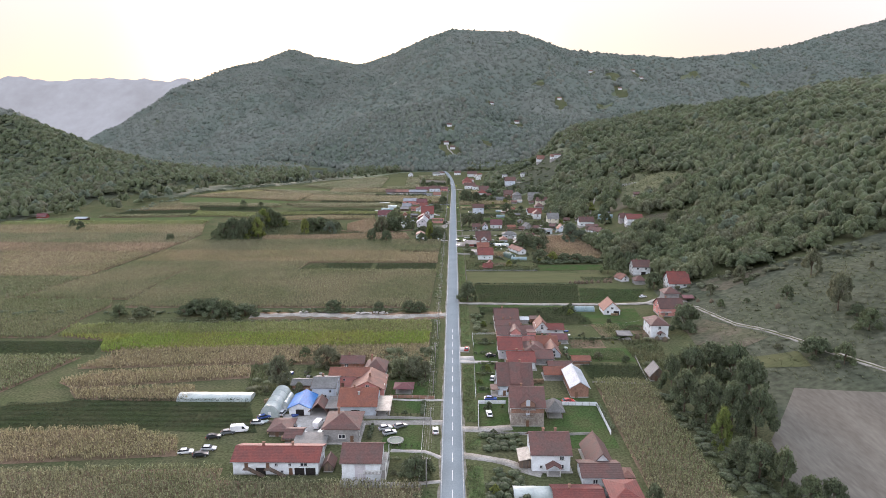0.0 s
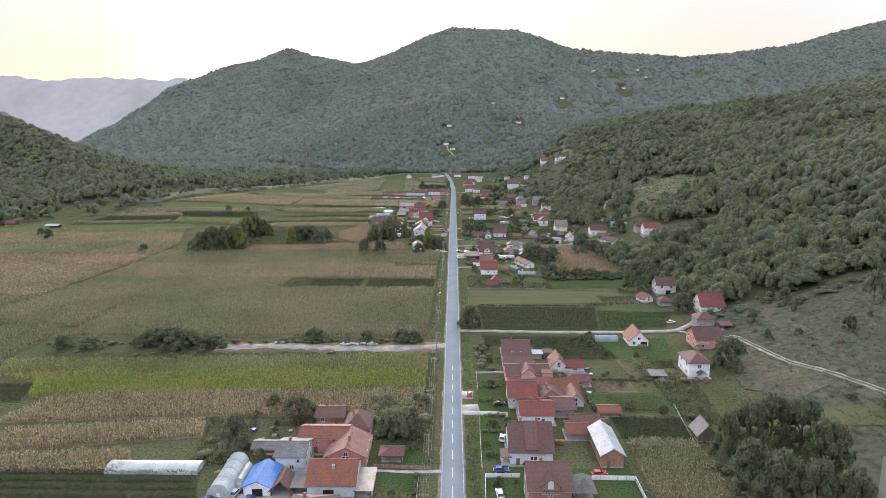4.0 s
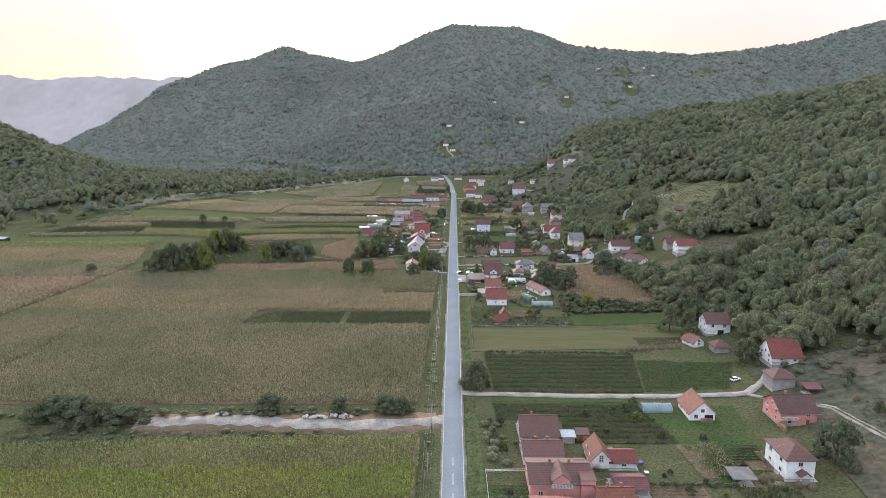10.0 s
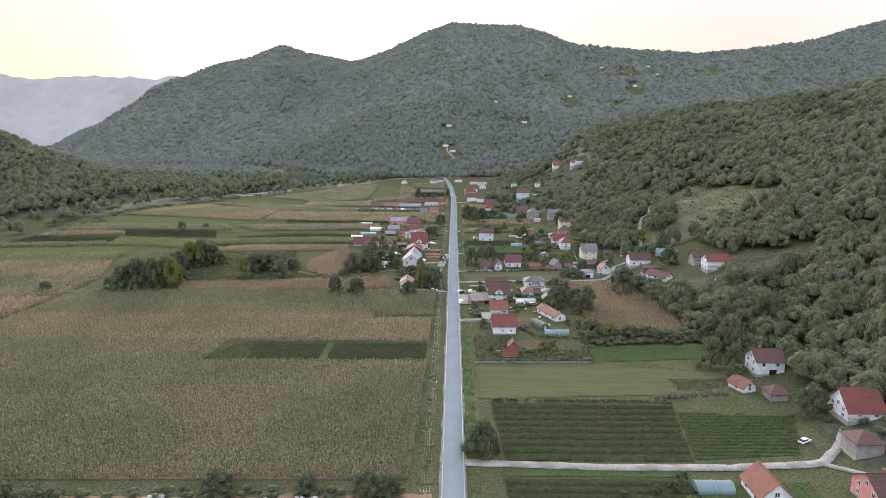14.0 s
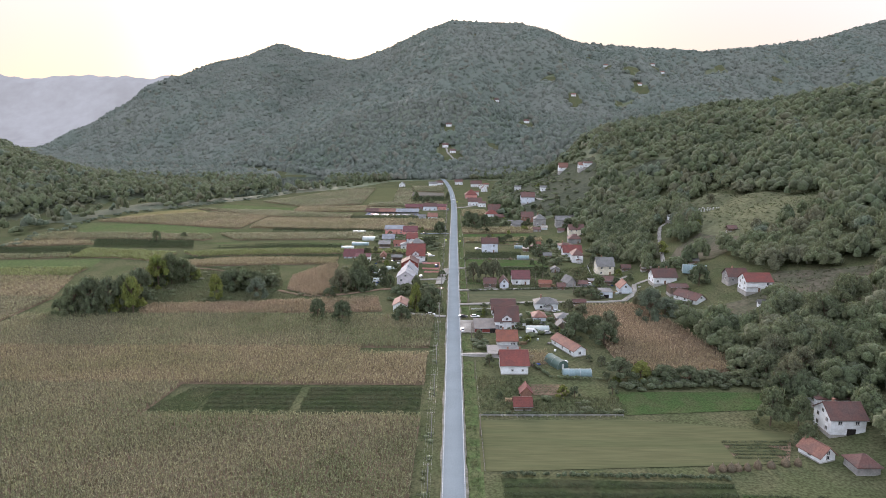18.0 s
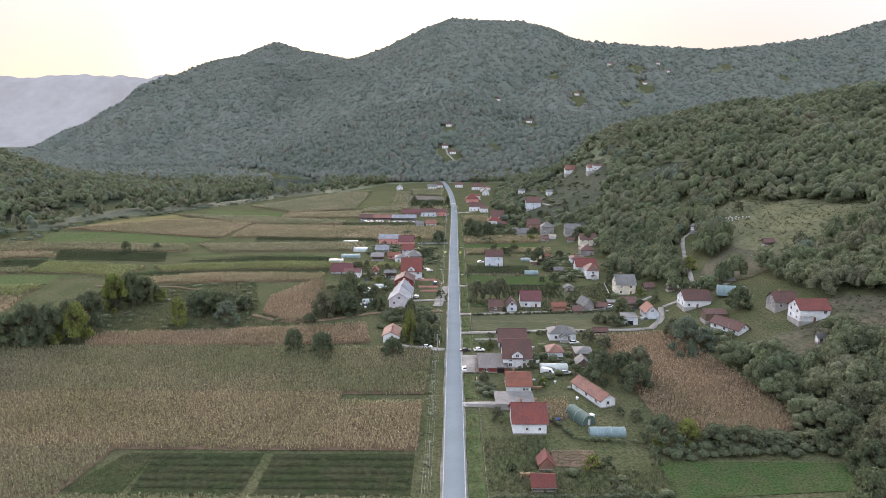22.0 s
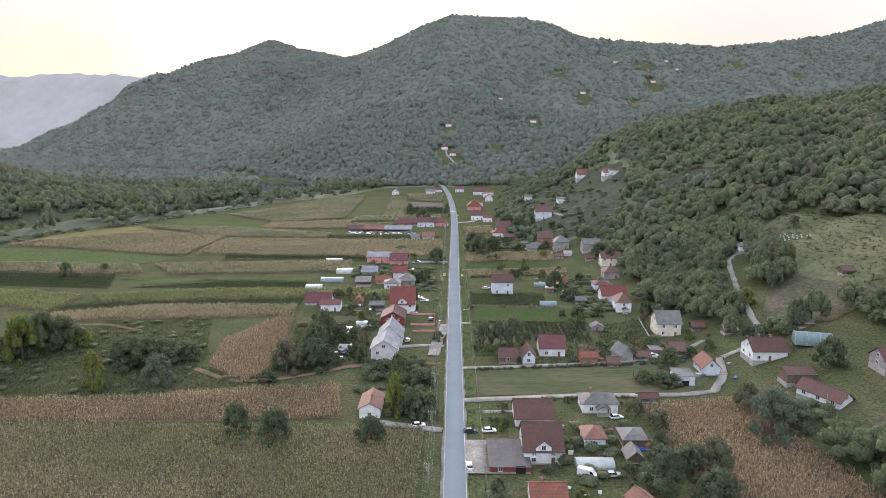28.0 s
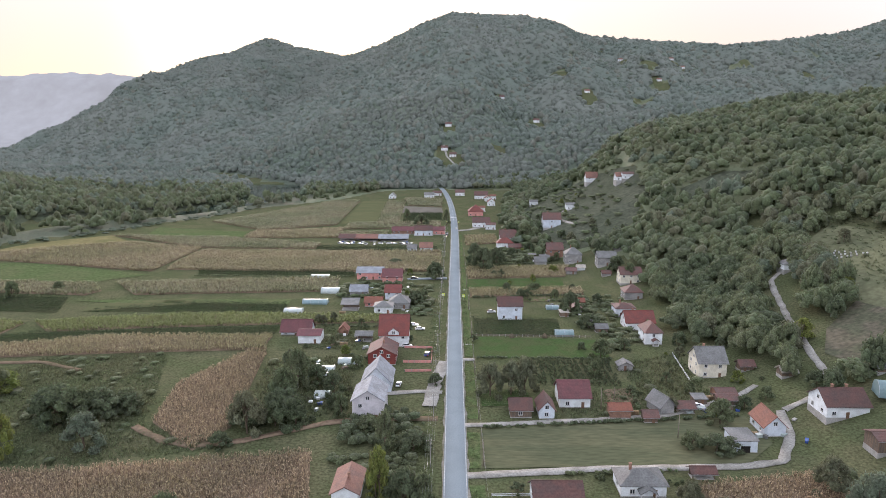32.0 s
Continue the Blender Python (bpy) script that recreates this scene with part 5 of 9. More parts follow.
    if stairs:
        for sx in (-w * 0.3, -w * 0.05):
            bm = bmesh.new()
            for k in range(11):
                add_box(bm, sx + 0.35 * k, sx + 0.35 * k + 0.4, -d / 2 - 1.2, -d / 2 - 0.1, max(0.0, 1.9 - 0.19 * k - 0.25), 2.05 - 0.19 * k)
            st = part("stairs", bm, WALL_WOOD, top)
            bm = bmesh.new()
            for k in range(11):
                add_box(bm, sx + 0.35 * k, sx + 0.35 * k + 0.37, -d / 2 - 1.22, -d / 2 - 1.14, 2.75 - 0.19 * k, 2.9 - 0.19 * k)
            part("handrail", bm, WALL_WOOD, st)
            part("landing", block(sx - 1.6, sx, -d / 2 - 1.2, -d / 2 - 0.05, 1.9, 2.05), WALL_WOOD, top)
    return top


def tunnel(x, y, w, d, h, axis, mat, rot, label):
    """A hooped tunnel: film over steel hoops, closed ends, a door at one end."""
    TAKEN.append((x, y, 0.55 * max(w, d) + 0.8))
    run, span = (w, d) if axis == "x" else (d, w)
    top = new("greenhouse")
    top.matrix_basis = pose(x, y, at_height(x, y), 0, 0, rot)
    tagged(top, label, "greenhouse", "polythene tunnels")
    turn = Matrix.Rotation(math.pi / 2, 3, "Z")
    n = 12
    arc = [(-span / 2 * math.cos(math.pi * k / n), h * math.sin(math.pi * k / n) ** 0.75) for k in range(n + 1)]
    steps = max(4, int(run / 2))
    bm = bmesh.new()
    rows = []
    for i in range(steps + 1):
        yy = -run / 2 + run * i / steps
        sag = 0.0 if i % 2 == 0 else 0.05
        rows.append([bm.verts.new((px * (1 - sag * 0.3), yy, pz - sag * (pz > 0.1))) for px, pz in arc])
    for a, b in zip(rows, rows[1:]):
        for k in range(n):
            bm.faces.new((a[k], a[k + 1], b[k + 1], b[k]))
    for row in (rows[0], rows[-1]):
        bm.faces.new(row)
    bmesh.ops.recalc_face_normals(bm, faces=bm.faces)
    if axis == "x":
        bmesh.ops.rotate(bm, verts=bm.verts, cent=(0, 0, 0), matrix=turn)
    part("cover", bm, mat, top, smooth_faces=False)
    for i in range(0, steps + 1, 2):
        yy = -run / 2 + run * i / steps
        bm = bmesh.new()
        for (ax, az), (bx, bz) in zip(arc, arc[1:]):
            k = 1.015
            vs = [bm.verts.new(c) for c in ((ax, yy - 0.04, az), (bx, yy - 0.04, bz), (bx, yy + 0.04, bz), (ax, yy + 0.04, az), (ax * k, yy - 0.04, az * k + 0.02), (bx * k, yy - 0.04, bz * k + 0.02), (bx * k, yy + 0.04, bz * k + 0.02), (ax * k, yy + 0.04, az * k + 0.02))]
            for q in ((0, 1, 2, 3), (4, 7, 6, 5), (0, 4, 5, 1), (2, 6, 7, 3)):
                bm.faces.new([vs[j] for j in q])
        bmesh.ops.remove_doubles(bm, verts=bm.verts, dist=0.003)
        if axis == "x":
            bmesh.ops.rotate(bm, verts=bm.verts, cent=(0, 0, 0), matrix=turn)
        part("hoop", bm, STEEL, top)
    bm = block(-0.45, 0.45, -run / 2 - 0.06, -run / 2 - 0.01, 0.02, min(h * 0.8, 1.9))
    if axis == "x":
        bmesh.ops.rotate(bm, verts=bm.verts, cent=(0, 0, 0), matrix=turn)
    part("door", bm, TRIM, top)
    return top


# ---- the village, house by house ----
house(-45.9, 157.2, 22.3, 9.0, 4.0, 1.7, "x", ROOF_RED, WALL_WHITE, 0, 2, 2, "long whitewashed farmhouse with red tiles and two outside stairs", stairs=True)
house(-23.1, 155.0, 9.8, 10.0, 5.4, 2.5, "x", ROOF_OLD, WALL_WHITE, 0, 2, 0, "white and lilac two-storey house with mossy brown tiles", balcony=True)
house(-32.4, 156.3, 2.4, 4.0, 2.0, 1.3, "y", ROOF_OLD, WALL_WOOD, 0, 1, 0, "small wooden yard shed with brown tiles", nowin=True)
house(-31.8, 176.1, 10.0, 11.0, 4.2, 2.8, "h", ROOF_OLD, WALL_GREY, 0, 1, 1, "grey rendered house under a brown hipped roof")
house(-47.8, 192.7, 6.6, 10.0, 2.7, 1.5, "y", ROOF_BLUE, WALL_WHITE, 0, 1, 0, "white garage with a bright blue metal roof", garage=True)
house(-41.9, 190.8, 5.2, 6.0, 1.8, 2.4, "y", ROOF_OLD, WALL_WOOD, 0, 1, 0, "open wooden wagon shed with brown tiles", roofed=True)
house(-37.3, 191.8, 4.1, 8.0, 2.5, 0.3, "m", ROOF_GREY, WALL_WOOD, 0, 1, 0, "lean-to shelter with a grey sheet roof", roofed=True)
house(-29.5, 193.5, 11.6, 12.0, 3.6, 3.3, "x", ROOF_ORANGE, WALL_PALE, 0, 1, 1, "white house with a broad orange-red tiled roof", garage=True)
house(-21.5, 192.3, 4.1, 10.0, 2.1, 0.3, "m", ROOF_BEIGE, WALL_WOOD, 0, 1, 0, "beige sheet canopy over a yard terrace", roofed=True)
house(-28.1, 207.4, 10.8, 12.0, 3.3, 2.6, "y", ROOF_PINKTILE, WALL_PINK, 0, 2, 1, "pink house with a salmon gable roof")
house(-35.7, 213.1, 13.0, 8.0, 4.7, 1.4, "x", ROOF_ORANGE, WALL_PINK, 0, 2, 0, "long salmon-pink farm building with tiled roof")
house(-27.8, 224.3, 7.3, 10.0, 2.3, 3.4, "h", ROOF_OLD, WALL_PINK, 0, 1, 1, "pink bungalow with a brown hipped roof")
house(-37.2, 230.9, 8.3, 7.0, 2.5, 1.4, "x", ROOF_OLD, WALL_BRICK, 0, 1, 1, "brick shed with dark brown tiles")
house(-42.4, 204.0, 7.5, 10.0, 4.6, 1.6, "x", ROOF_GREY, WALL_PALE, 0, 2, 1, "pale blue two-storey house with a grey slab roof")
house(-52.2, 210.7, 6.0, 5.0, 1.8, 0.8, "x", ROOF_GREY, WALL_BRICK, 0, 1, 0, "low brick shed with a grey sheet roof", nowin=True)
house(-16.2, 207.0, 5.9, 5.0, 2.1, 1.2, "h", ROOF_MAROON, WALL_WOOD, 0, 1, 0, "garden gazebo with a maroon hipped roof", roofed=True)
house(-50.6, 177.8, 6.0, 8.0, 1.8, 1.1, "h", ROOF_OLD, WALL_WOOD, 0, 1, 0, "wooden barn with a sagging brown roof", nowin=True)
house(-45.7, 172.8, 4.4, 6.0, 1.8, 1.0, "x", ROOF_OLD, WALL_WOOD, 0, 1, 0, "tumbledown yard shed with brown tiles", nowin=True)
house(-40.0, 168.9, 8.8, 6.0, 1.8, 0.3, "m", ROOF_GREY, WALL_GREY, 0, 1, 0, "low block shed with a grey flat roof", nowin=True)
tunnel(-56.8, 194.0, 5.9, 16.0, 4.2, "y", FILM, 0, "polythene tunnel greenhouse in a farmyard")
tunnel(-78.8, 200.4, 24.5, 6.0, 1.8, "x", FILM, 0, "long polythene tunnel greenhouse beside the canes")
tunnel(-53.2, 194.9, 2.5, 8.0, 3.1, "y", FILM, 0, "short white polythene tunnel in a farmyard")
house(23.3, 186.7, 9.9, 11.0, 6.5, 3.9, "x", ROOF_OLD, WALL_STONE, 0, 2, 1, "stone-faced house with a gabled dormer and brown tiles", dormer=True, balcony=True)
house(26.4, 160.5, 10.0, 11.0, 5.3, 3.3, "x", ROOF_OLD, WALL_WHITE, 0, 2, 2, "white two-storey house with brown tiles and a tiled porch", porch=True)
house(38.4, 152.2, 9.7, 8.0, 2.8, 1.3, "x", ROOF_OLD, WALL_WHITE, 0, 1, 0, "low white house with brown tiles and pale blue plinth")
house(39.7, 160.7, 6.1, 12.0, 2.3, 3.3, "y", ROOF_OLD, WALL_WHITE, 0, 1, 0, "white rear wing with patched brown tiles")
house(45.3, 151.9, 2.6, 4.0, 1.8, 1.2, "h", ROOF_PINKTILE, WALL_PINK, 0, 1, 0, "pink garden kiosk with a hipped roof", nowin=True)
house(41.8, 140.8, 7.3, 9.0, 3.5, 1.3, "h", ROOF_RED, WALL_GREY, 0, 1, 0, "house with a red hipped roof at the end of the lane")
house(30.8, 141.7, 11.4, 8.0, 1.9, 1.3, "x", ROOF_RED, WALL_GREY, 0, 1, 1, "red-tiled house beside a greenhouse")
tunnel(20.3, 144.5, 9.6, 5.0, 1.8, "x", FILM, 0, "polythene tunnel greenhouse beside a red-tiled house")
house(21.7, 210.5, 11.4, 14.0, 4.1, 5.0, "x", ROOF_OLD, WALL_PALE, 0, 1, 2, "broad pale blue house with a long red-brown roof")
house(26.4, 232.9, 9.9, 11.0, 3.2, 2.0, "x", ROOF_RED, WALL_WHITE, 0, 1, 2, "house with a bright red tiled roof and two chimneys")
house(23.2, 244.5, 8.9, 12.0, 4.1, 2.8, "x", ROOF_RED, WALL_LILAC, 0, 1, 0, "lilac-grey house with a bright red tiled roof")
house(26.9, 261.4, 14.7, 12.0, 4.4, 2.0, "x", ROOF_OLD, WALL_PINK, 0, 2, 2, "large pink house with a white balcony in its gable", dormer=True, balcony=True)
house(25.3, 277.9, 10.4, 10.0, 1.8, 2.2, "x", ROOF_OLD, WALL_PINK, 0, 1, 2, "pink house with plain brown tiles and two chimneys")
house(25.7, 290.4, 10.6, 11.0, 2.0, 3.5, "x", ROOF_OLD, WALL_WHITE, 0, 1, 1, "white house with a brown tiled roof")
house(40.0, 274.6, 5.3, 9.0, 2.6, 2.9, "y", ROOF_ORANGE, WALL_WHITE, 0, 2, 0, "white gabled house with an orange roof and balcony", balcony=True)
house(46.0, 273.7, 6.8, 7.0, 2.0, 1.5, "x", ROOF_RED, WALL_WHITE, 0, 1, 0, "low white wing with a red roof")
house(39.3, 253.9, 8.1, 9.0, 2.0, 2.4, "x", ROOF_ORANGE, WALL_PALE, 0, 1, 2, "pale house with an orange tiled roof")
house(45.0, 261.0, 7.3, 7.0, 1.8, 1.1, "x", ROOF_MAROON, WALL_GREY, 0, 1, 0, "low grey shed with a maroon roof")
house(33.2, 246.5, 7.0, 11.0, 2.4, 1.9, "h", ROOF_OLD, WALL_GREY, 0, 1, 1, "grey house with a worn brown hipped roof")
house(35.6, 237.7, 6.7, 10.0, 2.6, 1.6, "x", ROOF_OLD, WALL_GREY, 0, 1, 0, "grey house with worn brown tiles")
house(40.5, 244.5, 5.2, 9.0, 1.8, 2.8, "y", ROOF_PINKTILE, WALL_PALE, 0, 1, 0, "pale blue gabled outbuilding with a patched red roof")
house(50.0, 235.4, 6.3, 5.0, 1.8, 0.8, "x", ROOF_ORANGE, WALL_BRICK, 0, 1, 0, "low brick shed with an orange tiled roof", nowin=True)
house(43.3, 210.6, 5.9, 16.0, 3.7, 1.9, "y", ROOF_METAL, WALL_BRICK, 0, 1, 0, "tall brick hay barn with a shiny pale metal roof", nowin=True)
house(32.7, 190.3, 4.8, 7.0, 2.3, 2.6, "h", ROOF_GREY, WALL_WOOD, 0, 1, 0, "dark wooden summer house with a grey pyramid roof", roofed=True)
house(37.1, 221.0, 6.4, 6.0, 2.1, 1.6, "x", ROOF_ORANGE, WALL_GREY, 0, 1, 0, "small grey outbuilding with an orange tiled roof")
house(40.5, 227.4, 8.0, 6.0, 1.8, 1.6, "x", ROOF_OLD, WALL_BRICK, 0, 1, 0, "low brick shed with a red-brown roof", nowin=True)
house(74.1, 220.1, 5.2, 6.0, 2.3, 2.9, "y", ROOF_GREY, WALL_WOOD, 0, 1, 0, "wooden hut under a grey tarpaulin roof", nowin=True)
house(77.8, 303.7, 7.8, 10.0, 2.7, 3.7, "y", ROOF_ORANGE, WALL_WHITE, 0, 1, 0, "white barn with an orange tiled gable roof", garage=True)
tunnel(65.9, 306.5, 9.3, 5.0, 2.2, "x", FILM_BLUE, 0, "short blue-grey polythene tunnel beside the lane")
house(105.5, 300.8, 11.0, 11.0, 4.3, 3.3, "x", ROOF_BROWN, WALL_PINK, 0, 2, 1, "bright pink house with dark brown tiles and balconies", balcony=True)
house(90.0, 270.8, 7.4, 11.0, 5.6, 2.5, "h", ROOF_OLD, WALL_WHITE, 0, 2, 0, "white house with a worn hipped roof and grey porch", porch=True)
house(123.7, 343.5, 10.9, 11.0, 3.3, 5.2, "x", ROOF_RED, WALL_WHITE, 0, 2, 1, "white house on the slope with a red tiled roof", balcony=True)
house(115.6, 384.2, 10.2, 9.0, 5.2, 3.2, "x", ROOF_BROWN, WALL_WHITE, 0, 2, 1, "tall white house with brown tiles above a garage", garage=True)
house(121.1, 401.1, 10.4, 9.0, 2.7, 1.9, "h", ROOF_OLD, WALL_WHITE, 0, 1, 1, "old white house with a grey-brown hipped roof")
house(101.0, 369.5, 5.4, 7.0, 2.0, 2.3, "y", ROOF_PINKTILE, WALL_WHITE, 20, 1, 0, "small whitewashed barn with pale salmon tiles")
house(109.0, 362.4, 6.0, 6.0, 2.4, 2.4, "h", ROOF_OLD, WALL_GREY, 0, 1, 0, "rough grey hut with a patched tiled roof", nowin=True)
house(112.2, 290.2, 3.4, 3.2, 2.2, 0.9, "x", ROOF_RED, WALL_GREY, 0, 1, 0, "little grey shed with a red roof beside the pink house", nowin=True)
house(119.7, 314.5, 5.0, 3.6, 2.0, 0.7, "m", ROOF_MAROON, WALL_WOOD, 0, 1, 0, "low shelter with a rusty sheet roof", roofed=True)
house(74.5, 264.5, 5.6, 5.0, 2.0, 0.4, "m", ROOF_GREY, WALL_GREY, 0, 1, 0, "half-built block shelter with a grey sheet roof", roofed=True)
house(33.9, 285.5, 3.6, 3.0, 2.0, 0.5, "m", ROOF_METAL, WALL_GREY, 0, 1, 0, "small shed with a pale sheet roof", nowin=True)
house(38.2, 286.5, 3.2, 3.0, 2.1, 0.6, "m", ROOF_OLD, WALL_BRICK, 0, 1, 0, "small brick privy with a brown roof", nowin=True)
house(127.0, 385.5, 3.2, 3.0, 2.4, 1.0, "x", ROOF_RED, WALL_PINK, 0, 1, 0, "small pink hut with a red roof", nowin=True)
house(113.8, 324.1, 7.6, 7.0, 4.2, 2.6, "h", ROOF_OLD, WALL_GREY, 0, 2, 0, "grey shed with a weathered hipped roof", nowin=True)
house(25.1, 506.5, 11.2, 11.0, 2.9, 3.7, "x", ROOF_BROWN, WALL_WHITE, 0, 1, 0, "white house with dark red-brown tiles")
house(24.8, 485.4, 10.3, 12.0, 4.1, 5.2, "x", ROOF_BROWN, WALL_WHITE, 0, 2, 0, "white two-storey house with a front gable", dormer=True)
house(15.6, 481.8, 10.5, 14.0, 1.8, 0.5, "m", ROOF_DARK, WALL_REDWALL, 0, 1, 0, "low dark red workshop with a flat grey roof", garage=True)
house(23.1, 461.0, 8.1, 10.0, 3.0, 2.8, "x", ROOF_ORANGE, WALL_WHITE, 0, 1, 1, "white house with a plain orange tiled roof")
house(23.3, 432.8, 9.9, 11.0, 3.7, 3.7, "x", ROOF_RED, WALL_WHITE, 0, 1, 2, "greyish white house with a red tiled roof")
house(20.7, 448.4, 12.2, 9.0, 1.8, 0.3, "m", ROOF_GREY, WALL_GREY, 0, 1, 0, "long shed with a corrugated grey roof", nowin=True)
house(25.3, 409.4, 3.5, 4.0, 1.8, 1.9, "y", ROOF_RED, WALL_BRICK, 0, 1, 0, "small garden hut with a red roof", nowin=True)
house(23.1, 399.2, 5.3, 4.0, 1.8, 1.8, "x", ROOF_RED, WALL_WOOD, 0, 1, 0, "low wooden hutch with red tiles", nowin=True)
house(47.7, 454.1, 5.5, 17.0, 2.6, 1.8, "y", ROOF_PINKTILE, WALL_WHITE, 22, 1, 0, "long old barn with salmon tiles")
house(47.1, 514.5, 11.0, 8.0, 3.2, 2.4, "h", ROOF_GREY, WALL_WHITE, 0, 1, 1, "white cottage with a grey hipped roof", porch=True)
house(40.6, 491.7, 5.7, 7.0, 3.1, 2.2, "h", ROOF_PINKTILE, WALL_PALE, 0, 1, 0, "small cottage with faded pinkish tiles")
house(51.9, 492.2, 6.4, 7.0, 2.6, 1.7, "h", ROOF_GREY, WALL_WOOD, 0, 1, 0, "old timber hut with a grey roof", nowin=True)
house(49.7, 482.6, 4.1, 5.0, 1.8, 1.8, "y", ROOF_GREY, WALL_WOOD, 0, 1, 0, "leaning weathered timber shed", nowin=True)
tunnel(38.4, 479.3, 10.1, 5.0, 1.9, "x", FILM, 0, "white polythene tunnel in a garden")
tunnel(46.1, 427.8, 10.4, 4.0, 2.1, "x", FILM_BLUE, 0, "blue-green polythene tunnel behind the house")
tunnel(40.1, 437.4, 4.8, 9.0, 3.1, "y", NET, 25, "dark green netted shelter in the yard")
house(64.9, 520.2, 5.9, 3.0, 2.0, 0.9, "x", ROOF_BROWN, WALL_WOOD, 0, 1, 0, "brown wooden bus-stop like shelter by the lane", roofed=True)
house(81.9, 536.2, 6.3, 7.0, 3.6, 0.3, "m", ROOF_GREY, WALL_PALE, 0, 1, 0, "pale blue sheet-metal garage", garage=True)
house(94.6, 546.9, 6.3, 9.0, 3.3, 3.0, "y", ROOF_ORANGE, WALL_PALE, 0, 1, 0, "pale outbuilding with orange tiles")
house(116.0, 548.7, 12.4, 10.0, 4.0, 3.4, "x", ROOF_BROWN, WALL_WHITE, 0, 1, 2, "long white house with red-brown tiles at the foot of the hill")
tunnel(132.3, 547.0, 12.2, 6.0, 4.4, "x", FILM_BLUE, -15, "pale green polythene tunnel on the slope")
house(117.5, 512.0, 6.4, 14.0, 2.6, 2.4, "y", ROOF_OLD, WALL_WHITE, 28, 1, 0, "old whitewashed barn with a faded tiled roof")
house(116.5, 527.0, 9.0, 6.0, 3.8, 1.0, "x", ROOF_OLD, WALL_WOOD, 0, 1, 0, "brown timber woodshed below the barn", nowin=True)
house(143.4, 500.6, 11.8, 9.0, 5.2, 3.0, "x", ROOF_RED, WALL_WHITE, 0, 2, 0, "white house with a bright red roof near the wood", balcony=True)
house(141.6, 518.1, 9.3, 8.0, 3.3, 3.2, "x", ROOF_BROWN, WALL_GREY, 0, 1, 1, "grey house with brown tiles near the wood")
house(137.2, 480.5, 2.8, 2.0, 2.5, 0.9, "x", ROOF_GREY, WALL_WHITE, 0, 1, 0, "tiny white garden hut beside trees", nowin=True)
house(21.7, 556.6, 6.5, 7.0, 2.8, 2.2, "x", ROOF_BROWN, WALL_WOOD, 0, 1, 0, "dark wooden cottage with brown tiles")
house(29.6, 556.4, 4.7, 8.0, 3.2, 2.6, "y", ROOF_OLD, WALL_PALE, 0, 1, 0, "pale blue gabled cottage beside the lane")
house(39.8, 565.6, 9.8, 10.0, 3.7, 3.7, "x", ROOF_MAROON, WALL_WHITE, 0, 1, 0, "white house with a dark maroon roof")
house(52.5, 555.6, 6.3, 5.0, 3.0, 1.1, "x", ROOF_ORANGE, WALL_BRICK, 0, 1, 0, "small brick shed with an orange roof", nowin=True)
house(66.8, 559.7, 5.1, 7.0, 2.9, 2.8, "y", ROOF_GREY, WALL_GREY, 20, 1, 0, "plain grey sheet-metal shed", nowin=True)
house(74.4, 559.8, 5.2, 5.0, 1.9, 1.2, "x", ROOF_OLD, WALL_WOOD, 0, 1, 0, "open brown timber shelter", roofed=True)
house(90.1, 565.7, 6.4, 5.0, 2.2, 0.8, "x", ROOF_OLD, WALL_WOOD, 0, 1, 0, "low timber shed with a weathered roof", nowin=True)
house(94.1, 591.8, 10.1, 10.0, 6.0, 4.2, "x", ROOF_GREY, WALL_CREAM, 0, 2, 1, "tall cream house with a grey roof")
house(84.1, 627.6, 7.0, 10.0, 5.2, 3.6, "h", ROOF_OLD, WALL_WHITE, 0, 2, 0, "white house with a grey-brown hipped roof", porch=True)
house(84.3, 647.0, 12.6, 10.0, 3.7, 4.0, "x", ROOF_RED, WALL_WHITE, 0, 1, 1, "white house with a vivid red roof")
house(83.2, 667.1, 9.1, 9.0, 4.2, 1.8, "h", ROOF_BROWN, WALL_PALE, 0, 1, 1, "pale house with a brown hipped roof")
house(95.8, 698.3, 9.2, 9.0, 4.0, 3.5, "h", ROOF_OLD, WALL_GREY, 0, 1, 0, "grey house with an old hipped roof")
house(102.4, 727.9, 11.9, 9.0, 5.6, 3.3, "x", ROOF_OLD, WALL_CREAM, 0, 2, 1, "cream two-storey house with brown tiles")
house(97.6, 764.9, 11.6, 9.0, 5.4, 3.1, "x", ROOF_GREY, WALL_GREY, 0, 2, 0, "grey two-storey house with a grey roof")
house(80.3, 783.9, 10.4, 9.0, 6.1, 4.1, "h", ROOF_GREY, WALL_GREY, 0, 2, 1, "grey house with a hipped grey roof")
house(71.0, 802.5, 10.8, 9.0, 6.3, 3.9, "x", ROOF_OLD, WALL_BRICK, 0, 2, 1, "unplastered brick house with brown tiles")
house(27.6, 660.0, 11.1, 9.0, 6.9, 3.1, "x", ROOF_BROWN, WALL_PALE, 0, 2, 1, "pale blue two-storey house with brown tiles")
house(59.1, 784.7, 7.5, 6.0, 2.3, 2.4, "x", ROOF_GREY, WALL_GREY, 0, 1, 0, "low plain grey shed", nowin=True)
house(24.8, 1021.9, 15.0, 14.0, 4.6, 6.5, "h", ROOF_RED, WALL_PINK, 0, 1, 0, "school-like building with a red hipped roof")
house(27.1, 947.5, 15.4, 14.0, 4.7, 3.7, "x", ROOF_BROWN, WALL_WHITE, 0, 1, 1, "long white house with a brown roof")
house(43.3, 853.7, 12.1, 9.0, 6.6, 5.0, "x", ROOF_OLD, WALL_WHITE, 0, 2, 1, "white house with brown tiles behind a red one")
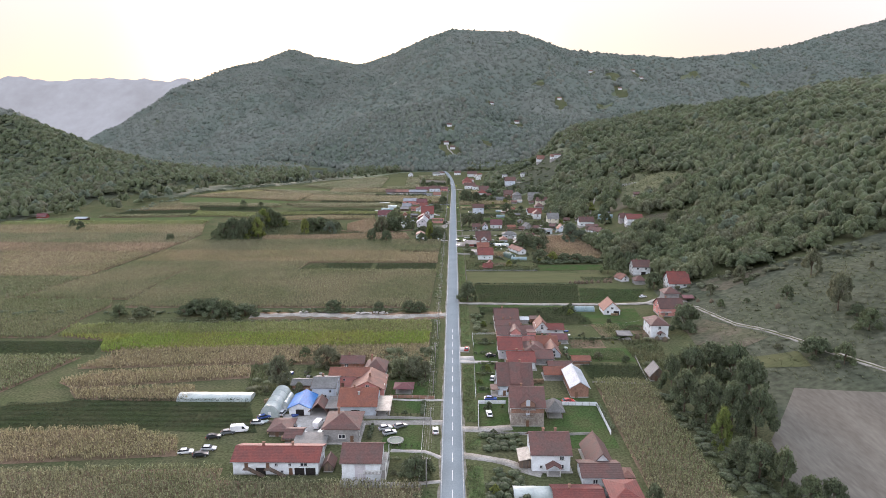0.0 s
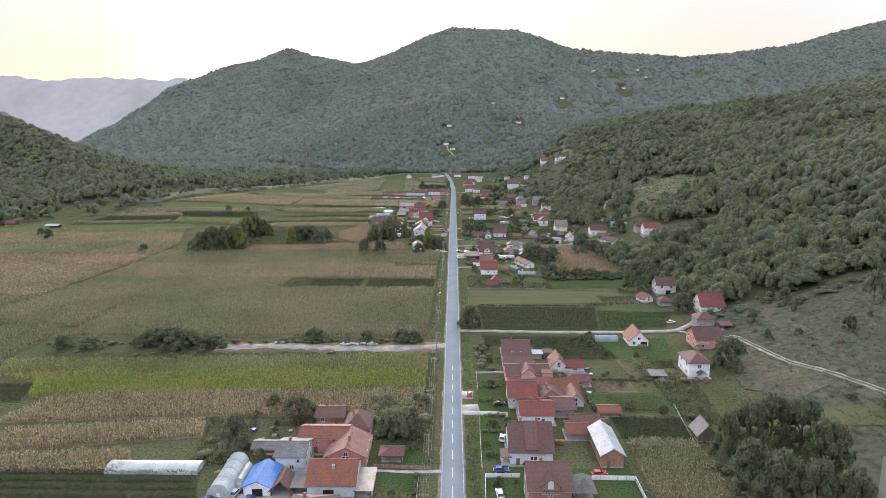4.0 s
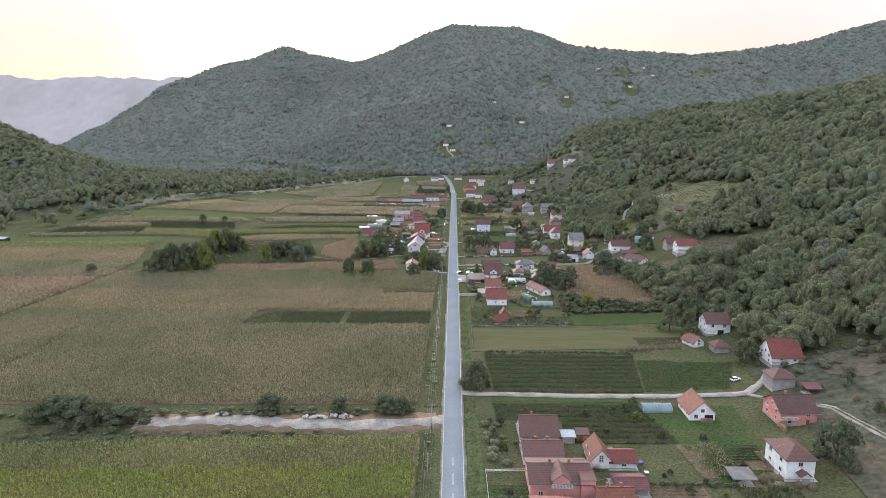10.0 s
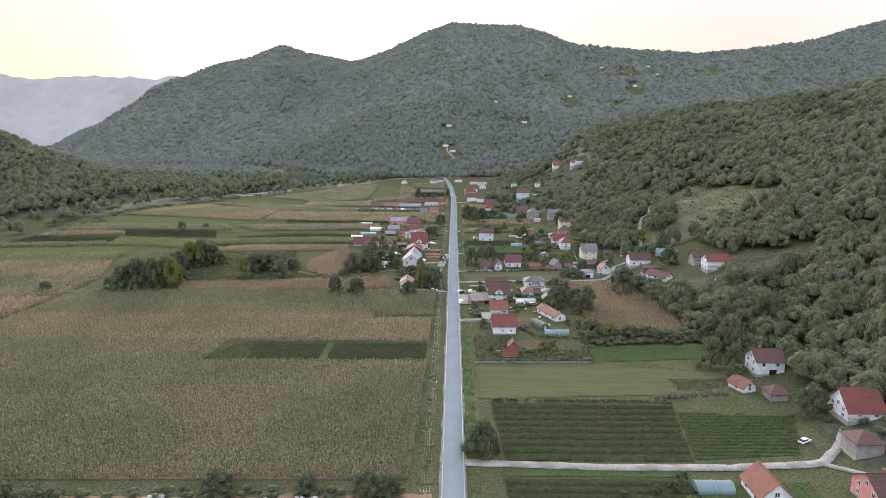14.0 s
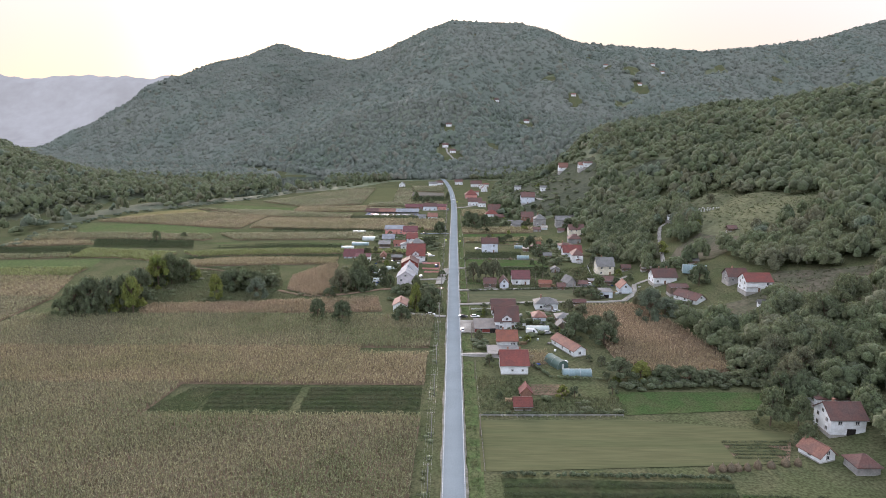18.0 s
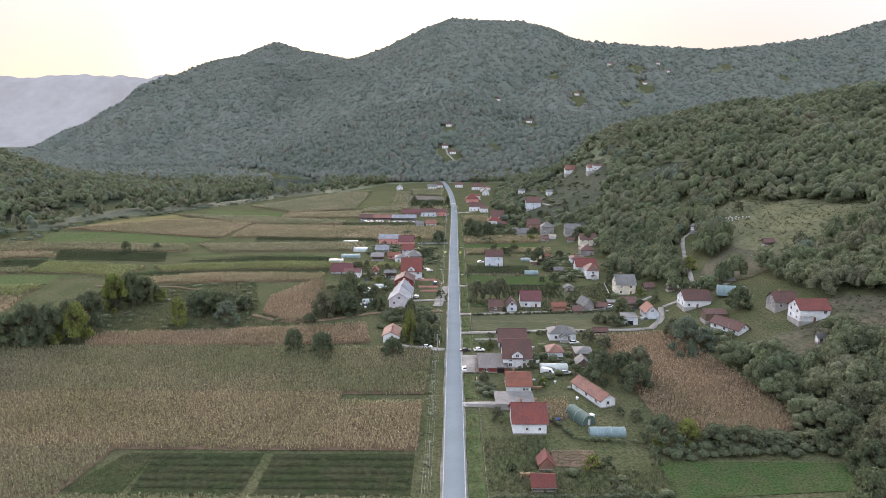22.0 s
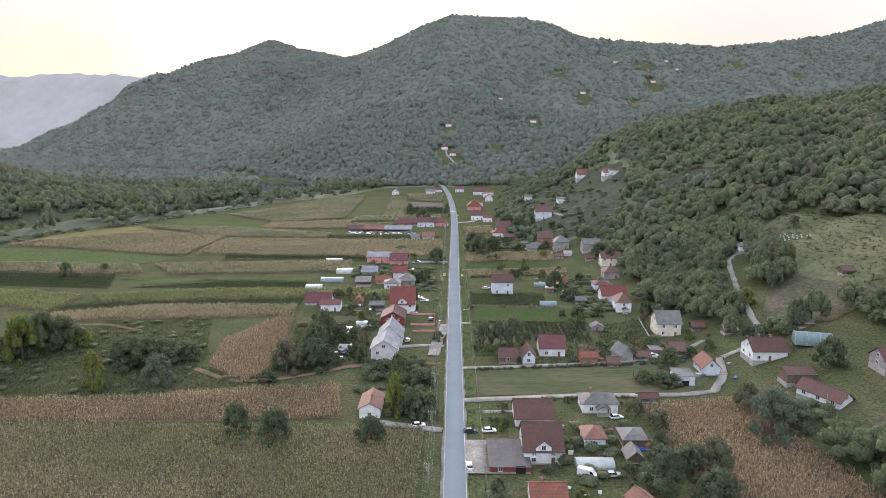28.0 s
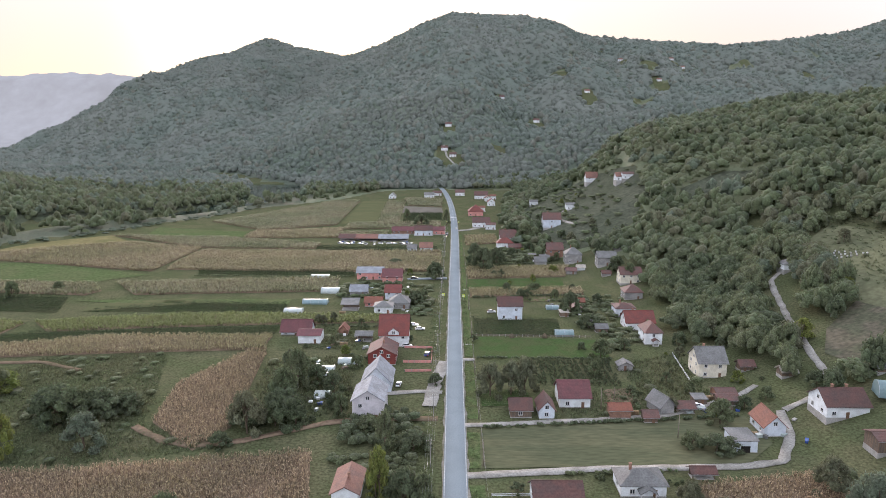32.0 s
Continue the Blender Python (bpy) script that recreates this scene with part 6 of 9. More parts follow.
house(40.3, 843.4, 11.9, 8.0, 3.9, 3.6, "h", ROOF_RED, WALL_WHITE, 0, 1, 0, "house with a red hipped roof")
house(47.7, 836.2, 10.0, 7.0, 2.1, 1.9, "x", ROOF_OLD, WALL_BRICK, 0, 1, 0, "low red brick shed", nowin=True)
house(79.5, 873.8, 13.9, 9.0, 7.2, 4.4, "x", ROOF_OLD, WALL_PALE, 0, 2, 1, "tall pale house on the grassy slope")
house(138.2, 1005.0, 11.1, 10.0, 5.0, 5.2, "x", ROOF_PINKTILE, WALL_WHITE, 0, 2, 0, "white house with a pink roof high on the slope")
house(146.9, 922.0, 12.1, 10.0, 3.9, 3.0, "x", ROOF_PINKTILE, WALL_WHITE, 0, 1, 0, "small white house high on the slope")
house(11.1, 1215.1, 11.9, 10.0, 4.5, 3.2, "x", ROOF_OLD, WALL_WHITE, 0, 1, 0, "white house at the end of the straight")
house(37.3, 1175.3, 16.4, 10.0, 5.0, 4.5, "x", ROOF_OLD, WALL_WHITE, 0, 1, 0, "white house with brown tiles by the bend")
house(45.8, 1104.8, 8.5, 9.0, 4.6, 3.9, "y", ROOF_RED, WALL_WHITE, 0, 1, 0, "small white house with a red gable")
house(44.1, 1150.1, 6.9, 9.0, 4.2, 2.8, "y", ROOF_RED, WALL_WHITE, 0, 1, 0, "white gabled house by the slope")
house(-75.4, 1181.1, 8.6, 12.0, 3.6, 3.6, "y", ROOF_GREY, WALL_WHITE, 0, 1, 0, "lone white gabled house by the far fields")
house(-28.6, 1187.3, 12.3, 10.0, 4.3, 2.4, "x", ROOF_GREY, WALL_WHITE, 0, 1, 0, "white house at the bend of the road")
house(-19.1, 1214.7, 11.2, 10.0, 3.7, 2.5, "x", ROOF_BROWN, WALL_WHITE, 0, 1, 0, "brown-roofed house at the bend of the road")
house(-25.4, 556.1, 9.6, 12.0, 6.7, 3.1, "y", ROOF_SLAB, WALL_LILAC, 0, 2, 0, "front house of a row, lilac wall and grey slab roof")
house(-25.2, 576.6, 9.8, 12.0, 4.1, 4.8, "y", ROOF_SLAB, WALL_PALE, 0, 2, 0, "middle house of a row, pale wall and grey slab roof")
house(-26.2, 602.4, 10.3, 12.0, 4.3, 2.7, "y", ROOF_OLD, WALL_REDWALL, 0, 2, 1, "red-walled row house with a brown roof")
house(-23.4, 622.3, 11.6, 12.0, 5.3, 6.6, "x", ROOF_RED, WALL_WHITE, 0, 2, 1, "large white house with a red roof and small dormer", dormer=True)
house(-32.7, 666.8, 8.7, 8.0, 3.4, 2.0, "h", ROOF_GREY, WALL_WHITE, 0, 1, 0, "small white house with a grey hipped roof")
house(-25.8, 676.5, 10.1, 10.0, 2.9, 3.5, "h", ROOF_GREY, WALL_GREY, 0, 1, 0, "grey house with a grey hipped roof")
house(-30.3, 692.5, 7.9, 9.0, 4.2, 2.8, "x", ROOF_RED, WALL_PALE, 0, 2, 0, "pale house with a red roof")
house(-38.8, 677.8, 8.5, 7.0, 2.3, 1.9, "x", ROOF_ORANGE, WALL_PINK, 0, 1, 0, "low house with an orange roof")
house(-47.7, 736.4, 15.3, 9.0, 4.4, 2.4, "x", ROOF_SLAB, WALL_PINK, 0, 2, 0, "long farm building with a grey roof")
house(-34.1, 730.2, 11.1, 10.0, 3.7, 3.5, "x", ROOF_MAROON, WALL_PINK, 0, 2, 1, "pink house with a maroon roof")
house(-49.0, 697.8, 9.0, 7.0, 2.8, 2.5, "x", ROOF_SLAB, WALL_GREY, 0, 1, 0, "grey outbuilding with a slab roof")
house(-49.5, 670.3, 8.3, 6.0, 2.9, 1.7, "m", ROOF_GREY, WALL_WOOD, 0, 1, 0, "open grey timber cart shed", roofed=True)
house(-58.6, 622.6, 9.1, 8.0, 3.7, 1.3, "x", ROOF_MAROON, WALL_WHITE, 0, 1, 0, "white stable with a maroon sheet roof")
house(-66.6, 633.2, 12.7, 8.0, 1.8, 4.0, "x", ROOF_MAROON, WALL_PALE, 0, 1, 0, "broad barn with a maroon sheet roof")
house(-46.5, 632.7, 3.7, 5.0, 2.3, 2.0, "y", ROOF_ORANGE, WALL_BRICK, 0, 1, 0, "little brick smokehouse with an orange gable", nowin=True)
house(-36.4, 624.2, 6.6, 5.0, 3.0, 0.9, "x", ROOF_GREY, WALL_WOOD, 0, 1, 0, "open lean-to wood store", roofed=True)
house(-25.2, 511.1, 6.4, 11.0, 3.5, 1.7, "y", ROOF_PINKTILE, WALL_WHITE, 0, 1, 1, "white gabled house with a salmon roof beside the maize")
house(-355.0, 604.0, 11.0, 7.0, 2.6, 0.9, "x", ROOF_METAL, WALL_WOOD, 0, 1, 0, "open field shed with a pale metal roof", roofed=True)
house(-403.5, 620.0, 9.0, 6.0, 2.6, 2.0, "x", ROOF_MAROON, WALL_REDWALL, 0, 1, 0, "dark red barn at the edge of the river wood", nowin=True)
house(-83.1, 870.5, 12.6, 8.0, 2.3, 2.5, "x", ROOF_OLD, WALL_GREY, 0, 1, 0, "long market shelter with a faded red roof", roofed=True)
house(-67.6, 870.7, 17.5, 8.0, 2.3, 2.5, "x", ROOF_PINKTILE, WALL_GREY, 0, 1, 0, "long market shelter with a pinkish roof", roofed=True)
house(-46.5, 871.0, 23.8, 8.0, 2.3, 2.5, "x", ROOF_SLAB, WALL_GREY, 0, 1, 0, "long market shelter with a grey roof", roofed=True)
house(-41.0, 906.4, 18.7, 8.0, 2.9, 2.8, "x", ROOF_MAROON, WALL_BRICK, 0, 1, 0, "low brick building with a maroon roof")
house(-23.4, 898.6, 14.7, 9.0, 4.8, 3.1, "x", ROOF_BROWN, WALL_PALE, 0, 1, 0, "pale building with brown roof")
house(-10.5, 904.4, 9.5, 9.0, 3.9, 2.2, "x", ROOF_MAROON, WALL_PINK, 0, 1, 0, "pink building with a maroon roof")
house(-18.5, 829.4, 9.1, 8.0, 2.9, 3.0, "x", ROOF_PINKTILE, WALL_WHITE, 0, 1, 0, "white house with a pinkish roof beside the maize")
house(-28.8, 828.7, 6.6, 7.0, 2.5, 1.9, "x", ROOF_GREY, WALL_PALE, 0, 1, 0, "pale cottage with a grey roof")
tunnel(-75.7, 662.9, 8.7, 5.0, 2.1, "x", FILM, 0, "polythene tunnel among the plots")
tunnel(-68.7, 679.4, 12.5, 5.0, 2.2, "x", FILM_BLUE, 0, "pale green polythene tunnel among the plots")
tunnel(-77.8, 736.3, 10.7, 4.0, 1.8, "x", FILM, 0, "low white polythene tunnel in a field")
tunnel(-65.1, 701.7, 9.7, 6.0, 2.7, "x", FILM, 0, "white polythene tunnel behind the farm")
tunnel(-38.8, 598.7, 8.1, 5.0, 1.8, "x", FILM, 0, "white polythene tunnel in a scrapyard plot")
tunnel(-46.3, 590.3, 6.6, 5.0, 1.8, "x", FILM, 0, "grey polythene tunnel in a scrapyard plot")
tunnel(-44.4, 584.0, 6.1, 4.0, 1.8, "x", FILM, 0, "low white tunnel in a scrapyard plot")
tunnel(-42.9, 567.9, 4.9, 5.0, 1.8, "x", FILM, 0, "white tunnel behind the row houses")
tunnel(50.2, 676.0, 6.1, 5.0, 1.8, "x", FILM_BLUE, 0, "pale blue polythene tunnel beside the plots")
tunnel(48.9, 634.0, 8.0, 5.0, 2.5, "x", FILM_BLUE, 0, "blue-green polythene tunnel beside the meadow")


# ---- trees and shrubs that stand alone ----
plant(-59.3, 207.3, 13.1, 5.3, "warm")
plant(-47.4, 230.3, 8.2, 6.1, "warm")
plant(-18.9, 219.0, 7.4, 3.8, "green")
plant(-13.9, 217.9, 8.9, 4.5, "warm")
plant(-9.2, 217.9, 7.1, 2.8, "warm")
plant(-51.4, 202.7, 5.2, 1.9, "warm")
plant(-9.2, 152.1, 6.3, 3.8, "dark")
plant(-6.3, 152.1, 5.6, 2.6, "green")
plant(-58.1, 304.0, 5.7, 4.2, "dark")
plant(-35.8, 304.4, 4.9, 3.0, "dark")
plant(-20.8, 304.9, 5.5, 3.5, "dark")
plant(-15.8, 303.9, 5.2, 3.0, "dark")
plant(-123.7, 297.8, 7.6, 5.9, "dark")
plant(-115.2, 295.2, 9.0, 6.3, "dark")
plant(-108.0, 295.0, 8.0, 5.8, "green")
plant(-99.5, 295.4, 6.0, 6.3, "dark")
plant(-109.8, 293.1, 5.5, 4.8, "bush")
plant(-128.4, 294.3, 5.5, 4.8, "bush")
plant(-148.1, 292.8, 5.5, 5.3, "green")
plant(-158.9, 292.2, 6.5, 4.3, "green")
plant(-182.1, 501.0, 15.0, 7.5, "green")
plant(-175.3, 503.1, 18.5, 6.5, "dark")
plant(-166.3, 503.2, 18.5, 6.5, "dark")
plant(-161.3, 509.4, 18.5, 6.5, "green")
plant(-160.5, 522.5, 18.5, 6.5, "dark")
plant(-165.1, 553.1, 18.5, 6.5, "light")
plant(-160.5, 560.0, 18.5, 6.5, "green")
plant(-156.7, 567.1, 13.9, 7.5, "green")
plant(-155.0, 503.4, 18.5, 6.5, "light")
plant(-122.8, 527.1, 14.0, 4.3, "light")
plant(-119.6, 546.3, 11.1, 5.8, "dark")
plant(-110.8, 549.4, 9.9, 6.5, "dark")
plant(-104.1, 559.6, 6.1, 5.3, "green")
plant(-63.0, 494.8, 10.2, 3.6, "dark")
plant(-50.8, 491.7, 9.8, 4.6, "dark")
plant(-18.3, 508.9, 13.0, 2.6, "light")
plant(-11.6, 506.6, 9.7, 4.0, "dark")
plant(-6.7, 506.4, 8.8, 3.4, "green")
plant(-50.8, 547.9, 11.5, 7.1, "dark")
plant(-62.4, 549.7, 7.3, 5.8, "dark")
plant(-121.7, 550.4, 11.1, 6.9, "dark")
plant(-114.0, 547.6, 12.1, 6.9, "green")
plant(-109.2, 553.2, 9.0, 6.5, "dark")
plant(-100.7, 554.9, 6.8, 3.8, "dark")
plant(-102.7, 531.8, 11.0, 5.9, "willow")
plant(-159.6, 565.2, 10.6, 7.5, "green")
plant(-170.9, 565.1, 14.1, 7.5, "green")
plant(-154.4, 571.6, 7.2, 7.0, "light")
plant(-171.2, 558.8, 9.2, 7.5, "dark")
plant(-65.1, 533.2, 4.8, 3.0, "dark")
plant(-59.9, 541.5, 13.7, 6.1, "warm")
plant(-52.9, 546.2, 9.2, 4.6, "green")
plant(-46.9, 547.2, 8.4, 4.2, "dark")
plant(-55.9, 581.6, 11.4, 4.8, "dark")
plant(-34.0, 552.5, 7.9, 3.0, "green")
plant(-17.2, 507.7, 14.3, 3.3, "light")
plant(-23.1, 491.9, 7.8, 3.9, "dark")
plant(-11.1, 508.6, 8.4, 4.9, "green")
plant(-18.3, 531.7, 12.4, 3.5, "green")
plant(-10.5, 532.5, 6.2, 4.9, "dark")
plant(-24.4, 543.3, 5.0, 4.5, "green")
plant(8.5, 322.8, 10.8, 4.7, "dark")
plant(11.2, 325.0, 6.8, 3.0, "green")
plant(13.1, 569.3, 11.9, 5.2, "warm")
plant(20.1, 570.1, 12.3, 4.9, "warm")
plant(25.1, 572.6, 13.0, 5.3, "warm")
plant(93.7, 512.3, 10.5, 5.0, "warm")
plant(102.5, 501.8, 9.0, 7.5, "willow")
plant(111.9, 458.3, 6.3, 3.8, "dark")
plant(112.8, 346.7, 10.2, 4.7, "dark")
plant(67.8, 535.3, 5.2, 3.6, "green")
plant(73.9, 533.3, 5.2, 4.3, "dark")
plant(78.2, 533.8, 4.2, 3.1, "dark")
plant(127.6, 527.2, 11.8, 4.9, "dark")
plant(16.4, 511.7, 3.8, 2.5, "bush")
plant(15.4, 497.9, 4.5, 1.3, "light")
plant(51.5, 586.5, 6.3, 2.9, "green")
plant(82.2, 550.6, 8.2, 4.7, "green")
plant(69.0, 475.7, 10.3, 5.5, "warm")
plant(63.1, 475.3, 8.3, 4.7, "dark")
plant(62.1, 500.5, 6.2, 4.0, "warm")
plant(57.5, 508, 6.5, 3.4, "warm")
plant(93.0, 495.1, 16.0, 7.5, "willow")
plant(52.9, 467.8, 11.7, 5.5, "dark")
plant(63.6, 460.2, 10.1, 5.3, "dark")
plant(60.1, 421.6, 8.8, 5.4, "dark")
plant(68.3, 424.1, 6.7, 4.6, "light")
plant(75.9, 421.6, 6.2, 5.0, "dark")
plant(84.3, 421.7, 5.7, 5.0, "dark")
plant(92.6, 421.8, 4.4, 5.0, "dark")
plant(103.1, 421.8, 4.4, 4.6, "green")
plant(109.9, 406.1, 10.3, 5.4, "dark")
plant(105.0, 386.3, 10.4, 4.6, "green")
plant(100.9, 374.4, 7.2, 3.7, "green")
plant(120.0, 432.8, 11.3, 7.3, "warm")
plant(131.5, 418.5, 16.0, 6.1, "dark")
plant(145.5, 454.1, 12.1, 7.0, "green")
plant(153.1, 245.9, 16.0, 5.7, "warm")
plant(167.3, 291.8, 13.3, 4.7, "warm")
plant(147.5, 320.7, 8.9, 3.4, "warm")
plant(103.2, 272.4, 12.8, 5.9, "dark")
plant(129.6, 217.6, 8.3, 5.1, "dark")
plant(151.6, 224.3, 8.8, 4.8, "green")
plant(154.5, 236.3, 5.5, 3.0, "dark")
plant(83.7, 212.5, 15.4, 5.5, "dark")
plant(92.6, 217.9, 14.7, 6.0, "dark")
plant(98.3, 212.6, 16.0, 5.8, "dark")
plant(98.0, 199.0, 16.0, 5.5, "dark")
plant(73.9, 190.0, 15.0, 4.6, "dark")
plant(77.9, 182.7, 16.0, 5.1, "dark")
plant(84.1, 179.2, 16.0, 5.0, "dark")
plant(89.9, 175.7, 16.0, 4.9, "dark")
plant(76.5, 168.1, 12.7, 3.2, "light")
plant(79.4, 151.6, 10.9, 4.6, "dark")
plant(82.5, 146.1, 12.1, 3.6, "green")
plant(75.3, 206.8, 14.1, 3.8, "dark")
plant(76.7, 156.6, 9.6, 3.8, "dark")
plant(86.2, 140.3, 8.1, 3.7, "green")
plant(92.3, 141.3, 6.7, 3.2, "dark")
plant(134.1, 208.3, 8.0, 3.8, "green")
plant(48.6, 139.0, 6.6, 2.1, "dark")
plant(137.7, 461.8, 10.3, 6.2, "dark")
plant(144.5, 444.5, 14.9, 6.9, "dark")
plant(160.7, 458.6, 13.4, 7.3, "green")
plant(122.4, 418.2, 11.7, 6.2, "warm")
plant(111.5, 420.8, 9.9, 4.9, "dark")
plant(113.3, 408.8, 14.8, 5.7, "warm")
plant(97.1, 387.5, 12.6, 5.2, "green")
plant(130.4, 313.3, 6.4, 2.8, "warm")
plant(148.7, 275.9, 6.4, 2.5, "dark")
plant(-323.7, 547.2, 9.0, 3.5, "dark")
plant(-341.5, 565.4, 7.2, 3.1, "dark")
plant(-224.1, 498.5, 5.9, 3.6, "dark")
plant(-209.6, 696.3, 4.9, 3.4, "green")
plant(-224.2, 680.9, 9.2, 4.3, "green")
plant(-57.3, 238.2, 4.9, 2.7, "green")
plant(102.5, 728.3, 11.1, 5.1, "green")
plant(99.9, 748.7, 9.7, 4.6, "dark")
plant(96.2, 604.2, 6.8, 2.6, "green")
plant(58.6, 606.8, 8.1, 4.4, "green")
plant(62.5, 645.8, 6.6, 5.1, "dark")
plant(57.6, 667.2, 11.2, 4.3, "dark")
plant(46.7, 861.9, 16.0, 7.5, "dark")
plant(55.7, 844.5, 16.0, 7.5, "green")
plant(30.2, 782.2, 11.4, 5.2, "dark")
plant(15.3, 782.0, 14.4, 5.2, "dark")
plant(20.1, 765.9, 14.6, 6.4, "dark")
plant(-9.5, 735.0, 10.9, 5.3, "dark")
plant(-36.8, 781.3, 3.8, 5.2, "dark")
plant(-28.1, 953.0, 10.5, 6.3, "dark")
plant(-4.7, 952.0, 15.7, 3.6, "green")
plant(-42.4, 969.4, 13.5, 4.3, "green")
plant(-14.1, 685.4, 7.5, 2.9, "green")
plant(-18.1, 680.6, 7.4, 4.0, "dark")
plant(-18.6, 624.5, 12.3, 2.4, "dark")
plant(-5.5, 577.8, 4.6, 2.4, "dark")
plant(-52.5, 573.7, 15.1, 5.0, "green")
plant(-52.8, 557.1, 15.0, 6.0, "green")
plant(-39.2, 568.5, 9.0, 3.4, "dark")
plant(-46.8, 578.2, 7.3, 4.3, "dark")

# ---- what sets single houses apart ----
top, w, d, eave, rise = HOUSES["white and lilac two-storey house with mossy brown tiles"]
part("render_panel", block(-1.6, 1.2, -d / 2 - 0.03, -d / 2 + 0.02, 0.36, eave - 0.1), WALL_LILAC, top, "lilac rendered panel")
part("plinth_band", block(-w / 2 - 0.06, w / 2 + 0.06, -d / 2 - 0.06, d / 2 + 0.06, -0.3, 0.5), WALL_LILAC, top, "lilac plinth")
for z in (0.0, 2.8):
    part("side_balcony", block(w / 2 + 0.02, w / 2 + 1.5, -d / 2 + 0.4, d / 2 - 0.4, z + 0.12, z + 0.28), CONCRETE, top)
    bm = bmesh.new()
    add_box(bm, w / 2 + 1.42, w / 2 + 1.5, -d / 2 + 0.4, d / 2 - 0.4, z + 1.1, z + 1.2)
    for k in range(20):
        add_box(bm, w / 2 + 1.43, w / 2 + 1.49, -d / 2 + 0.4 + k * 0.47, -d / 2 + 0.55 + k * 0.47, z + 0.28, z + 1.1)
    part("side_rail", bm, TRIM, top, "white balustrade")
for k in range(3):
    part("balcony_post", block(w / 2 + 1.3, w / 2 + 1.5, -d / 2 + 0.4 + k * (d - 1.0) / 2, -d / 2 + 0.6 + k * (d - 1.0) / 2, -0.1, eave - 0.2), TRIM, top)

top, w, d, eave, rise = HOUSES["stone-faced house with a gabled dormer and brown tiles"]
part("brick_storey", block(-w / 2 - 0.02, w / 2 + 0.02, -d / 2 - 0.03, -d / 2 + 0.02, 4.4, eave - 0.05), WALL_BRICK, top, "bare brick upper storey")
part("lower_balcony", block(-1.6, 1.6, -d / 2 - 1.1, -d / 2 - 0.03, 3.2, 3.35), CONCRETE, top)
bm = bmesh.new()
add_box(bm, -1.6, 1.6, -d / 2 - 1.1, -d / 2 - 1.02, 4.15, 4.25)
for k in range(12):
    add_box(bm, -1.6 + k * 0.28, -1.48 + k * 0.28, -d / 2 - 1.09, -d / 2 - 1.03, 3.35, 4.15)
part("lower_rail", bm, WALL_WOOD, top, "dark wooden balustrade")

top, w, d, eave, rise = HOUSES["broad pale blue house with a long red-brown roof"]
bm = roof_mesh("x", 3.4, d, eave, rise, 0.1, 0.22)
bmesh.ops.translate(bm, verts=bm.verts, vec=(0.2, -0.05, 0.28))
part("raised_roof", bm, ROOF_OLD, top)
part("side_terrace", block(-w / 2 - 2.4, -w / 2 - 0.02, -d / 2 - 0.5, -d / 2 + 4.0, -0.3, 0.25), CONCRETE, top)
for k in range(3):
    part("terrace_post", block(-w / 2 - 2.3, -w / 2 - 2.12, -d / 2 - 0.4 + k * 2.0, -d / 2 - 0.22 + k * 2.0, 0.25, 2.5), TRIM, top)
part("terrace_roof", block(-w / 2 - 2.6, -w / 2 + 0.3, -d / 2 - 0.7, -d / 2 + 4.3, 2.5, 2.66), ROOF_OLD, top)

top, w, d, eave, rise = HOUSES["large pink house with a white balcony in its gable"]
part("stair_tower", block(w / 2 - 2.6, w / 2 + 0.9, -d / 2 - 0.5, d / 2 - 3, -0.3, eave + 1.2), WALL_PINK, top)
part("tower_roof", block(w / 2 - 2.8, w / 2 + 1.1, -d / 2 - 0.8, d / 2 - 2.7, eave + 1.2, eave + 1.4), ROOF_OLD, top)

top, w, d, eave, rise = HOUSES["white two-storey house with brown tiles and a tiled porch"]
bm = block(-w / 2 - 3.0, -w / 2 - 0.02, -3.5, 2.5, -0.2, 2.2)
part("side_shed", bm, WALL_WOOD, top)
part("side_shed_roof", prism(bmesh.new(), [(-w / 2 - 3.3, 2.15), (-w / 2 - 0.02, 2.9), (-w / 2 - 0.02, 3.02), (-w / 2 - 3.3, 2.27)], -3.9, 2.9), ROOF_BEIGE, top, "rusty sheet roof")
top, w, d, eave, rise = HOUSES["white house with a broad orange-red tiled roof"]
part("tall_chimney", add_box(add_box(bmesh.new(), -0.2, 0.4, -2.6, -2.0, eave, eave + 3.0), -0.28, 0.48, -2.68, -1.92, eave + 3.0, eave + 3.15), CONCRETE, top)

# ---- small outbuildings and garden trees further up the valley ----
house(64.7, 594.9, 5, 4.0, 2.1, 1.3, "y", ROOF_GREY, WALL_GREY, 0, 1, 0, "small grey block garden shed with a grey sheet roof", nowin=True)
house(106.5, 588.8, 5, 4.0, 2.1, 1.3, "x", ROOF_OLD, WALL_WOOD, 0, 1, 0, "small weathered timber garden shed with brown tiles", nowin=True)
house(115.0, 576.6, 5, 4.0, 2.1, 1.3, "x", ROOF_BEIGE, WALL_WOOD, 0, 1, 0, "small weathered timber garden shed with a pale sheet roof", nowin=True)
house(61.1, 552.4, 4, 4.0, 2.1, 1.3, "x", ROOF_OLD, WALL_WOOD, 0, 1, 0, "small weathered timber garden shed with brown tiles", nowin=True)
house(91.2, 570.0, 6, 7.0, 2.1, 1.3, "x", ROOF_OLD, WALL_BRICK, 0, 1, 0, "small bare brick garden shed with brown tiles", nowin=True)
house(81.2, 565.6, 4, 4.0, 2.1, 0.3, "m", ROOF_GREY, WALL_WOOD, 0, 1, 0, "small weathered timber garden shed with a grey sheet roof", nowin=True)
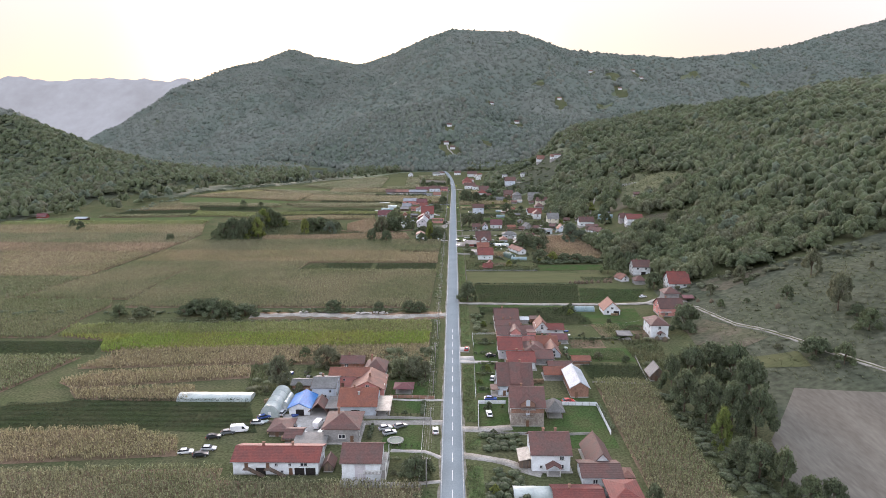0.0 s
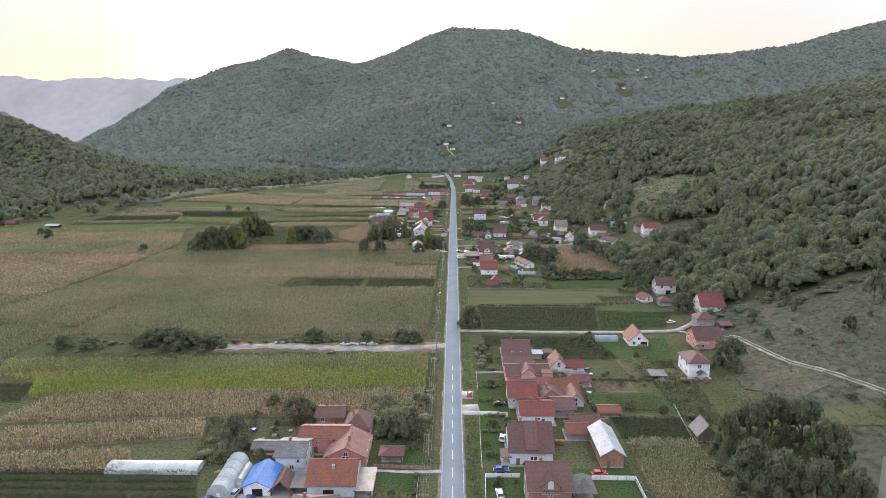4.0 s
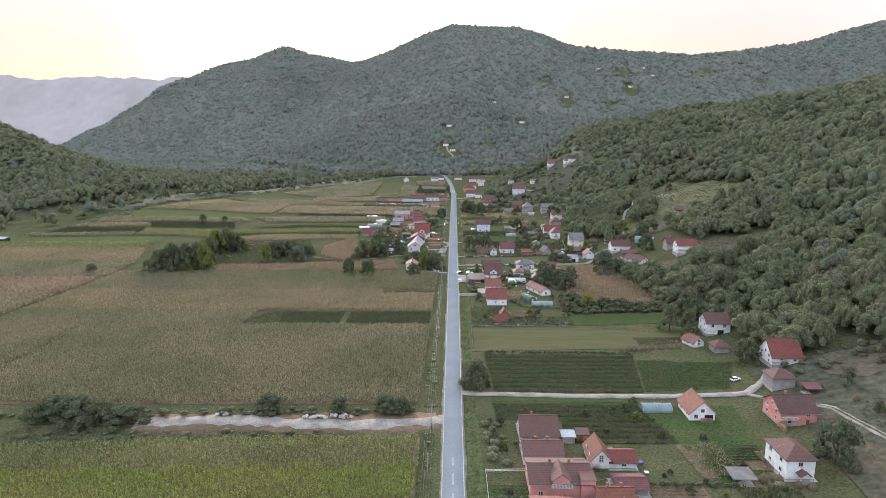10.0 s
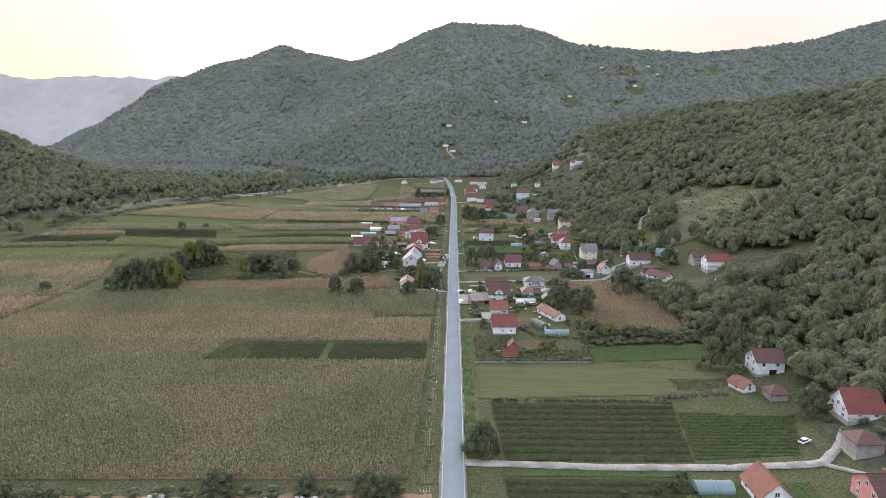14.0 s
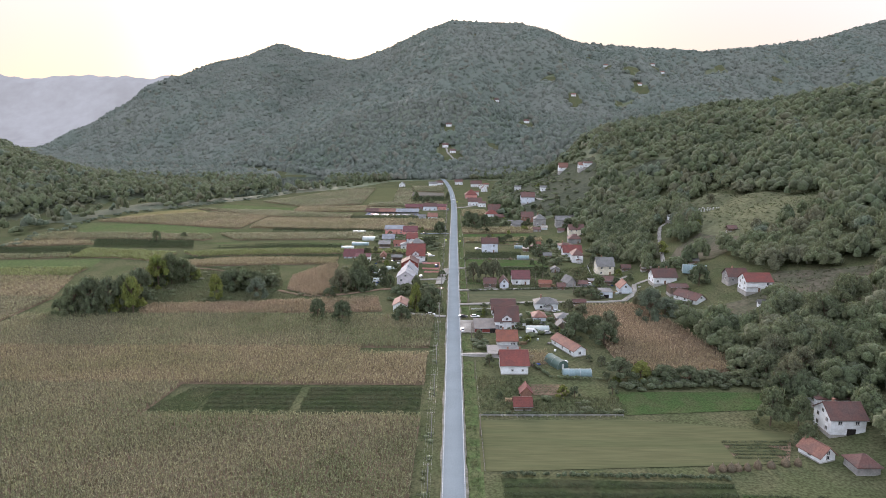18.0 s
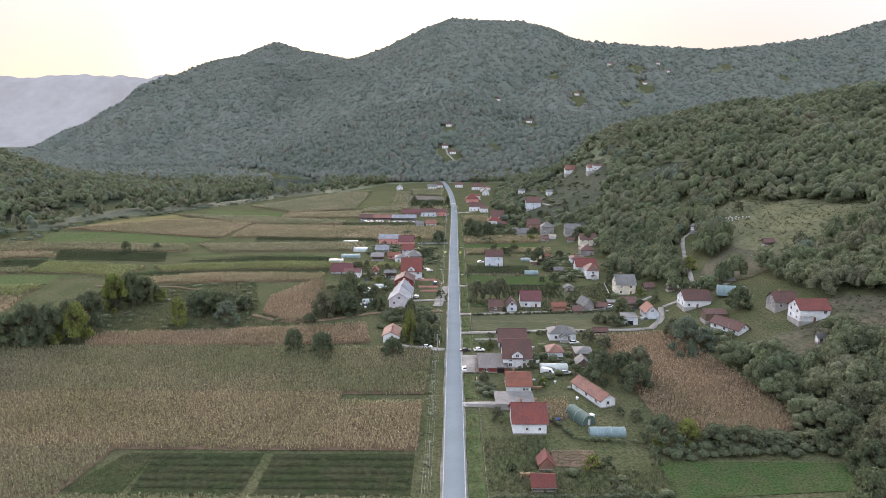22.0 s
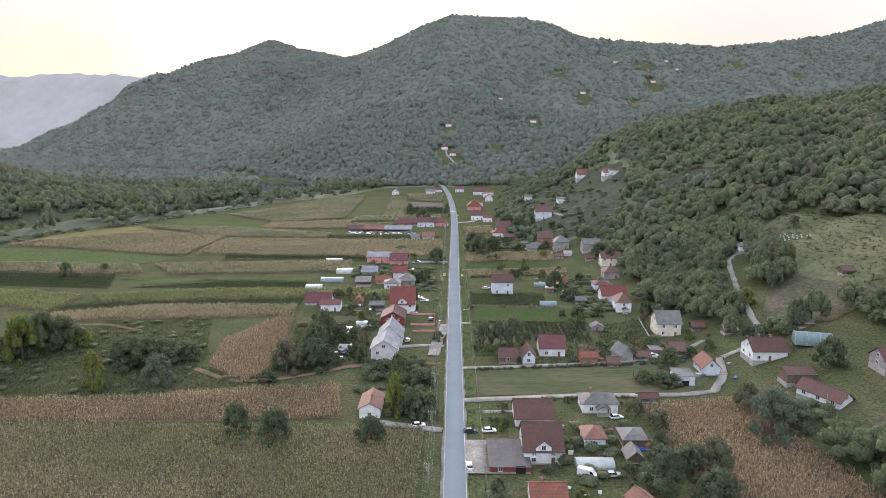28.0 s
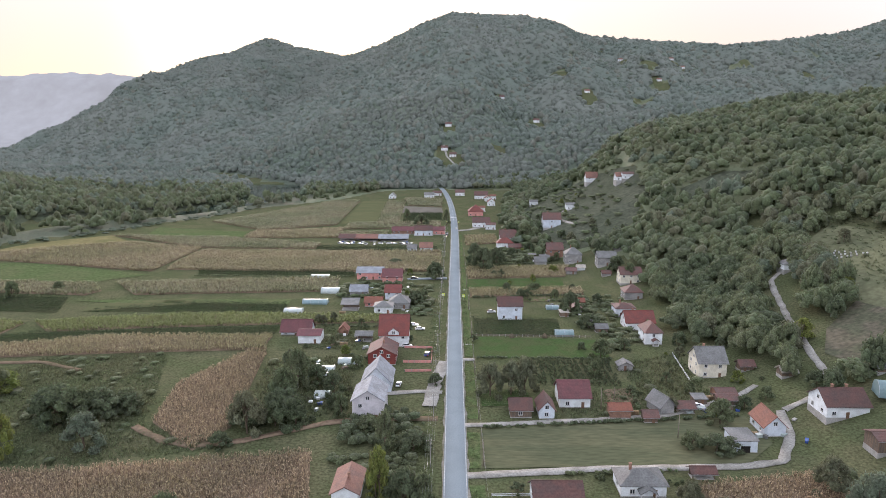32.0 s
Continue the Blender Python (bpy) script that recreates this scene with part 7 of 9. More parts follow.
house(66.3, 640.2, 5, 4.0, 2.1, 1.3, "x", ROOF_GREY, WALL_WOOD, 0, 1, 0, "small weathered timber garden shed with a grey sheet roof", nowin=True)
house(63.8, 647.6, 4, 4.0, 2.1, 0.3, "m", ROOF_GREY, WALL_WOOD, 0, 1, 0, "small weathered timber garden shed with a grey sheet roof", nowin=True)
house(74.3, 757.0, 6, 7.0, 2.1, 1.3, "x", ROOF_OLD, WALL_GREY, 0, 1, 0, "small grey block garden shed with brown tiles", nowin=True)
house(81.8, 764.1, 5, 4.0, 2.1, 1.3, "x", ROOF_BEIGE, WALL_WHITE, 0, 1, 0, "small whitewashed garden shed with a pale sheet roof", nowin=True)
house(63.7, 798.3, 6, 7.0, 2.1, 1.3, "x", ROOF_GREY, WALL_GREY, 0, 1, 0, "small grey block garden shed with a grey sheet roof", nowin=True)
house(56.2, 805.2, 5, 4.0, 2.1, 0.3, "m", ROOF_GREY, WALL_WOOD, 0, 1, 0, "small weathered timber garden shed with a grey sheet roof", nowin=True)
house(93.3, 745.2, 5, 4.0, 2.1, 1.3, "x", ROOF_OLD, WALL_GREY, 0, 1, 0, "small grey block garden shed with brown tiles", nowin=True)
house(47.8, 851.0, 6, 7.0, 2.1, 1.3, "x", ROOF_ORANGE, WALL_WHITE, 0, 1, 0, "small whitewashed garden shed with orange tiles", nowin=True)
house(34.9, 931.0, 8, 7.0, 4.5, 1.3, "x", ROOF_OLD, WALL_WHITE, 0, 1, 0, "distant whitewashed house with brown tiles", nowin=False)
house(61.3, 672.4, 5, 4.0, 2.1, 1.3, "y", ROOF_OLD, WALL_WOOD, 0, 1, 0, "small weathered timber garden shed with brown tiles", nowin=True)
house(65.5, 683.9, 4, 4.0, 2.1, 1.3, "x", ROOF_ORANGE, WALL_WOOD, 0, 1, 0, "small weathered timber garden shed with orange tiles", nowin=True)
house(54.0, 663.6, 4, 4.0, 2.1, 0.3, "m", ROOF_BEIGE, WALL_WOOD, 0, 1, 0, "small weathered timber garden shed with a pale sheet roof", nowin=True)
house(111.0, 781.2, 8, 7.0, 4.5, 1.3, "x", ROOF_OLD, WALL_GREY, 0, 1, 0, "distant grey block house with brown tiles", nowin=False)
house(85.0, 1028.2, 8, 7.0, 4.5, 1.3, "x", ROOF_GREY, WALL_WHITE, 0, 1, 0, "distant whitewashed house with a grey sheet roof", nowin=False)
house(103.0, 920.2, 8, 7.0, 4.5, 1.3, "x", ROOF_GREY, WALL_WHITE, 0, 1, 0, "distant whitewashed house with a grey sheet roof", nowin=False)
house(149.8, 917.3, 9, 7.0, 4.5, 1.3, "x", ROOF_OLD, WALL_WHITE, 0, 1, 0, "distant whitewashed house with brown tiles", nowin=False)
house(51.6, 1170.3, 8, 7.0, 4.5, 1.3, "x", ROOF_ORANGE, WALL_WHITE, 0, 1, 0, "distant whitewashed house with orange tiles", nowin=False)
house(32.0, 1054.7, 8, 7.0, 4.5, 1.3, "x", ROOF_ORANGE, WALL_WHITE, 0, 1, 0, "distant whitewashed house with orange tiles", nowin=False)
house(136.8, 561.7, 5, 4.0, 2.1, 1.3, "x", ROOF_GREY, WALL_WOOD, 0, 1, 0, "small weathered timber garden shed with a grey sheet roof", nowin=True)
house(171.7, 594.9, 5, 4.0, 2.1, 1.3, "x", ROOF_OLD, WALL_WOOD, 0, 1, 0, "small weathered timber garden shed with brown tiles", nowin=True)
plant(45.4, 575.3, 5, 2.2, "bush")
plant(81.0, 572.9, 5, 2.2, "green")
plant(70.5, 559.3, 5, 2.5, "warm")
plant(82.7, 557.0, 4, 2, "light")
plant(94.1, 561.0, 5, 2.4, "dark")
plant(102.6, 564.6, 5, 2.4, "green")
plant(117.9, 563.9, 6, 3, "dark")
plant(110.7, 618.6, 7, 3, "warm")
plant(108.5, 648.8, 7, 3.4, "warm")
plant(94.8, 622.7, 6, 3, "dark")
plant(123.8, 677.1, 8, 4, "warm")
plant(108.3, 684.6, 7, 3.5, "green")
plant(87.5, 642.2, 5, 2.5, "green")
plant(52.9, 616.0, 4, 2, "dark")
plant(41.9, 805.1, 7, 3.5, "dark")
plant(56.6, 824.9, 7, 3.5, "dark")
plant(71.0, 792.4, 6, 3, "green")
plant(98.4, 781.3, 8, 4, "dark")
plant(85.6, 820.0, 8, 4, "warm")
plant(69.9, 828.7, 8, 4, "dark")
plant(100.7, 749.0, 6, 3, "dark")
plant(46.9, 709.9, 5, 2.5, "green")
plant(30.3, 709.7, 5, 2.5, "dark")
plant(74.6, 684.4, 6, 3, "dark")
plant(24.8, 794.3, 6, 3, "warm")
plant(9.4, 623.5, 4, 2, "bush")
plant(162.6, 626.1, 8, 4, "light")
plant(190.3, 675.5, 7, 3.5, "warm")
plant(70.4, 616.2, 5, 2.5, "dark")
plant(26.0, 747.7, 4, 2.2, "bush")
plant(130.7, 597.0, 9, 4.5, "light")
plant(101.3, 599.5, 5, 2.4, "bush")
plant(-188.9, 499.9, 8.5, 4.2, "green")
plant(-182.6, 502.6, 9.5, 4.6, "dark")
plant(-175.7, 504.5, 10, 3.8, "willow")
plant(-168.0, 502.8, 9, 4.2, "green")
plant(-162.4, 504.6, 8.5, 4.6, "light")
plant(-186.0, 517.4, 9.5, 3.8, "green")
plant(-180.9, 523.4, 10, 4.2, "dark")
plant(-168.6, 521.6, 9, 4.6, "willow")
plant(-190.8, 511.6, 8.5, 3.8, "green")
plant(-171.4, 557.0, 9.5, 4.2, "light")
plant(-164.7, 559.6, 10, 4.6, "green")
plant(-168.3, 535.1, 9, 3.8, "dark")

# ---- poles, fences, cars ----
POLE_GREY = material("old_concrete_pole", (0.24, 0.23, 0.215), 0.95, 0.15, 3)


def pole(x, y, tall, arms, label):
    top = new("utility_pole")
    z = at_height(x, y)
    top.matrix_basis = pose(x, y, z)
    tagged(top, label, "pole", "overhead line")
    bm = bmesh.new()
    bmesh.ops.create_cone(bm, cap_ends=True, segments=8, radius1=0.16, radius2=0.1, depth=tall + 0.6, matrix=Matrix.Translation((0, 0, tall / 2 - 0.3)))
    part("shaft", bm, POLE_GREY if arms else TIMBER, top, smooth_faces=True)
    for k in range(arms):
        arm = part("crossarm", block(-1.05, 1.05, -0.05, 0.05, tall - 0.5 - 0.7 * k, tall - 0.4 - 0.7 * k), TIMBER, top)
        for px in (-1.0, -0.35, 0.35, 1.0):
            bm = bmesh.new()
            bmesh.ops.create_cone(bm, cap_ends=True, segments=6, radius1=0.06, radius2=0.035, depth=0.22, matrix=Matrix.Translation((px, 0, tall - 0.27 - 0.7 * k)))
            part("insulator", bm, TRIM, arm)
    return top


def wire(points, sag, label, thick=0.011):
    """One cable hung from point to point."""
    curve = bpy.data.curves.new("overhead_wire", "CURVE")
    curve.dimensions, curve.bevel_depth, curve.bevel_resolution = "3D", thick, 0
    line = []
    for a, b in zip(points, points[1:]):
        for k in range(6):
            s = k / 6
            p = Vector(a).lerp(Vector(b), s)
            line.append(p - Vector((0, 0, 4 * sag * s * (1 - s))))
    line.append(Vector(points[-1]))
    sp = curve.splines.new("POLY")
    sp.points.add(len(line) - 1)
    for p, c in zip(sp.points, line):
        p.co = (*c, 1)
    me = bpy.data.meshes.new_from_object(bpy.data.objects.new("overhead_wire", curve))
    me.materials.clear()
    me.materials.append(STEEL)
    return tagged(new("overhead_wire", me), label, "cable", "overhead line")


pole_y = [147.6 + 28.9 * k for k in range(27)]
for y in pole_y:
    pole(-6.2 + 0.002 * (y - 150), y, 8.2, 1, "slender grey concrete pole with crossarms beside the road")
for off in (-1.0, -0.35, 0.35, 1.0):
    wire([(-6.2 + off + 0.002 * (y - 150), y, 7.95) for y in pole_y], 0.5, "thin cable along the roadside poles")
right_y = [380, 423, 466, 524, 552, 588, 630, 672, 715, 760, 805]
for y in right_y:
    pole(8.6, y, 7.2, 0, "weathered timber pole beside a garden")
wire([(8.6, y, 7.0) for y in right_y], 0.6, "thin cable along the garden poles")
for x, y in ((110.1, 493), (113, 503), (89.2, 271), (66, 541), (48, 560), (96, 590), (52, 560), (152, 470)):
    pole(x, y, 7.5, 0, "weathered timber pole among the houses")
wire([(89.2, 271, 7.3), (60, 262, 7.2), (20, 250, 6.5)], 0.9, "thin cable between houses")

GALV = STEEL
SIGN = material("fluorescent_sign", (0.62, 0.75, 0.08), 0.5, 0.05, 3)


def road_sign(x, y):
    top = new("road_sign")
    top.matrix_basis = pose(x, y, at_height(x, y))
    tagged(top, "fluorescent yellow-green crossing sign on a steel post", "road sign", "crossing signs")
    bm = bmesh.new()
    bmesh.ops.create_cone(bm, cap_ends=True, segments=8, radius1=0.04, radius2=0.04, depth=3.2, matrix=Matrix.Translation((0, 0, 1.5)))
    part("post", bm, STEEL, top)
    part("panel", block(-0.7, 0.7, -0.07, -0.04, 1.9, 3.3), SIGN, top)
    part("symbol", block(-0.42, 0.42, -0.085, -0.07, 2.2, 3.0), PAINT, top)


for x, y in ((-4.2, 690.5), (6.3, 689), (-4.0, 960), (6.6, 958)):
    road_sign(x, y)


def lamp_post(x, y):
    top = new("street_lamp")
    top.matrix_basis = pose(x, y, at_height(x, y))
    tagged(top, "curved steel street lamp beside the road", "street lamp")
    bm = bmesh.new()
    bmesh.ops.create_cone(bm, cap_ends=True, segments=8, radius1=0.09, radius2=0.05, depth=7.5, matrix=Matrix.Translation((0, 0, 3.6)))
    part("post", bm, STEEL, top)
    part("arm", block(-2.2, 0.05, -0.05, 0.05, 7.25, 7.36), STEEL, top)
    part("lamp_head", block(-2.9, -2.1, -0.16, 0.16, 7.2, 7.36), TRIM, top)


lamp_post(9.0, 683)
lamp_post(8.4, 600)

POST = mesh_of("post", block(-0.07, 0.07, -0.07, 0.07, -0.3, 1.25), CONCRETE)


def fence(line, tall, mat, label, solid=False, gap=2.4, thick=0.12):
    """Posts along a line with a wall or rails between them."""
    top = new("fence")
    tagged(top, label, "fence", "garden fences")
    top.matrix_basis = pose(line[0][0], line[0][1], at_height(*line[0]))
    inv = top.matrix_basis.inverted()
    for (ax, ay), (bx, by) in zip(line, line[1:]):
        ln = math.hypot(bx - ax, by - ay)
        n = max(1, round(ln / gap))
        turn = math.degrees(math.atan2(by - ay, bx - ax))
        for k in range(n + 1):
            s = k / n
            x, y = ax + (bx - ax) * s, ay + (by - ay) * s
            shared("post", POST, top, inv @ pose(x, y, at_height(x, y), 0, 0, turn) @ Matrix.Diagonal((1, 1, tall / 1.2, 1)))
            if k == n:
                break
            m = inv @ pose(x, y, at_height(x, y), 0, 0, turn)
            if solid:
                part("panel", block(0.07, ln / n - 0.07, -thick / 2, thick / 2, -0.3, tall), mat, top).matrix_basis = m
            else:
                for z in (0.35, 0.75):
                    part("rail", block(0.07, ln / n - 0.07, -0.03, 0.03, tall * z, tall * z + 0.16), mat, top).matrix_basis = m
    return top


fence([(8.2, 178.4), (9.0, 197.3), (18, 197.4)], 1.2, WALL_WHITE, "low white rendered garden wall", True)
fence([(36.3, 196.5), (47.6, 196.3), (47.4, 176)], 1.3, WALL_WHITE, "low white rendered garden wall", True)
fence([(9, 176.6), (30, 175.3), (42, 176.3)], 0.8, CONCRETE, "low grey concrete garden wall", True)
fence([(8.3, 200.5), (8.6, 220), (9.1, 234)], 1.0, WALL_WHITE, "white railings along the gardens")
fence([(9.2, 252), (9.2, 268)], 1.2, WALL_WHITE, "white railings along the gardens")
fence([(9.1, 268), (20, 268.5)], 1.0, WALL_WHITE, "white railings between gardens")
fence([(73, 242), (70, 214), (50.5, 215.5)], 0.6, CONCRETE, "low concrete edging of a plot", True, 4)
fence([(-5.5, 200.9), (-20.5, 201.6)], 1.1, WALL_BRICK, "low brick garden wall", True)
fence([(-6, 185.4), (-27, 186)], 0.9, CONCRETE, "low concrete garden wall", True)
fence([(-7.5, 147.2), (-28, 147)], 0.9, CONCRETE, "low concrete garden wall", True)
fence([(-8.4, 186), (-8.4, 200)], 1.1, STEEL, "wire fence along the road")
fence([(-8.2, 150), (-8.4, 183)], 1.1, STEEL, "wire fence along the road")
fence([(-18.4, 599), (-7.5, 599), (-7.7, 615), (-19, 615)], 1.0, WALL_PINK, "low pinkish garden wall", True)
fence([(-7.2, 590.5), (-17, 589.8)], 0.9, WALL_PINK, "low pinkish garden wall", True)
fence([(88, 611), (84.3, 579)], 1.2, WALL_WHITE, "white railings climbing the drive")
fence([(9, 524.5), (9, 546)], 1.0, TIMBER, "weathered timber field fence")
fence([(9, 360.5), (9, 391)], 0.9, TIMBER, "weathered timber field fence")
fence([(9, 392.5), (54, 393)], 1.0, STEEL, "wire fence behind the mown meadow")
fence([(8.6, 556), (8.6, 600)], 1.0, TIMBER, "weathered timber field fence")
fence([(8.6, 631.5), (60, 631)], 1.0, TIMBER, "weathered timber field fence")
fence([(10, 510), (20, 510.5)], 1.0, WALL_WHITE, "white railings round a garden")
fence([(4.8, 446), (15, 445.2)], 1.1, CONCRETE, "low block wall along a driveway", True)

TYRE = material("tyre_rubber", (0.025, 0.025, 0.026), 0.9, 0.1, 5)
CAR_GLASS = material("car_glass", (0.02, 0.024, 0.03), 0.05, 0.05, 1, spec=0.6)
LENS = material("lamp_lens", (0.7, 0.7, 0.68), 0.15, 0.05, 3)
REDLENS = material("red_lamp_lens", (0.4, 0.03, 0.03), 0.2, 0.05, 3)
CAR_PAINT = {name: material(name + "_car_paint", c, 0.25, 0.04, 3, spec=0.6) for name, c in {"white": (0.75, 0.76, 0.77), "silver": (0.42, 0.44, 0.46), "blue": (0.04, 0.08, 0.25), "black": (0.025, 0.027, 0.03), "red": (0.4, 0.05, 0.04), "grey": (0.16, 0.17, 0.18), "green": (0.07, 0.1, 0.06)}.items()}
WHEEL = bmesh.new()
bmesh.ops.create_cone(WHEEL, cap_ends=True, segments=12, radius1=0.31, radius2=0.31, depth=0.2, matrix=Matrix.Rotation(math.pi / 2, 4, "X"))
WHEEL = mesh_of("tyre", WHEEL, TYRE)
RIM = bmesh.new()
bmesh.ops.create_cone(RIM, cap_ends=True, segments=10, radius1=0.2, radius2=0.2, depth=0.215, matrix=Matrix.Rotation(math.pi / 2, 4, "X"))
RIM = mesh_of("rim", RIM, STEEL)


def car(x, y, turn, colour, label, kind="car"):
    """A parked vehicle, its nose towards local +x."""
    top = new("van" if kind == "van" else "car")
    top.matrix_basis = pose(x, y, at_height(x, y) + 0.1, 0, 0, turn)
    tagged(top, label, "van" if kind == "van" else "car", "parked vehicles")
    paint = CAR_PAINT[colour]
    if kind == "van":
        body = [(-2.6, 0.35), (2.4, 0.35), (2.55, 0.9), (1.9, 1.15), (1.25, 2.1), (0.9, 2.25), (-2.5, 2.25), (-2.62, 1.4)]
        glass = [(1.82, 1.2), (1.28, 2.0), (0.75, 2.02), (0.75, 1.25)]
        half, roof_x, wheel_x = 0.92, None, (-1.7, 1.7)
    else:
        body = [(-2.1, 0.35), (2.05, 0.33), (2.12, 0.6), (1.95, 0.78), (1.0, 0.92), (-1.85, 0.95), (-2.1, 0.8)]
        glass = [(1.0, 0.9), (0.3, 1.36), (-1.3, 1.38), (-1.95, 0.93)]
        half, wheel_x = 0.85, (-1.3, 1.3)
    bm = prism(bmesh.new(), body, -half, half)
    bmesh.ops.bevel(bm, geom=bm.edges[:], offset=0.05, segments=1, affect="EDGES")
    shell = part("body", bm, paint, top)
    bm = prism(bmesh.new(), glass, -half + (0.13 if kind == "car" else -0.005), half - (0.13 if kind == "car" else -0.005))
    part("cabin", bm, CAR_GLASS, top, "dark glazed cabin")
    if kind == "car":
        part("roof", add_box(bmesh.new(), -1.32, 0.3, -0.66, 0.66, 1.345, 1.43, 0.03), paint, top)
    for wx in wheel_x:
        for s in (-1, 1):
            t = shared("wheel", WHEEL, top, pose(wx, s * (half - 0.06), 0.31))
            shared("rim", RIM, t, Matrix())
    nose = body[2][0] - (0.02 if kind == "car" else 0.06)
    for s in (-1, 1):
        part("headlight", block(nose - 0.1, nose + 0.03, s * 0.6 - 0.17, s * 0.6 + 0.17, 0.58, 0.74), LENS, top)
        part("tail_light", block(body[0][0] - 0.03, body[0][0] + 0.1, s * 0.65 - 0.1, s * 0.65 + 0.1, 0.62, 0.85), REDLENS, top)
        part("number_plate" if s > 0 else "bumper", block(nose - 0.06, nose + 0.035, -0.26, 0.26, 0.38, 0.48) if s > 0 else block(nose - 0.08, nose + 0.05, -0.75, 0.75, 0.34, 0.36), TRIM if s > 0 else TYRE, top)
    return top


car(-59.3, 181.5, 5, "silver", "silver saloon parked on farmyard grass")
car(-58.5, 185.5, 30, "blue", "dark blue saloon beside a polythene tunnel")
car(-63.2, 176.6, 10, "white", "white van parked on farmyard grass", "van")
car(-66.2, 175.2, 20, "grey", "grey saloon parked in tall grass")
car(-69.5, 172.4, 15, "black", "dark saloon parked in tall grass")
car(-74.0, 163.5, 10, "white", "white saloon parked in rough grass by the maize")
car(-69.3, 162.0, 15, "black", "dark saloon parked in rough grass by the maize")
car(-68.3, 165.4, 5, "silver", "silver estate car parked in rough grass by the maize")
car(-85.8, 852.2, -13, "silver", "silver car parked before the market shelters")
car(-80.1, 849.7, -7, "white", "white van parked before the market shelters")
car(-76.2, 850.8, 43, "silver", "silver car parked before the market shelters")
car(-70.0, 851.4, -17, "white", "white car parked before the market shelters")
car(-65.4, 849.9, 79, "white", "white van parked before the market shelters")
car(-59.0, 848.9, 93, "white", "white van parked before the market shelters")
car(-54.9, 853.4, -19, "white", "white van parked before the market shelters")
car(-48.4, 853.3, 22, "white", "white van parked before the market shelters")
car(-44.0, 853.3, 32, "white", "white van parked before the market shelters")
car(-37.4, 852.0, 78, "silver", "silver car parked before the market shelters")
car(-34.0, 850.6, 17, "silver", "silver car parked before the market shelters")
car(-40.3, 180.5, 80, "white", "white van in the gravel farmyard", "van")
car(-38.5, 175.0, 80, "white", "white hatchback in the gravel farmyard")
car(-47.3, 178.5, 10, "silver", "silver car beside a barn")
car(-44.8, 175.6, -20, "white", "white car beside a barn")
car(-53.4, 188.5, 80, "silver", "silver car beside the blue-roofed garage")
car(-19.8, 178.6, 25, "silver", "silver saloon on the farmyard lawn")
car(-18.2, 175.6, 25, "silver", "pale grey saloon on the farmyard lawn")
car(-15.3, 180.0, 30, "grey", "dark estate car on the farmyard lawn")
car(-4.6, 177.0, 92, "white", "white hatchback parked on the verge")
car(12.1, 188.8, 95, "white", "white hatchback on a garden lawn")
car(13.2, 200.0, 0, "blue", "dark blue car behind a garden wall")
car(15.0, 217.8, 80, "white", "white car beside a house")
car(6.3, 248.6, 85, "red", "red car in a paved lay-by")
car(15.7, 241.0, 15, "black", "black off-road car on a garden lawn")
car(38.8, 198.6, 10, "red", "red car behind a white wall")
car(-9.8, 500.6, 8, "white", "white off-road car beside the maize")
car(5.8, 497.0, 5, "black", "black car in a forecourt")
car(11.3, 497.5, 8, "white", "white car in a forecourt")
car(4.9, 477.4, 95, "white", "white hatchback before the workshop")
car(51.3, 507.0, 10, "white", "white car beside a cottage")
car(35.4, 473.6, -25, "white", "white van among garden sheds", "van")
car(42.0, 473.6, 5, "silver", "silver car among garden sheds")
car(50.4, 473.0, 10, "green", "rusty green car among shrubs")
car(-16.9, 644.3, 5, "white", "white car before the red-roofed house")
car(-13.8, 638.8, 5, "white", "white car before the red-roofed house")
car(-18.0, 616.5, 10, "white", "white car in a walled yard")
car(-9.5, 607.0, 80, "blue", "blue car under a pergola")
car(-18.2, 577.0, 85, "white", "white car before the row houses")
car(19.5, 667.0, 10, "white", "white car beside the two-storey house")
car(85.5, 560.8, 10, "black", "black car on the lane")
car(79.5, 562.0, 10, "white", "white car beside timber sheds")
car(102, 331, 30, "white", "white car at the end of the lane")
car(-22, 735.5, 5, "black", "dark car on the farm road")
car(3.0 + 1.3, 930, 92, "white", "white car beside the road")
car(-3.5, 905, 88, "white", "white car before the low building")
car(-3.9, 895, 88, "grey", "grey car before the low building")


# ---- yards, gardens and fields: smaller things ----
HAY = material("weathered_hay", (0.125, 0.1, 0.07), 0.95, 0.25, 3, (0.1, 0.085, 0.062), 0.5, 0.6, 5)


def haystack(x, y, tall, r, seed):
    """A pointed stack round a pole."""
    rng = random.Random(seed)
    top = new("haystack")
    top.matrix_basis = pose(x, y, at_height(x, y))
    tagged(top, "small pointed brown haystack round a wooden pole", "haystack", "haystacks")
    bm = bmesh.new()
    rings = []
    for z, q in ((0, 0.9), (0.25, 1.0), (0.55, 0.85), (0.8, 0.5), (0.97, 0.12)):
        rings.append([bm.verts.new((q * r * math.cos(k * 0.524) * rng.uniform(0.92, 1.08), q * r * math.sin(k * 0.524) * rng.uniform(0.92, 1.08), z * tall)) for k in range(12)])
    for a, b in zip(rings, rings[1:]):
        for k in range(12):
            bm.faces.new((a[k], a[(k + 1) % 12], b[(k + 1) % 12], b[k]))
    bm.faces.new(rings[-1])
    part("hay", bm, HAY, top, smooth_faces=True)
    part("pole", block(-0.04, 0.04, -0.04, 0.04, 0, tall + 0.5), TIMBER, top)


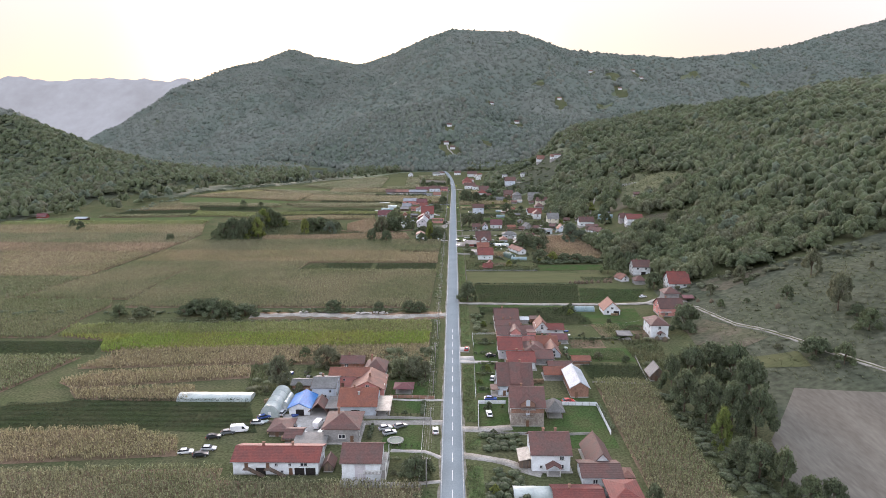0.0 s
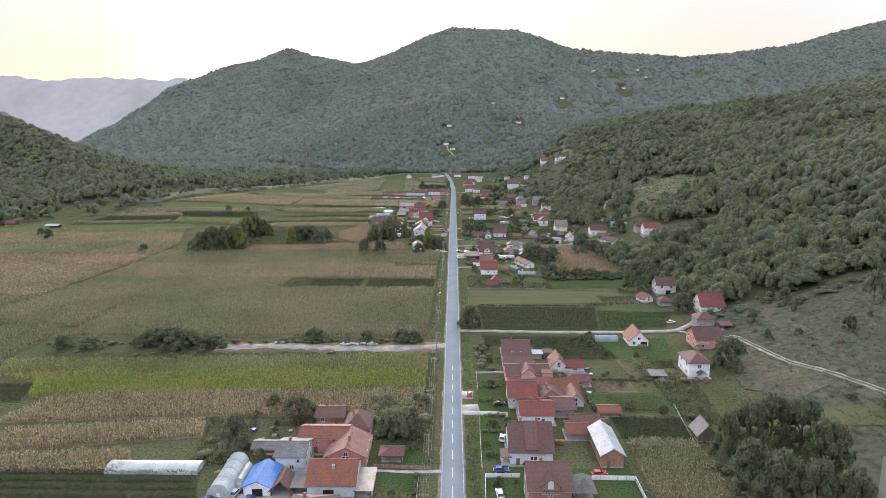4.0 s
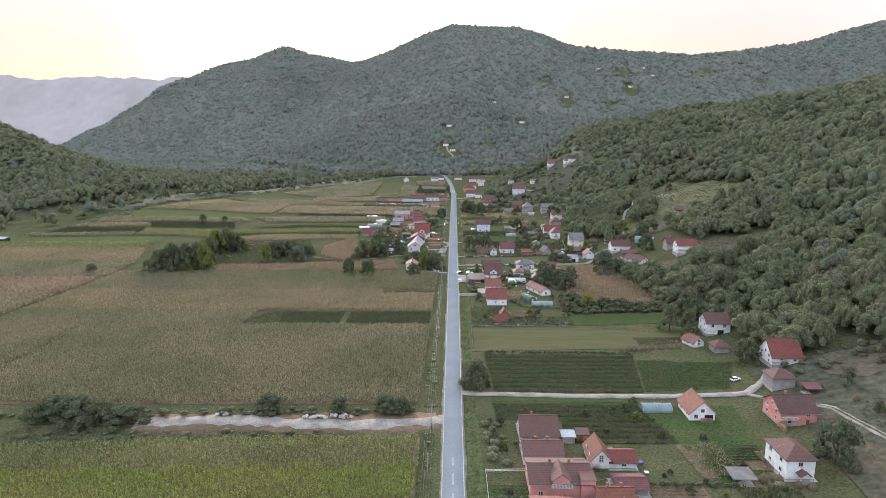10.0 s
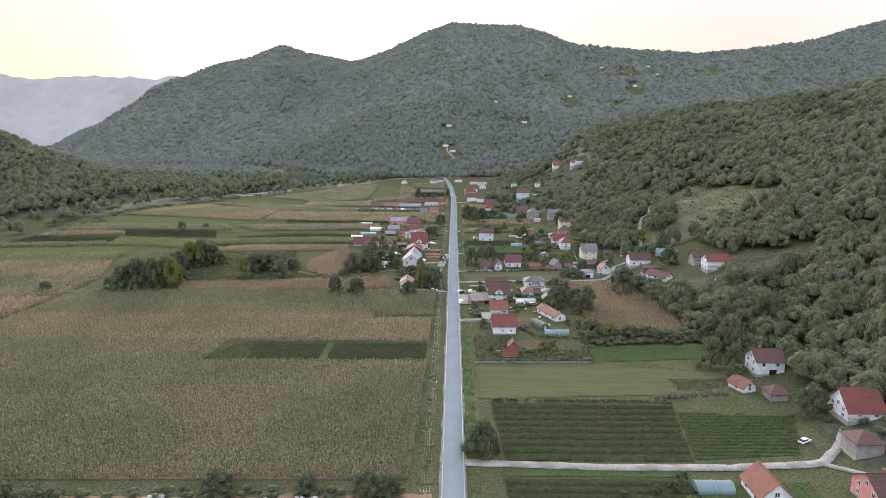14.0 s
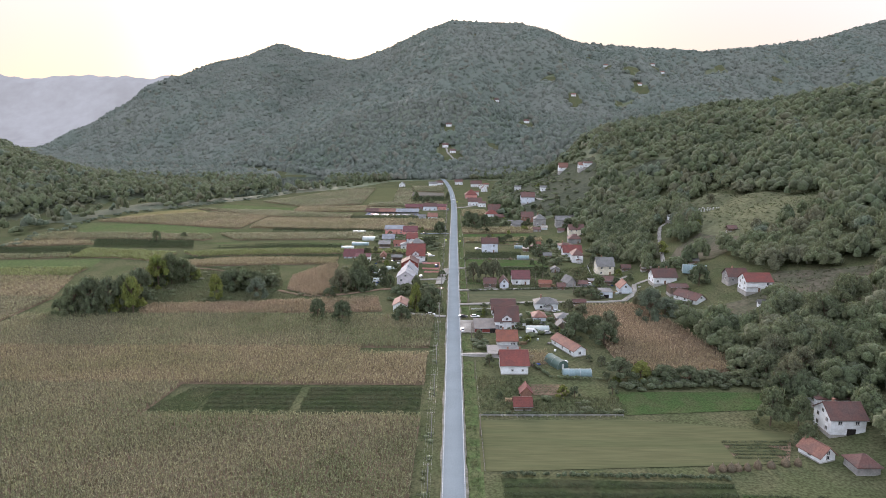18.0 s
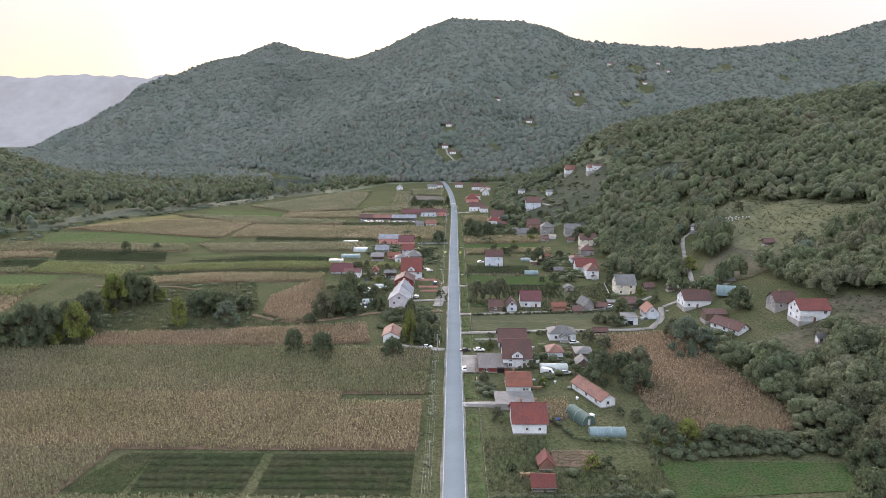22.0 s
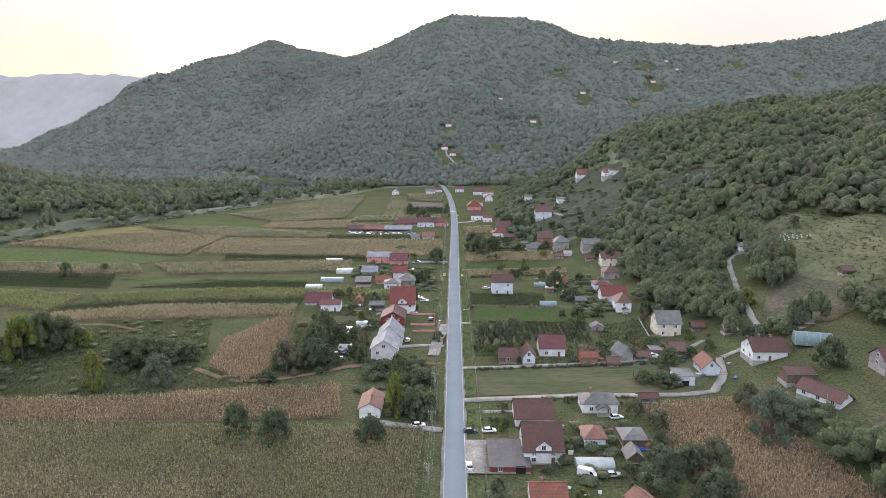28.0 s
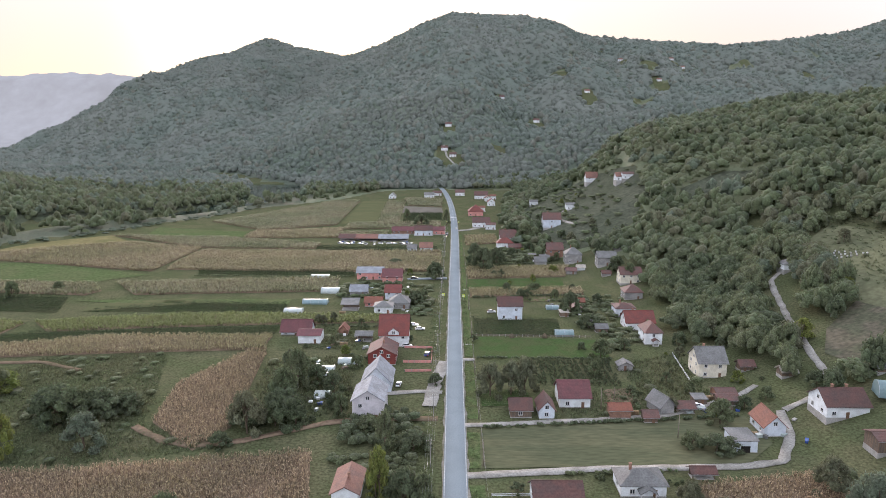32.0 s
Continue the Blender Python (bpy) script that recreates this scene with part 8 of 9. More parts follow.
for k, (x, y) in enumerate(((68.9, 361), (72, 361.5), (74.2, 361.5), (76.2, 362), (78.7, 362), (81.9, 363), (85.7, 363.5), (90, 364.5), (93.3, 364.5), (88, 262), (91, 261), (84, 264), (122.8, 309), (126.8, 302.4), (80.2, 264.4), (83.7, 265.2), (118, 322), (141, 268), (26, 630), (40, 630))):
    haystack(x, y, 1.9 + 0.25 * (k % 3), 1.0 + 0.08 * (k % 4), k)

HIVE = mesh_of("box", add_box(bmesh.new(), -0.3, 0.3, -0.3, 0.3, 0.25, 0.85, 0.02), TRIM)
HIVE_LID = mesh_of("lid", add_box(bmesh.new(), -0.36, 0.36, -0.36, 0.36, 0.85, 0.94, 0.015), PAINT)
HIVE_FOOT = mesh_of("stand", block(-0.26, 0.26, -0.26, 0.26, -0.15, 0.25), TIMBER)
hive = new("beehive")
tagged(hive, "white wooden beehive on a timber stand", "beehive", "beehives on the slope")
for mesh in (HIVE, HIVE_LID, HIVE_FOOT):
    shared(mesh.name, mesh, hive, Matrix())
rng = random.Random(4)
first = True
for row in range(4):
    for k in range(9):
        x, y = 168 + k * 1.7 + row * 2.0 + rng.uniform(-0.4, 0.4), 676 - k * 1.0 - row * 5.0 + rng.uniform(-0.4, 0.4)
        m = pose(x, y, at_height(x, y) + 0.3, 0, 0, rng.uniform(-15, 15))
        if first:
            hive.matrix_basis, first = m, False
        else:
            copy_thing(hive, m)
house(161, 667, 9.0, 7.0, 2.8, 2.2, "h", ROOF_GREY, WALL_WHITE, 0, 1, 0, "white bee-keeper's cottage with a grey roof in the wood")
for hx, hy in MOUNTAIN_HOUSES:
    house(hx, hy, 11, 9, 5.0, 3.0, "x", ROOF_PINKTILE if hx > 200 else ROOF_OLD, WALL_WHITE, 0, 2, 0, "small white farmhouse far up the wooded mountain")

STONE_BITS = material("pale_rubble", (0.4, 0.38, 0.35), 0.95, 0.25, 2, (0.28, 0.26, 0.24), 0.4, 0.5, 5)


def rubble(x, y, r, n, seed):
    rng = random.Random(seed)
    top = new("rubble_heap")
    top.matrix_basis = pose(x, y, at_height(x, y))
    tagged(top, "heap of pale broken stone beside the gravel track", "rubble heap", "rubble heaps")
    for k in range(n):
        bm = bmesh.new()
        bmesh.ops.create_icosphere(bm, subdivisions=1, radius=rng.uniform(0.35, 0.8))
        for v in bm.verts:
            v.co *= rng.uniform(0.7, 1.2)
            v.co.z *= 0.7
        a, q = rng.uniform(0, 6.28), r * math.sqrt(rng.random())
        part("stone", bm, STONE_BITS, top).matrix_basis = pose(q * math.cos(a) * 1.6, q * math.sin(a) * 0.6, 0.25 + 0.5 * (1 - q / r), rng.uniform(0, 60), 0, rng.uniform(0, 360))


for k, (x, y) in enumerate(((-44, 299.5), (-41, 299.3), (-36, 300.2), (-33, 300), (-72, 301), (-150, 297))):
    rubble(x, y, 1.5, 14, k)

for k, x in enumerate((-20, -18.5, -16.8, -15.4, -14.2, -12.6, -10.6)):
    plant(x, 187.2, 2.0, 0.45, "conifer")
for k in range(6):
    plant(-9.6 - 1.6 * k, 167.5, 1.6, 0.4, "conifer")
for r in range(7):
    for k in range(13):
        rng = random.Random(r * 20 + k)
        plant(31 + k * 2.3 + rng.uniform(-0.4, 0.4), 579 + r * 3.6 + rng.uniform(-0.4, 0.4), rng.uniform(2.0, 2.9), rng.uniform(0.9, 1.3), "bush")
rng = random.Random(77)
for k in range(20):
    x, y = rng.uniform(122, 205), rng.uniform(150, 318)
    if inside(HILL_OPEN, np.array([x]), np.array([y]))[0] and abs(x - np.interp(y, (165, 198, 236, 302), (150, 141, 131, 119))) > 4 and not (x > 90 and y < 205 and x < 165):
        plant(x, y, rng.uniform(2.0, 4.5), rng.uniform(1.0, 2.2), rng.choice(["bush", "warm", "green"]))

tr = new("trampoline")
tr.matrix_basis = pose(-16, 170.5, 0)
tagged(tr, "round garden trampoline on a steel frame", "trampoline")
bm = bmesh.new()
bmesh.ops.create_cone(bm, cap_ends=True, segments=20, radius1=2.1, radius2=2.1, depth=0.08, matrix=Matrix.Translation((0, 0, 0.85)))
part("mat", bm, NET, tr)
bm = bmesh.new()
for k in range(20):
    a = k * 0.314
    add_box(bm, 2.1 * math.cos(a) - 0.34, 2.1 * math.cos(a) + 0.34, 2.1 * math.sin(a) - 0.2, 2.1 * math.sin(a) + 0.2, 0.84, 0.94)
part("rim", bm, CONCRETE, tr)
for k in range(6):
    part("leg", block(2 * math.cos(k * 1.047) - 0.04, 2 * math.cos(k * 1.047) + 0.04, 2 * math.sin(k * 1.047) - 0.04, 2 * math.sin(k * 1.047) + 0.04, 0, 0.85), STEEL, tr)

tank = new("tank_trailer")
tank.matrix_basis = pose(-57.5, 201, 0.1, 0, 0, -8)
tagged(tank, "silver tank trailer with a red end in the farmyard", "trailer")
bm = bmesh.new()
bmesh.ops.create_cone(bm, cap_ends=True, segments=14, radius1=0.95, radius2=0.95, depth=4.2, matrix=Matrix.Translation((0, 0, 1.5)) @ Matrix.Rotation(math.pi / 2, 4, "Y"))
part("tank", bm, CAR_PAINT["silver"], tank, smooth_faces=False)
part("end_cap", add_box(bmesh.new(), 2.1, 2.6, -0.8, 0.8, 0.6, 2.2, 0.1), CAR_PAINT["red"], tank)
for wx in (-1.2, 1.2):
    for s in (-1, 1):
        shared("rim", RIM, shared("wheel", WHEEL, tank, pose(wx, s * 0.8, 0.31)), Matrix())


# ---- rough growth ----
SCRUB = crowns(6, 1, 40, 0.2, 700)
WEEDS = leafy("tall_weeds", (0.098, 0.118, 0.06), (0.118, 0.124, 0.068), 0.35, 0.06)
GRASS_TUFT = leafy("grass_tufts", (0.085, 0.125, 0.05), (0.11, 0.13, 0.06), 0.3, 0.08)


def tuft_shape(seed, n=12):
    """A tuft of thin leaning blades, about 2 wide and 1 high."""
    rng = np.random.default_rng(seed)
    v = []
    for k in range(n):
        a, r = rng.uniform(0, 6.283), rng.uniform(0, 0.8)
        c = np.array([r * math.cos(a), r * math.sin(a), 0])
        w = np.array([-math.sin(a), math.cos(a), 0]) * 0.16
        tip = c + np.array([math.cos(a), math.sin(a), 0]) * rng.uniform(0.1, 0.5) + np.array([0, 0, rng.uniform(0.5, 1.0)])
        v += [c - w, c + w, tip]
    return v


TUFTS = [tuft_shape(k) for k in range(6)]
BLADES = [(3 * k, 3 * k + 1, 3 * k + 2) for k in range(12)]


def tufts(poly, step, low, high, mat, label, seed):
    x, y, rng = lattice(poly, step, step, 0.5, seed)
    n = len(x)
    scatter("long_grass", TUFTS, BLADES, x, y, height(x, y) - 0.02, step * rng.uniform(0.5, 0.9, n), rng.uniform(0, 6.283, n), rng.uniform(low, high, n) * (1 + 0.4 * wave(x, y, 9, 3)), mat, label, "grass", kinds=rng.integers(0, 6, n))


def scrub(poly, step, low, high, mat, label, seed, share=1.0, wide=0.7):
    if mat is WEEDS:
        share *= 0.1
        tufts(poly, max(1.25, step * 0.48), low * 0.7, high * 0.7, WEEDS, "tall grass and weeds", seed + 7000)
    x, y, rng = lattice(poly, step, step, 0.45, seed)
    keep = rng.random(len(x)) < share
    x, y = x[keep], y[keep]
    n = len(x)
    tall = rng.uniform(low, high, n) * (1 + 0.3 * wave(x, y, 14, 2))
    scatter("scrub", SCRUB[0], SCRUB[1], x, y, height(x, y) - 0.15 * tall, step * wide * rng.uniform(0.6, 1.4, n), rng.uniform(0, 6.283, n), tall, mat, label, "scrub", True, kinds=rng.integers(0, 6, n))


VERGE_GREEN = material("lush_verge_grass", (0.07, 0.098, 0.042), 0.9, 0.4, 0.9, (0.085, 0.096, 0.048), 0.2, 0.5, 5)
for k, (x0, x1) in enumerate(((-9.0, -4.2), (4.5, 8.6))):
    for y0, y1 in ((110, 145), (205, 290), (308, 395), (397, 490), (508, 555), (605, 685), (742, 890)) if k == 0 else ((100, 158), (167, 174), (184, 232), (256, 314), (322, 440), (452, 470), (500, 515), (523, 543), (552, 598), (606, 720), (720, 900)):
        patch_of("verge_grass", [(x0, y0), (x1, y0), (x1, y1), (x0, y1)], VERGE_GREEN if k else GRASS, "lush grass on the roadside verge", 0.045)
        scrub([(x0, y0), (x1 - 0.4, y0), (x1 - 0.4, y1), (x0, y1)], 2.2, 0.3, 1.0, WEEDS if k else WOODS, "weeds and brambles on the roadside verge", 900 + k * 50 + y0, 0.12 if k else 0.3, 0.4)
        if y0 < 640:
            tufts([(x0, y0), (x1 - 0.4, y0), (x1 - 0.4, y1), (x0, y1)], 0.75, 0.25, 0.6, GRASS_TUFT, "long grass on the roadside verge", 960 + k * 50 + y0)
patch_of("fallow", [(-98, 396), (-82, 394), (-82, 415), (-90, 415)], GRASS_DARK, "weedy end of the raspberry rows", 0.06)
tufts([(-98, 396), (-82, 394), (-82, 415), (-90, 415)], 1.0, 0.3, 0.9, WEEDS, "tall weeds at the end of the raspberry rows", 777)
scrub([(-176, 556), (-158, 600), (-112, 606), (-96, 560), (-94, 548), (-60, 534), (-104, 523), (-152, 522)], 2.6, 0.6, 1.6, WEEDS, "rough weeds and young shrubs on fallow land", 1, 0.85)
scrub([(-170, 300), (-11, 307), (-11, 303), (-60, 301), (-170, 296)], 2.0, 0.6, 1.8, WOODS_DARK, "hedge of shrubs along the gravel track", 2, 0.6)
scrub([(-170, 290), (-60, 290.5), (-12, 291), (-12, 288.5), (-140, 276)], 2.0, 0.3, 1.0, WEEDS, "weeds along the gravel track", 3, 0.7)
scrub([(55, 417), (84, 420), (110, 431), (112, 416), (60, 412)], 2.6, 1.4, 3.2, WOODS_DARK, "thick hedge below the brown maize", 4)
scrub([(28, 395), (56, 396), (56, 408), (28, 406)], 2.4, 0.8, 2.0, WEEDS, "overgrown garden", 5, 0.7)
scrub([(9.5, 396), (28, 396), (28, 425), (9.5, 425)], 2.8, 0.5, 2.0, WEEDS, "overgrown garden with fruit bushes", 6, 0.5)
scrub([(100, 424), (118, 440), (122, 486), (110, 488), (108, 445)], 3.4, 2.5, 6.0, WOODS, "thick scrub between maize and wood", 7)
scrub([(98, 522), (112, 478), (124, 486), (112, 512)], 3.6, 1.5, 4.0, WOODS, "scrub beside the whitewashed barn", 8, 0.7)
scrub([(70, 217), (70, 110), (80, 110), (82, 160), (74, 200)], 2.4, 0.6, 2.2, WOODS_DARK, "overgrown ditch beside the narrow maize field", 9, 0.8)
scrub([(72, 262), (88, 262), (84, 230), (74, 222), (72, 242)], 2.6, 0.8, 2.6, WEEDS, "overgrown garden edge", 10, 0.6)
scrub([(-34, 530), (-9, 530), (-9, 506), (-20, 506), (-20, 520), (-34, 522)], 2.4, 1.0, 3.0, WOODS, "shrubs round the salmon-roofed house", 11, 0.7)
scrub([(-20, 555), (-9, 555), (-9, 534), (-32, 534), (-32, 548)], 2.6, 1.5, 4.0, WOODS_DARK, "tall shrubs before the row houses", 12, 0.8)
scrub([(-70, 600), (-36, 606), (-34, 556), (-60, 545), (-66, 560)], 3.2, 0.8, 2.6, WEEDS, "overgrown plot with scrap", 13, 0.6)
scrub([(-62, 640), (-36, 640), (-36, 612), (-58, 612)], 3.0, 0.5, 1.4, WEEDS, "rough grass between sheds", 14, 0.5)
scrub([(-62, 722), (-10, 722), (-10, 662), (-20, 662), (-20, 690), (-60, 690)], 3.6, 0.8, 2.8, WOODS, "gardens and shrubs behind the farms", 15, 0.55)
scrub([(30, 560), (30, 552), (66, 558), (64, 576), (36, 576)], 3.4, 0.5, 1.6, WEEDS, "cottage gardens", 16, 0.45)
scrub([(62, 600), (90, 612), (88, 570), (66, 562)], 3.0, 0.6, 2.2, WEEDS, "gardens below the cream house", 17, 0.5)
scrub([(62, 700), (90, 700), (78, 620), (64, 610)], 3.4, 0.8, 2.6, WOODS, "gardens and fruit trees behind the plots", 18, 0.5)
scrub([(50, 690), (74, 700), (72, 660), (52, 660)], 3.0, 0.7, 2.0, WOODS, "gardens and fruit trees behind the plots", 19, 0.5)
scrub([(20, 830), (60, 836), (70, 790), (20, 778)], 3.6, 1.0, 3.4, WOODS, "gardens and hedges behind the maize", 20, 0.6)
scrub([(62, 810), (66, 990), (90, 1060), (135, 1060), (160, 930), (150, 860), (110, 810)], 7.0, 1.2, 4.5, WOODS, "scattered shrubs on the grass slope", 21, 0.3, 0.45)
scrub([(112, 345), (150, 338), (180, 322), (215, 322), (205, 300), (150, 318), (118, 325)], 4.0, 1.0, 3.5, WOODS_WARM, "thorny scrub along the wood's edge", 22, 0.45, 0.5)
scrub([(30, 505), (30, 470), (56, 470), (60, 505)], 3.2, 0.8, 3.0, WOODS, "gardens among the cottages", 23, 0.35)
scrub([(9.5, 470), (14, 470), (16, 455), (9.5, 452)], 2.4, 0.8, 2.4, WOODS_DARK, "shrubs before the orange-roofed house", 24, 0.8)
scrub([(9.5, 176), (20, 175), (20, 166), (9.5, 166)], 2.0, 0.8, 1.6, WOODS_DARK, "thick garden hedge and berry bushes", 25)
scrub([(9.5, 157), (19, 153), (19, 120), (9.5, 120)], 2.2, 0.8, 1.8, WOODS_DARK, "thick garden hedge and berry bushes", 26, 0.9)
scrub([(9.5, 297), (16, 297), (16, 270), (9.5, 270)], 2.6, 0.8, 2.6, WOODS, "garden shrubs", 27, 0.6)
scrub([(-260, 300), (-170, 300), (-170, 296), (-260, 290)], 3.4, 1.0, 3.0, WOODS_DARK, "hedge along the track", 28, 0.7)
scrub([(-30, 246), (-8, 246), (-8, 216), (-22, 216)], 3.0, 1.2, 3.4, WOODS, "shrubs and fruit trees beside the gazebo", 29, 0.6)
scrub([(-75, 230), (-60, 232), (-56, 205), (-70, 200)], 2.8, 0.6, 2.2, WEEDS, "rough growth behind the farm", 30, 0.6)
scrub([(-340, 660), (-326, 790), (-285, 842), (-266, 925), (-222, 1065), (-215, 1062), (-255, 922), (-272, 838), (-312, 786), (-326, 660)], 5.0, 1.0, 3.2, WILLOW, "bushes along the river bank", 31, 0.5, 0.5)
scrub([(166, 560), (172, 620), (168, 655), (200, 712), (232, 690), (238, 640), (232, 585), (205, 562)], 6.0, 0.5, 1.8, WEEDS, "bushes and stumps on the steep meadow", 32, 0.22, 0.3)
scrub([(140, 512), (160, 512), (190, 482), (172, 455), (152, 468), (134, 490)], 5.0, 0.4, 1.4, WEEDS, "tussocks on the dry pasture", 33, 0.25, 0.3)
scrub([(108, 240), (118, 300), (200, 310), (280, 290), (280, 60), (172, 60), (170, 120), (152, 178), (118, 208)], 5.0, 0.3, 1.2, WEEDS, "tussocks and seedlings on the orchard slope", 34, 0.3, 0.3)


# ---- hedges, beds and yard clutter ----
def hedge(line, width, tall, mat, label, seed):
    for k, ((ax, ay), (bx, by)) in enumerate(zip(line, line[1:])):
        ln = math.hypot(bx - ax, by - ay)
        nx, ny = -(by - ay) / ln * width / 2, (bx - ax) / ln * width / 2
        rng = np.random.default_rng(seed + k)
        n = max(3, int(ln * 1.5))
        s = rng.random(n)
        o = rng.uniform(-0.6, 0.6, n)
        x, y = ax + (bx - ax) * s + nx * o, ay + (by - ay) * s + ny * o
        scatter("hedge", SCRUB[0], SCRUB[1], x, y, height(x, y) - 0.1, width * rng.uniform(0.4, 0.7, n), rng.uniform(0, 6.283, n), tall * rng.uniform(0.75, 1.15, n), mat, label, "hedge", True, kinds=rng.integers(0, 6, n))


HEDGE_TEXT = "clipped green garden hedge beside a house"
for k, line in enumerate(([(9.5, 222), (19, 222.5)], [(9.5, 208), (16, 208)], [(9.5, 243.5), (19, 244)], [(9.5, 233), (17, 232.5)], [(9.8, 255), (18, 255.5)], [(9.8, 283), (19, 283)], [(48, 196), (49, 176)], [(50, 262), (74, 262)], [(46, 250), (46, 236)],
        [(-22, 160), (-9, 160)], [(-9, 188), (-9, 198)], [(-24, 182), (-24, 172)], [(-30, 233), (-10, 233)], [(9.5, 505), (18, 505)], [(10, 500), (16, 500)], [(30, 520), (60, 522)], [(10, 545.5), (90, 555)], [(30, 440), (36, 424)], [(36, 424), (56, 422)],
        [(10, 393.5), (55, 395)], [(13, 358.5), (72, 357)], [(60, 560), (62, 578)], [(10, 604), (62, 604)], [(72, 620), (66, 640)], [(-9, 690), (-22, 690)], [(-30, 600), (-40, 606)], [(-33, 640), (-58, 642)], [(-9, 660), (-28, 660)], [(10, 694), (70, 702)], [(10, 778), (66, 784)], [(-60, 737), (-150, 730)], [(-10, 832), (-95, 826)], [(-10, 745), (-58, 742)])):
    hedge(line, 1.3, 1.3, WOODS_DARK if k % 3 else WOODS, HEDGE_TEXT if k < 20 else "low hedge along the edge of a plot", 3000 + 10 * k)

for k, (poly, mat, soil, text, tall) in enumerate((
        ([(50, 262), (64, 262), (64, 252), (50, 252)], WEEDS, EARTH, "vegetable beds behind the houses", 0.5),
        ([(52, 249), (70, 250), (70, 238), (52, 237)], WEEDS, LAWN, "vegetable beds behind the houses", 0.45),
        ([(64, 283), (76, 284), (76, 268), (66, 264)], CORN_MIX, EARTH, "small plot of yellowing beans", 0.9),
        ([(76, 284), (88, 284), (86, 270), (76, 268)], WEEDS, EARTH, "vegetable beds beside the white house", 0.5),
        ([(10, 262), (19, 262), (19, 257), (10, 257)], WEEDS, LAWN, "flower bed in a front garden", 0.4),
        ([(-22, 228), (-10, 228), (-10, 220), (-22, 220)], WEEDS, EARTH, "vegetable bed beside the gazebo", 0.5),
        ([(28, 418), (40, 418), (40, 409), (28, 409)], WEEDS, EARTH, "vegetable plot behind the hut", 0.6),
        ([(30, 450), (38, 450), (38, 438), (30, 436)], CORN_DRY, EARTH, "small plot of dry maize", 1.6),
        ([(12, 505), (19, 505), (19, 501), (12, 501)], WEEDS, LAWN, "flower bed in a front garden", 0.4),
        ([(52, 575), (62, 577), (62, 564), (52, 562)], WEEDS, EARTH, "vegetable plot beside sheds", 0.5),
        ([(10, 574), (26, 575), (26, 562), (10, 561)], WEEDS, LAWN, "rough garden beside the dark cottage", 0.5),
        ([(30, 700), (60, 702), (60, 690), (30, 688)], BRIGHT_LEAF, EARTH, "rows of cabbages and beans", 0.5),
        ([(-60, 655), (-40, 656), (-40, 648), (-60, 646)], WEEDS, EARTH, "vegetable plot behind the sheds", 0.6))):
    cane_rows(poly, text, 1.5, 4000 + k, mat, tall, 0.7, soil)

LOG = material("cut_firewood", (0.3, 0.22, 0.14), 0.95, 0.3, 4, (0.2, 0.15, 0.1), 1, 0.4, 8)


def woodpile(x, y, turn, ln, tall, seed):
    """A stack of split logs, each with its own end grain."""
    rng = random.Random(seed)
    top = new("woodpile")
    top.matrix_basis = pose(x, y, at_height(x, y), 0, 0, turn)
    tagged(top, "stack of split firewood beside a shed", "woodpile", "woodpiles")
    bm = bmesh.new()
    for r in range(int(tall / 0.3)):
        k = -ln / 2
        while k < ln / 2:
            q = rng.uniform(0.12, 0.17)
            bmesh.ops.create_cone(bm, cap_ends=True, segments=6, radius1=q, radius2=q * 0.9, depth=rng.uniform(0.9, 1.1), matrix=Matrix.Translation((k, rng.uniform(-0.06, 0.06), 0.15 + 0.29 * r)) @ Matrix.Rotation(math.pi / 2, 4, "X"))
            k += 0.31
    tagged(part("firewood", bm, LOG, top), "split logs", kind="stuff")


for k, (x, y, a) in enumerate(((-53, 176, 10), (-47.5, 171.5, 0), (-60, 198, 30), (-49, 206, 0), (-36, 160, 90), (31, 215, 0), (36, 228, 0), (47, 229, 10), (44, 256, 0), (41, 260, 0), (79, 298, 0), (100, 294, 90), (30, 460, 0), (30, 446, 90), (46, 498, 0), (56, 489, 20), (58, 486, 0), (57, 556, 0), (71, 563, 10), (86, 568, 0), (88, 543, 0), (122, 530, 0), (-44, 618, 0), (-38, 630, 0), (-52, 662, 0), (-60, 705, 0), (20, 404, 0))):
    woodpile(x, y, a, 3.0 + 0.4 * (k % 3), 1.2 + 0.3 * (k % 2), k)

PALLET = [CAR_PAINT["white"], CAR_PAINT["blue"], ROOF_GREY, CONCRETE, WALL_WOOD, FILM]


def heap_box(x, y, turn, w, d, h, mat, label, name="crate"):
    """A slatted crate, or a covered stack, with a lid that overhangs."""
    top = new(name)
    top.matrix_basis = pose(x, y, at_height(x, y), 0, 0, turn)
    tagged(top, label, name, "yard clutter")
    part("side", add_box(bmesh.new(), -w / 2, w / 2, -d / 2, d / 2, 0.08, h, 0.04), mat, top)
    part("lid", add_box(bmesh.new(), -w / 2 - 0.06, w / 2 + 0.06, -d / 2 - 0.06, d / 2 + 0.06, h, h + 0.07, 0.02), mat, top)
    for px in (-1, 1):
        part("skid", block(px * (w / 2 - 0.15) - 0.06, px * (w / 2 - 0.15) + 0.06, -d / 2, d / 2, 0, 0.08), WALL_WOOD, top)


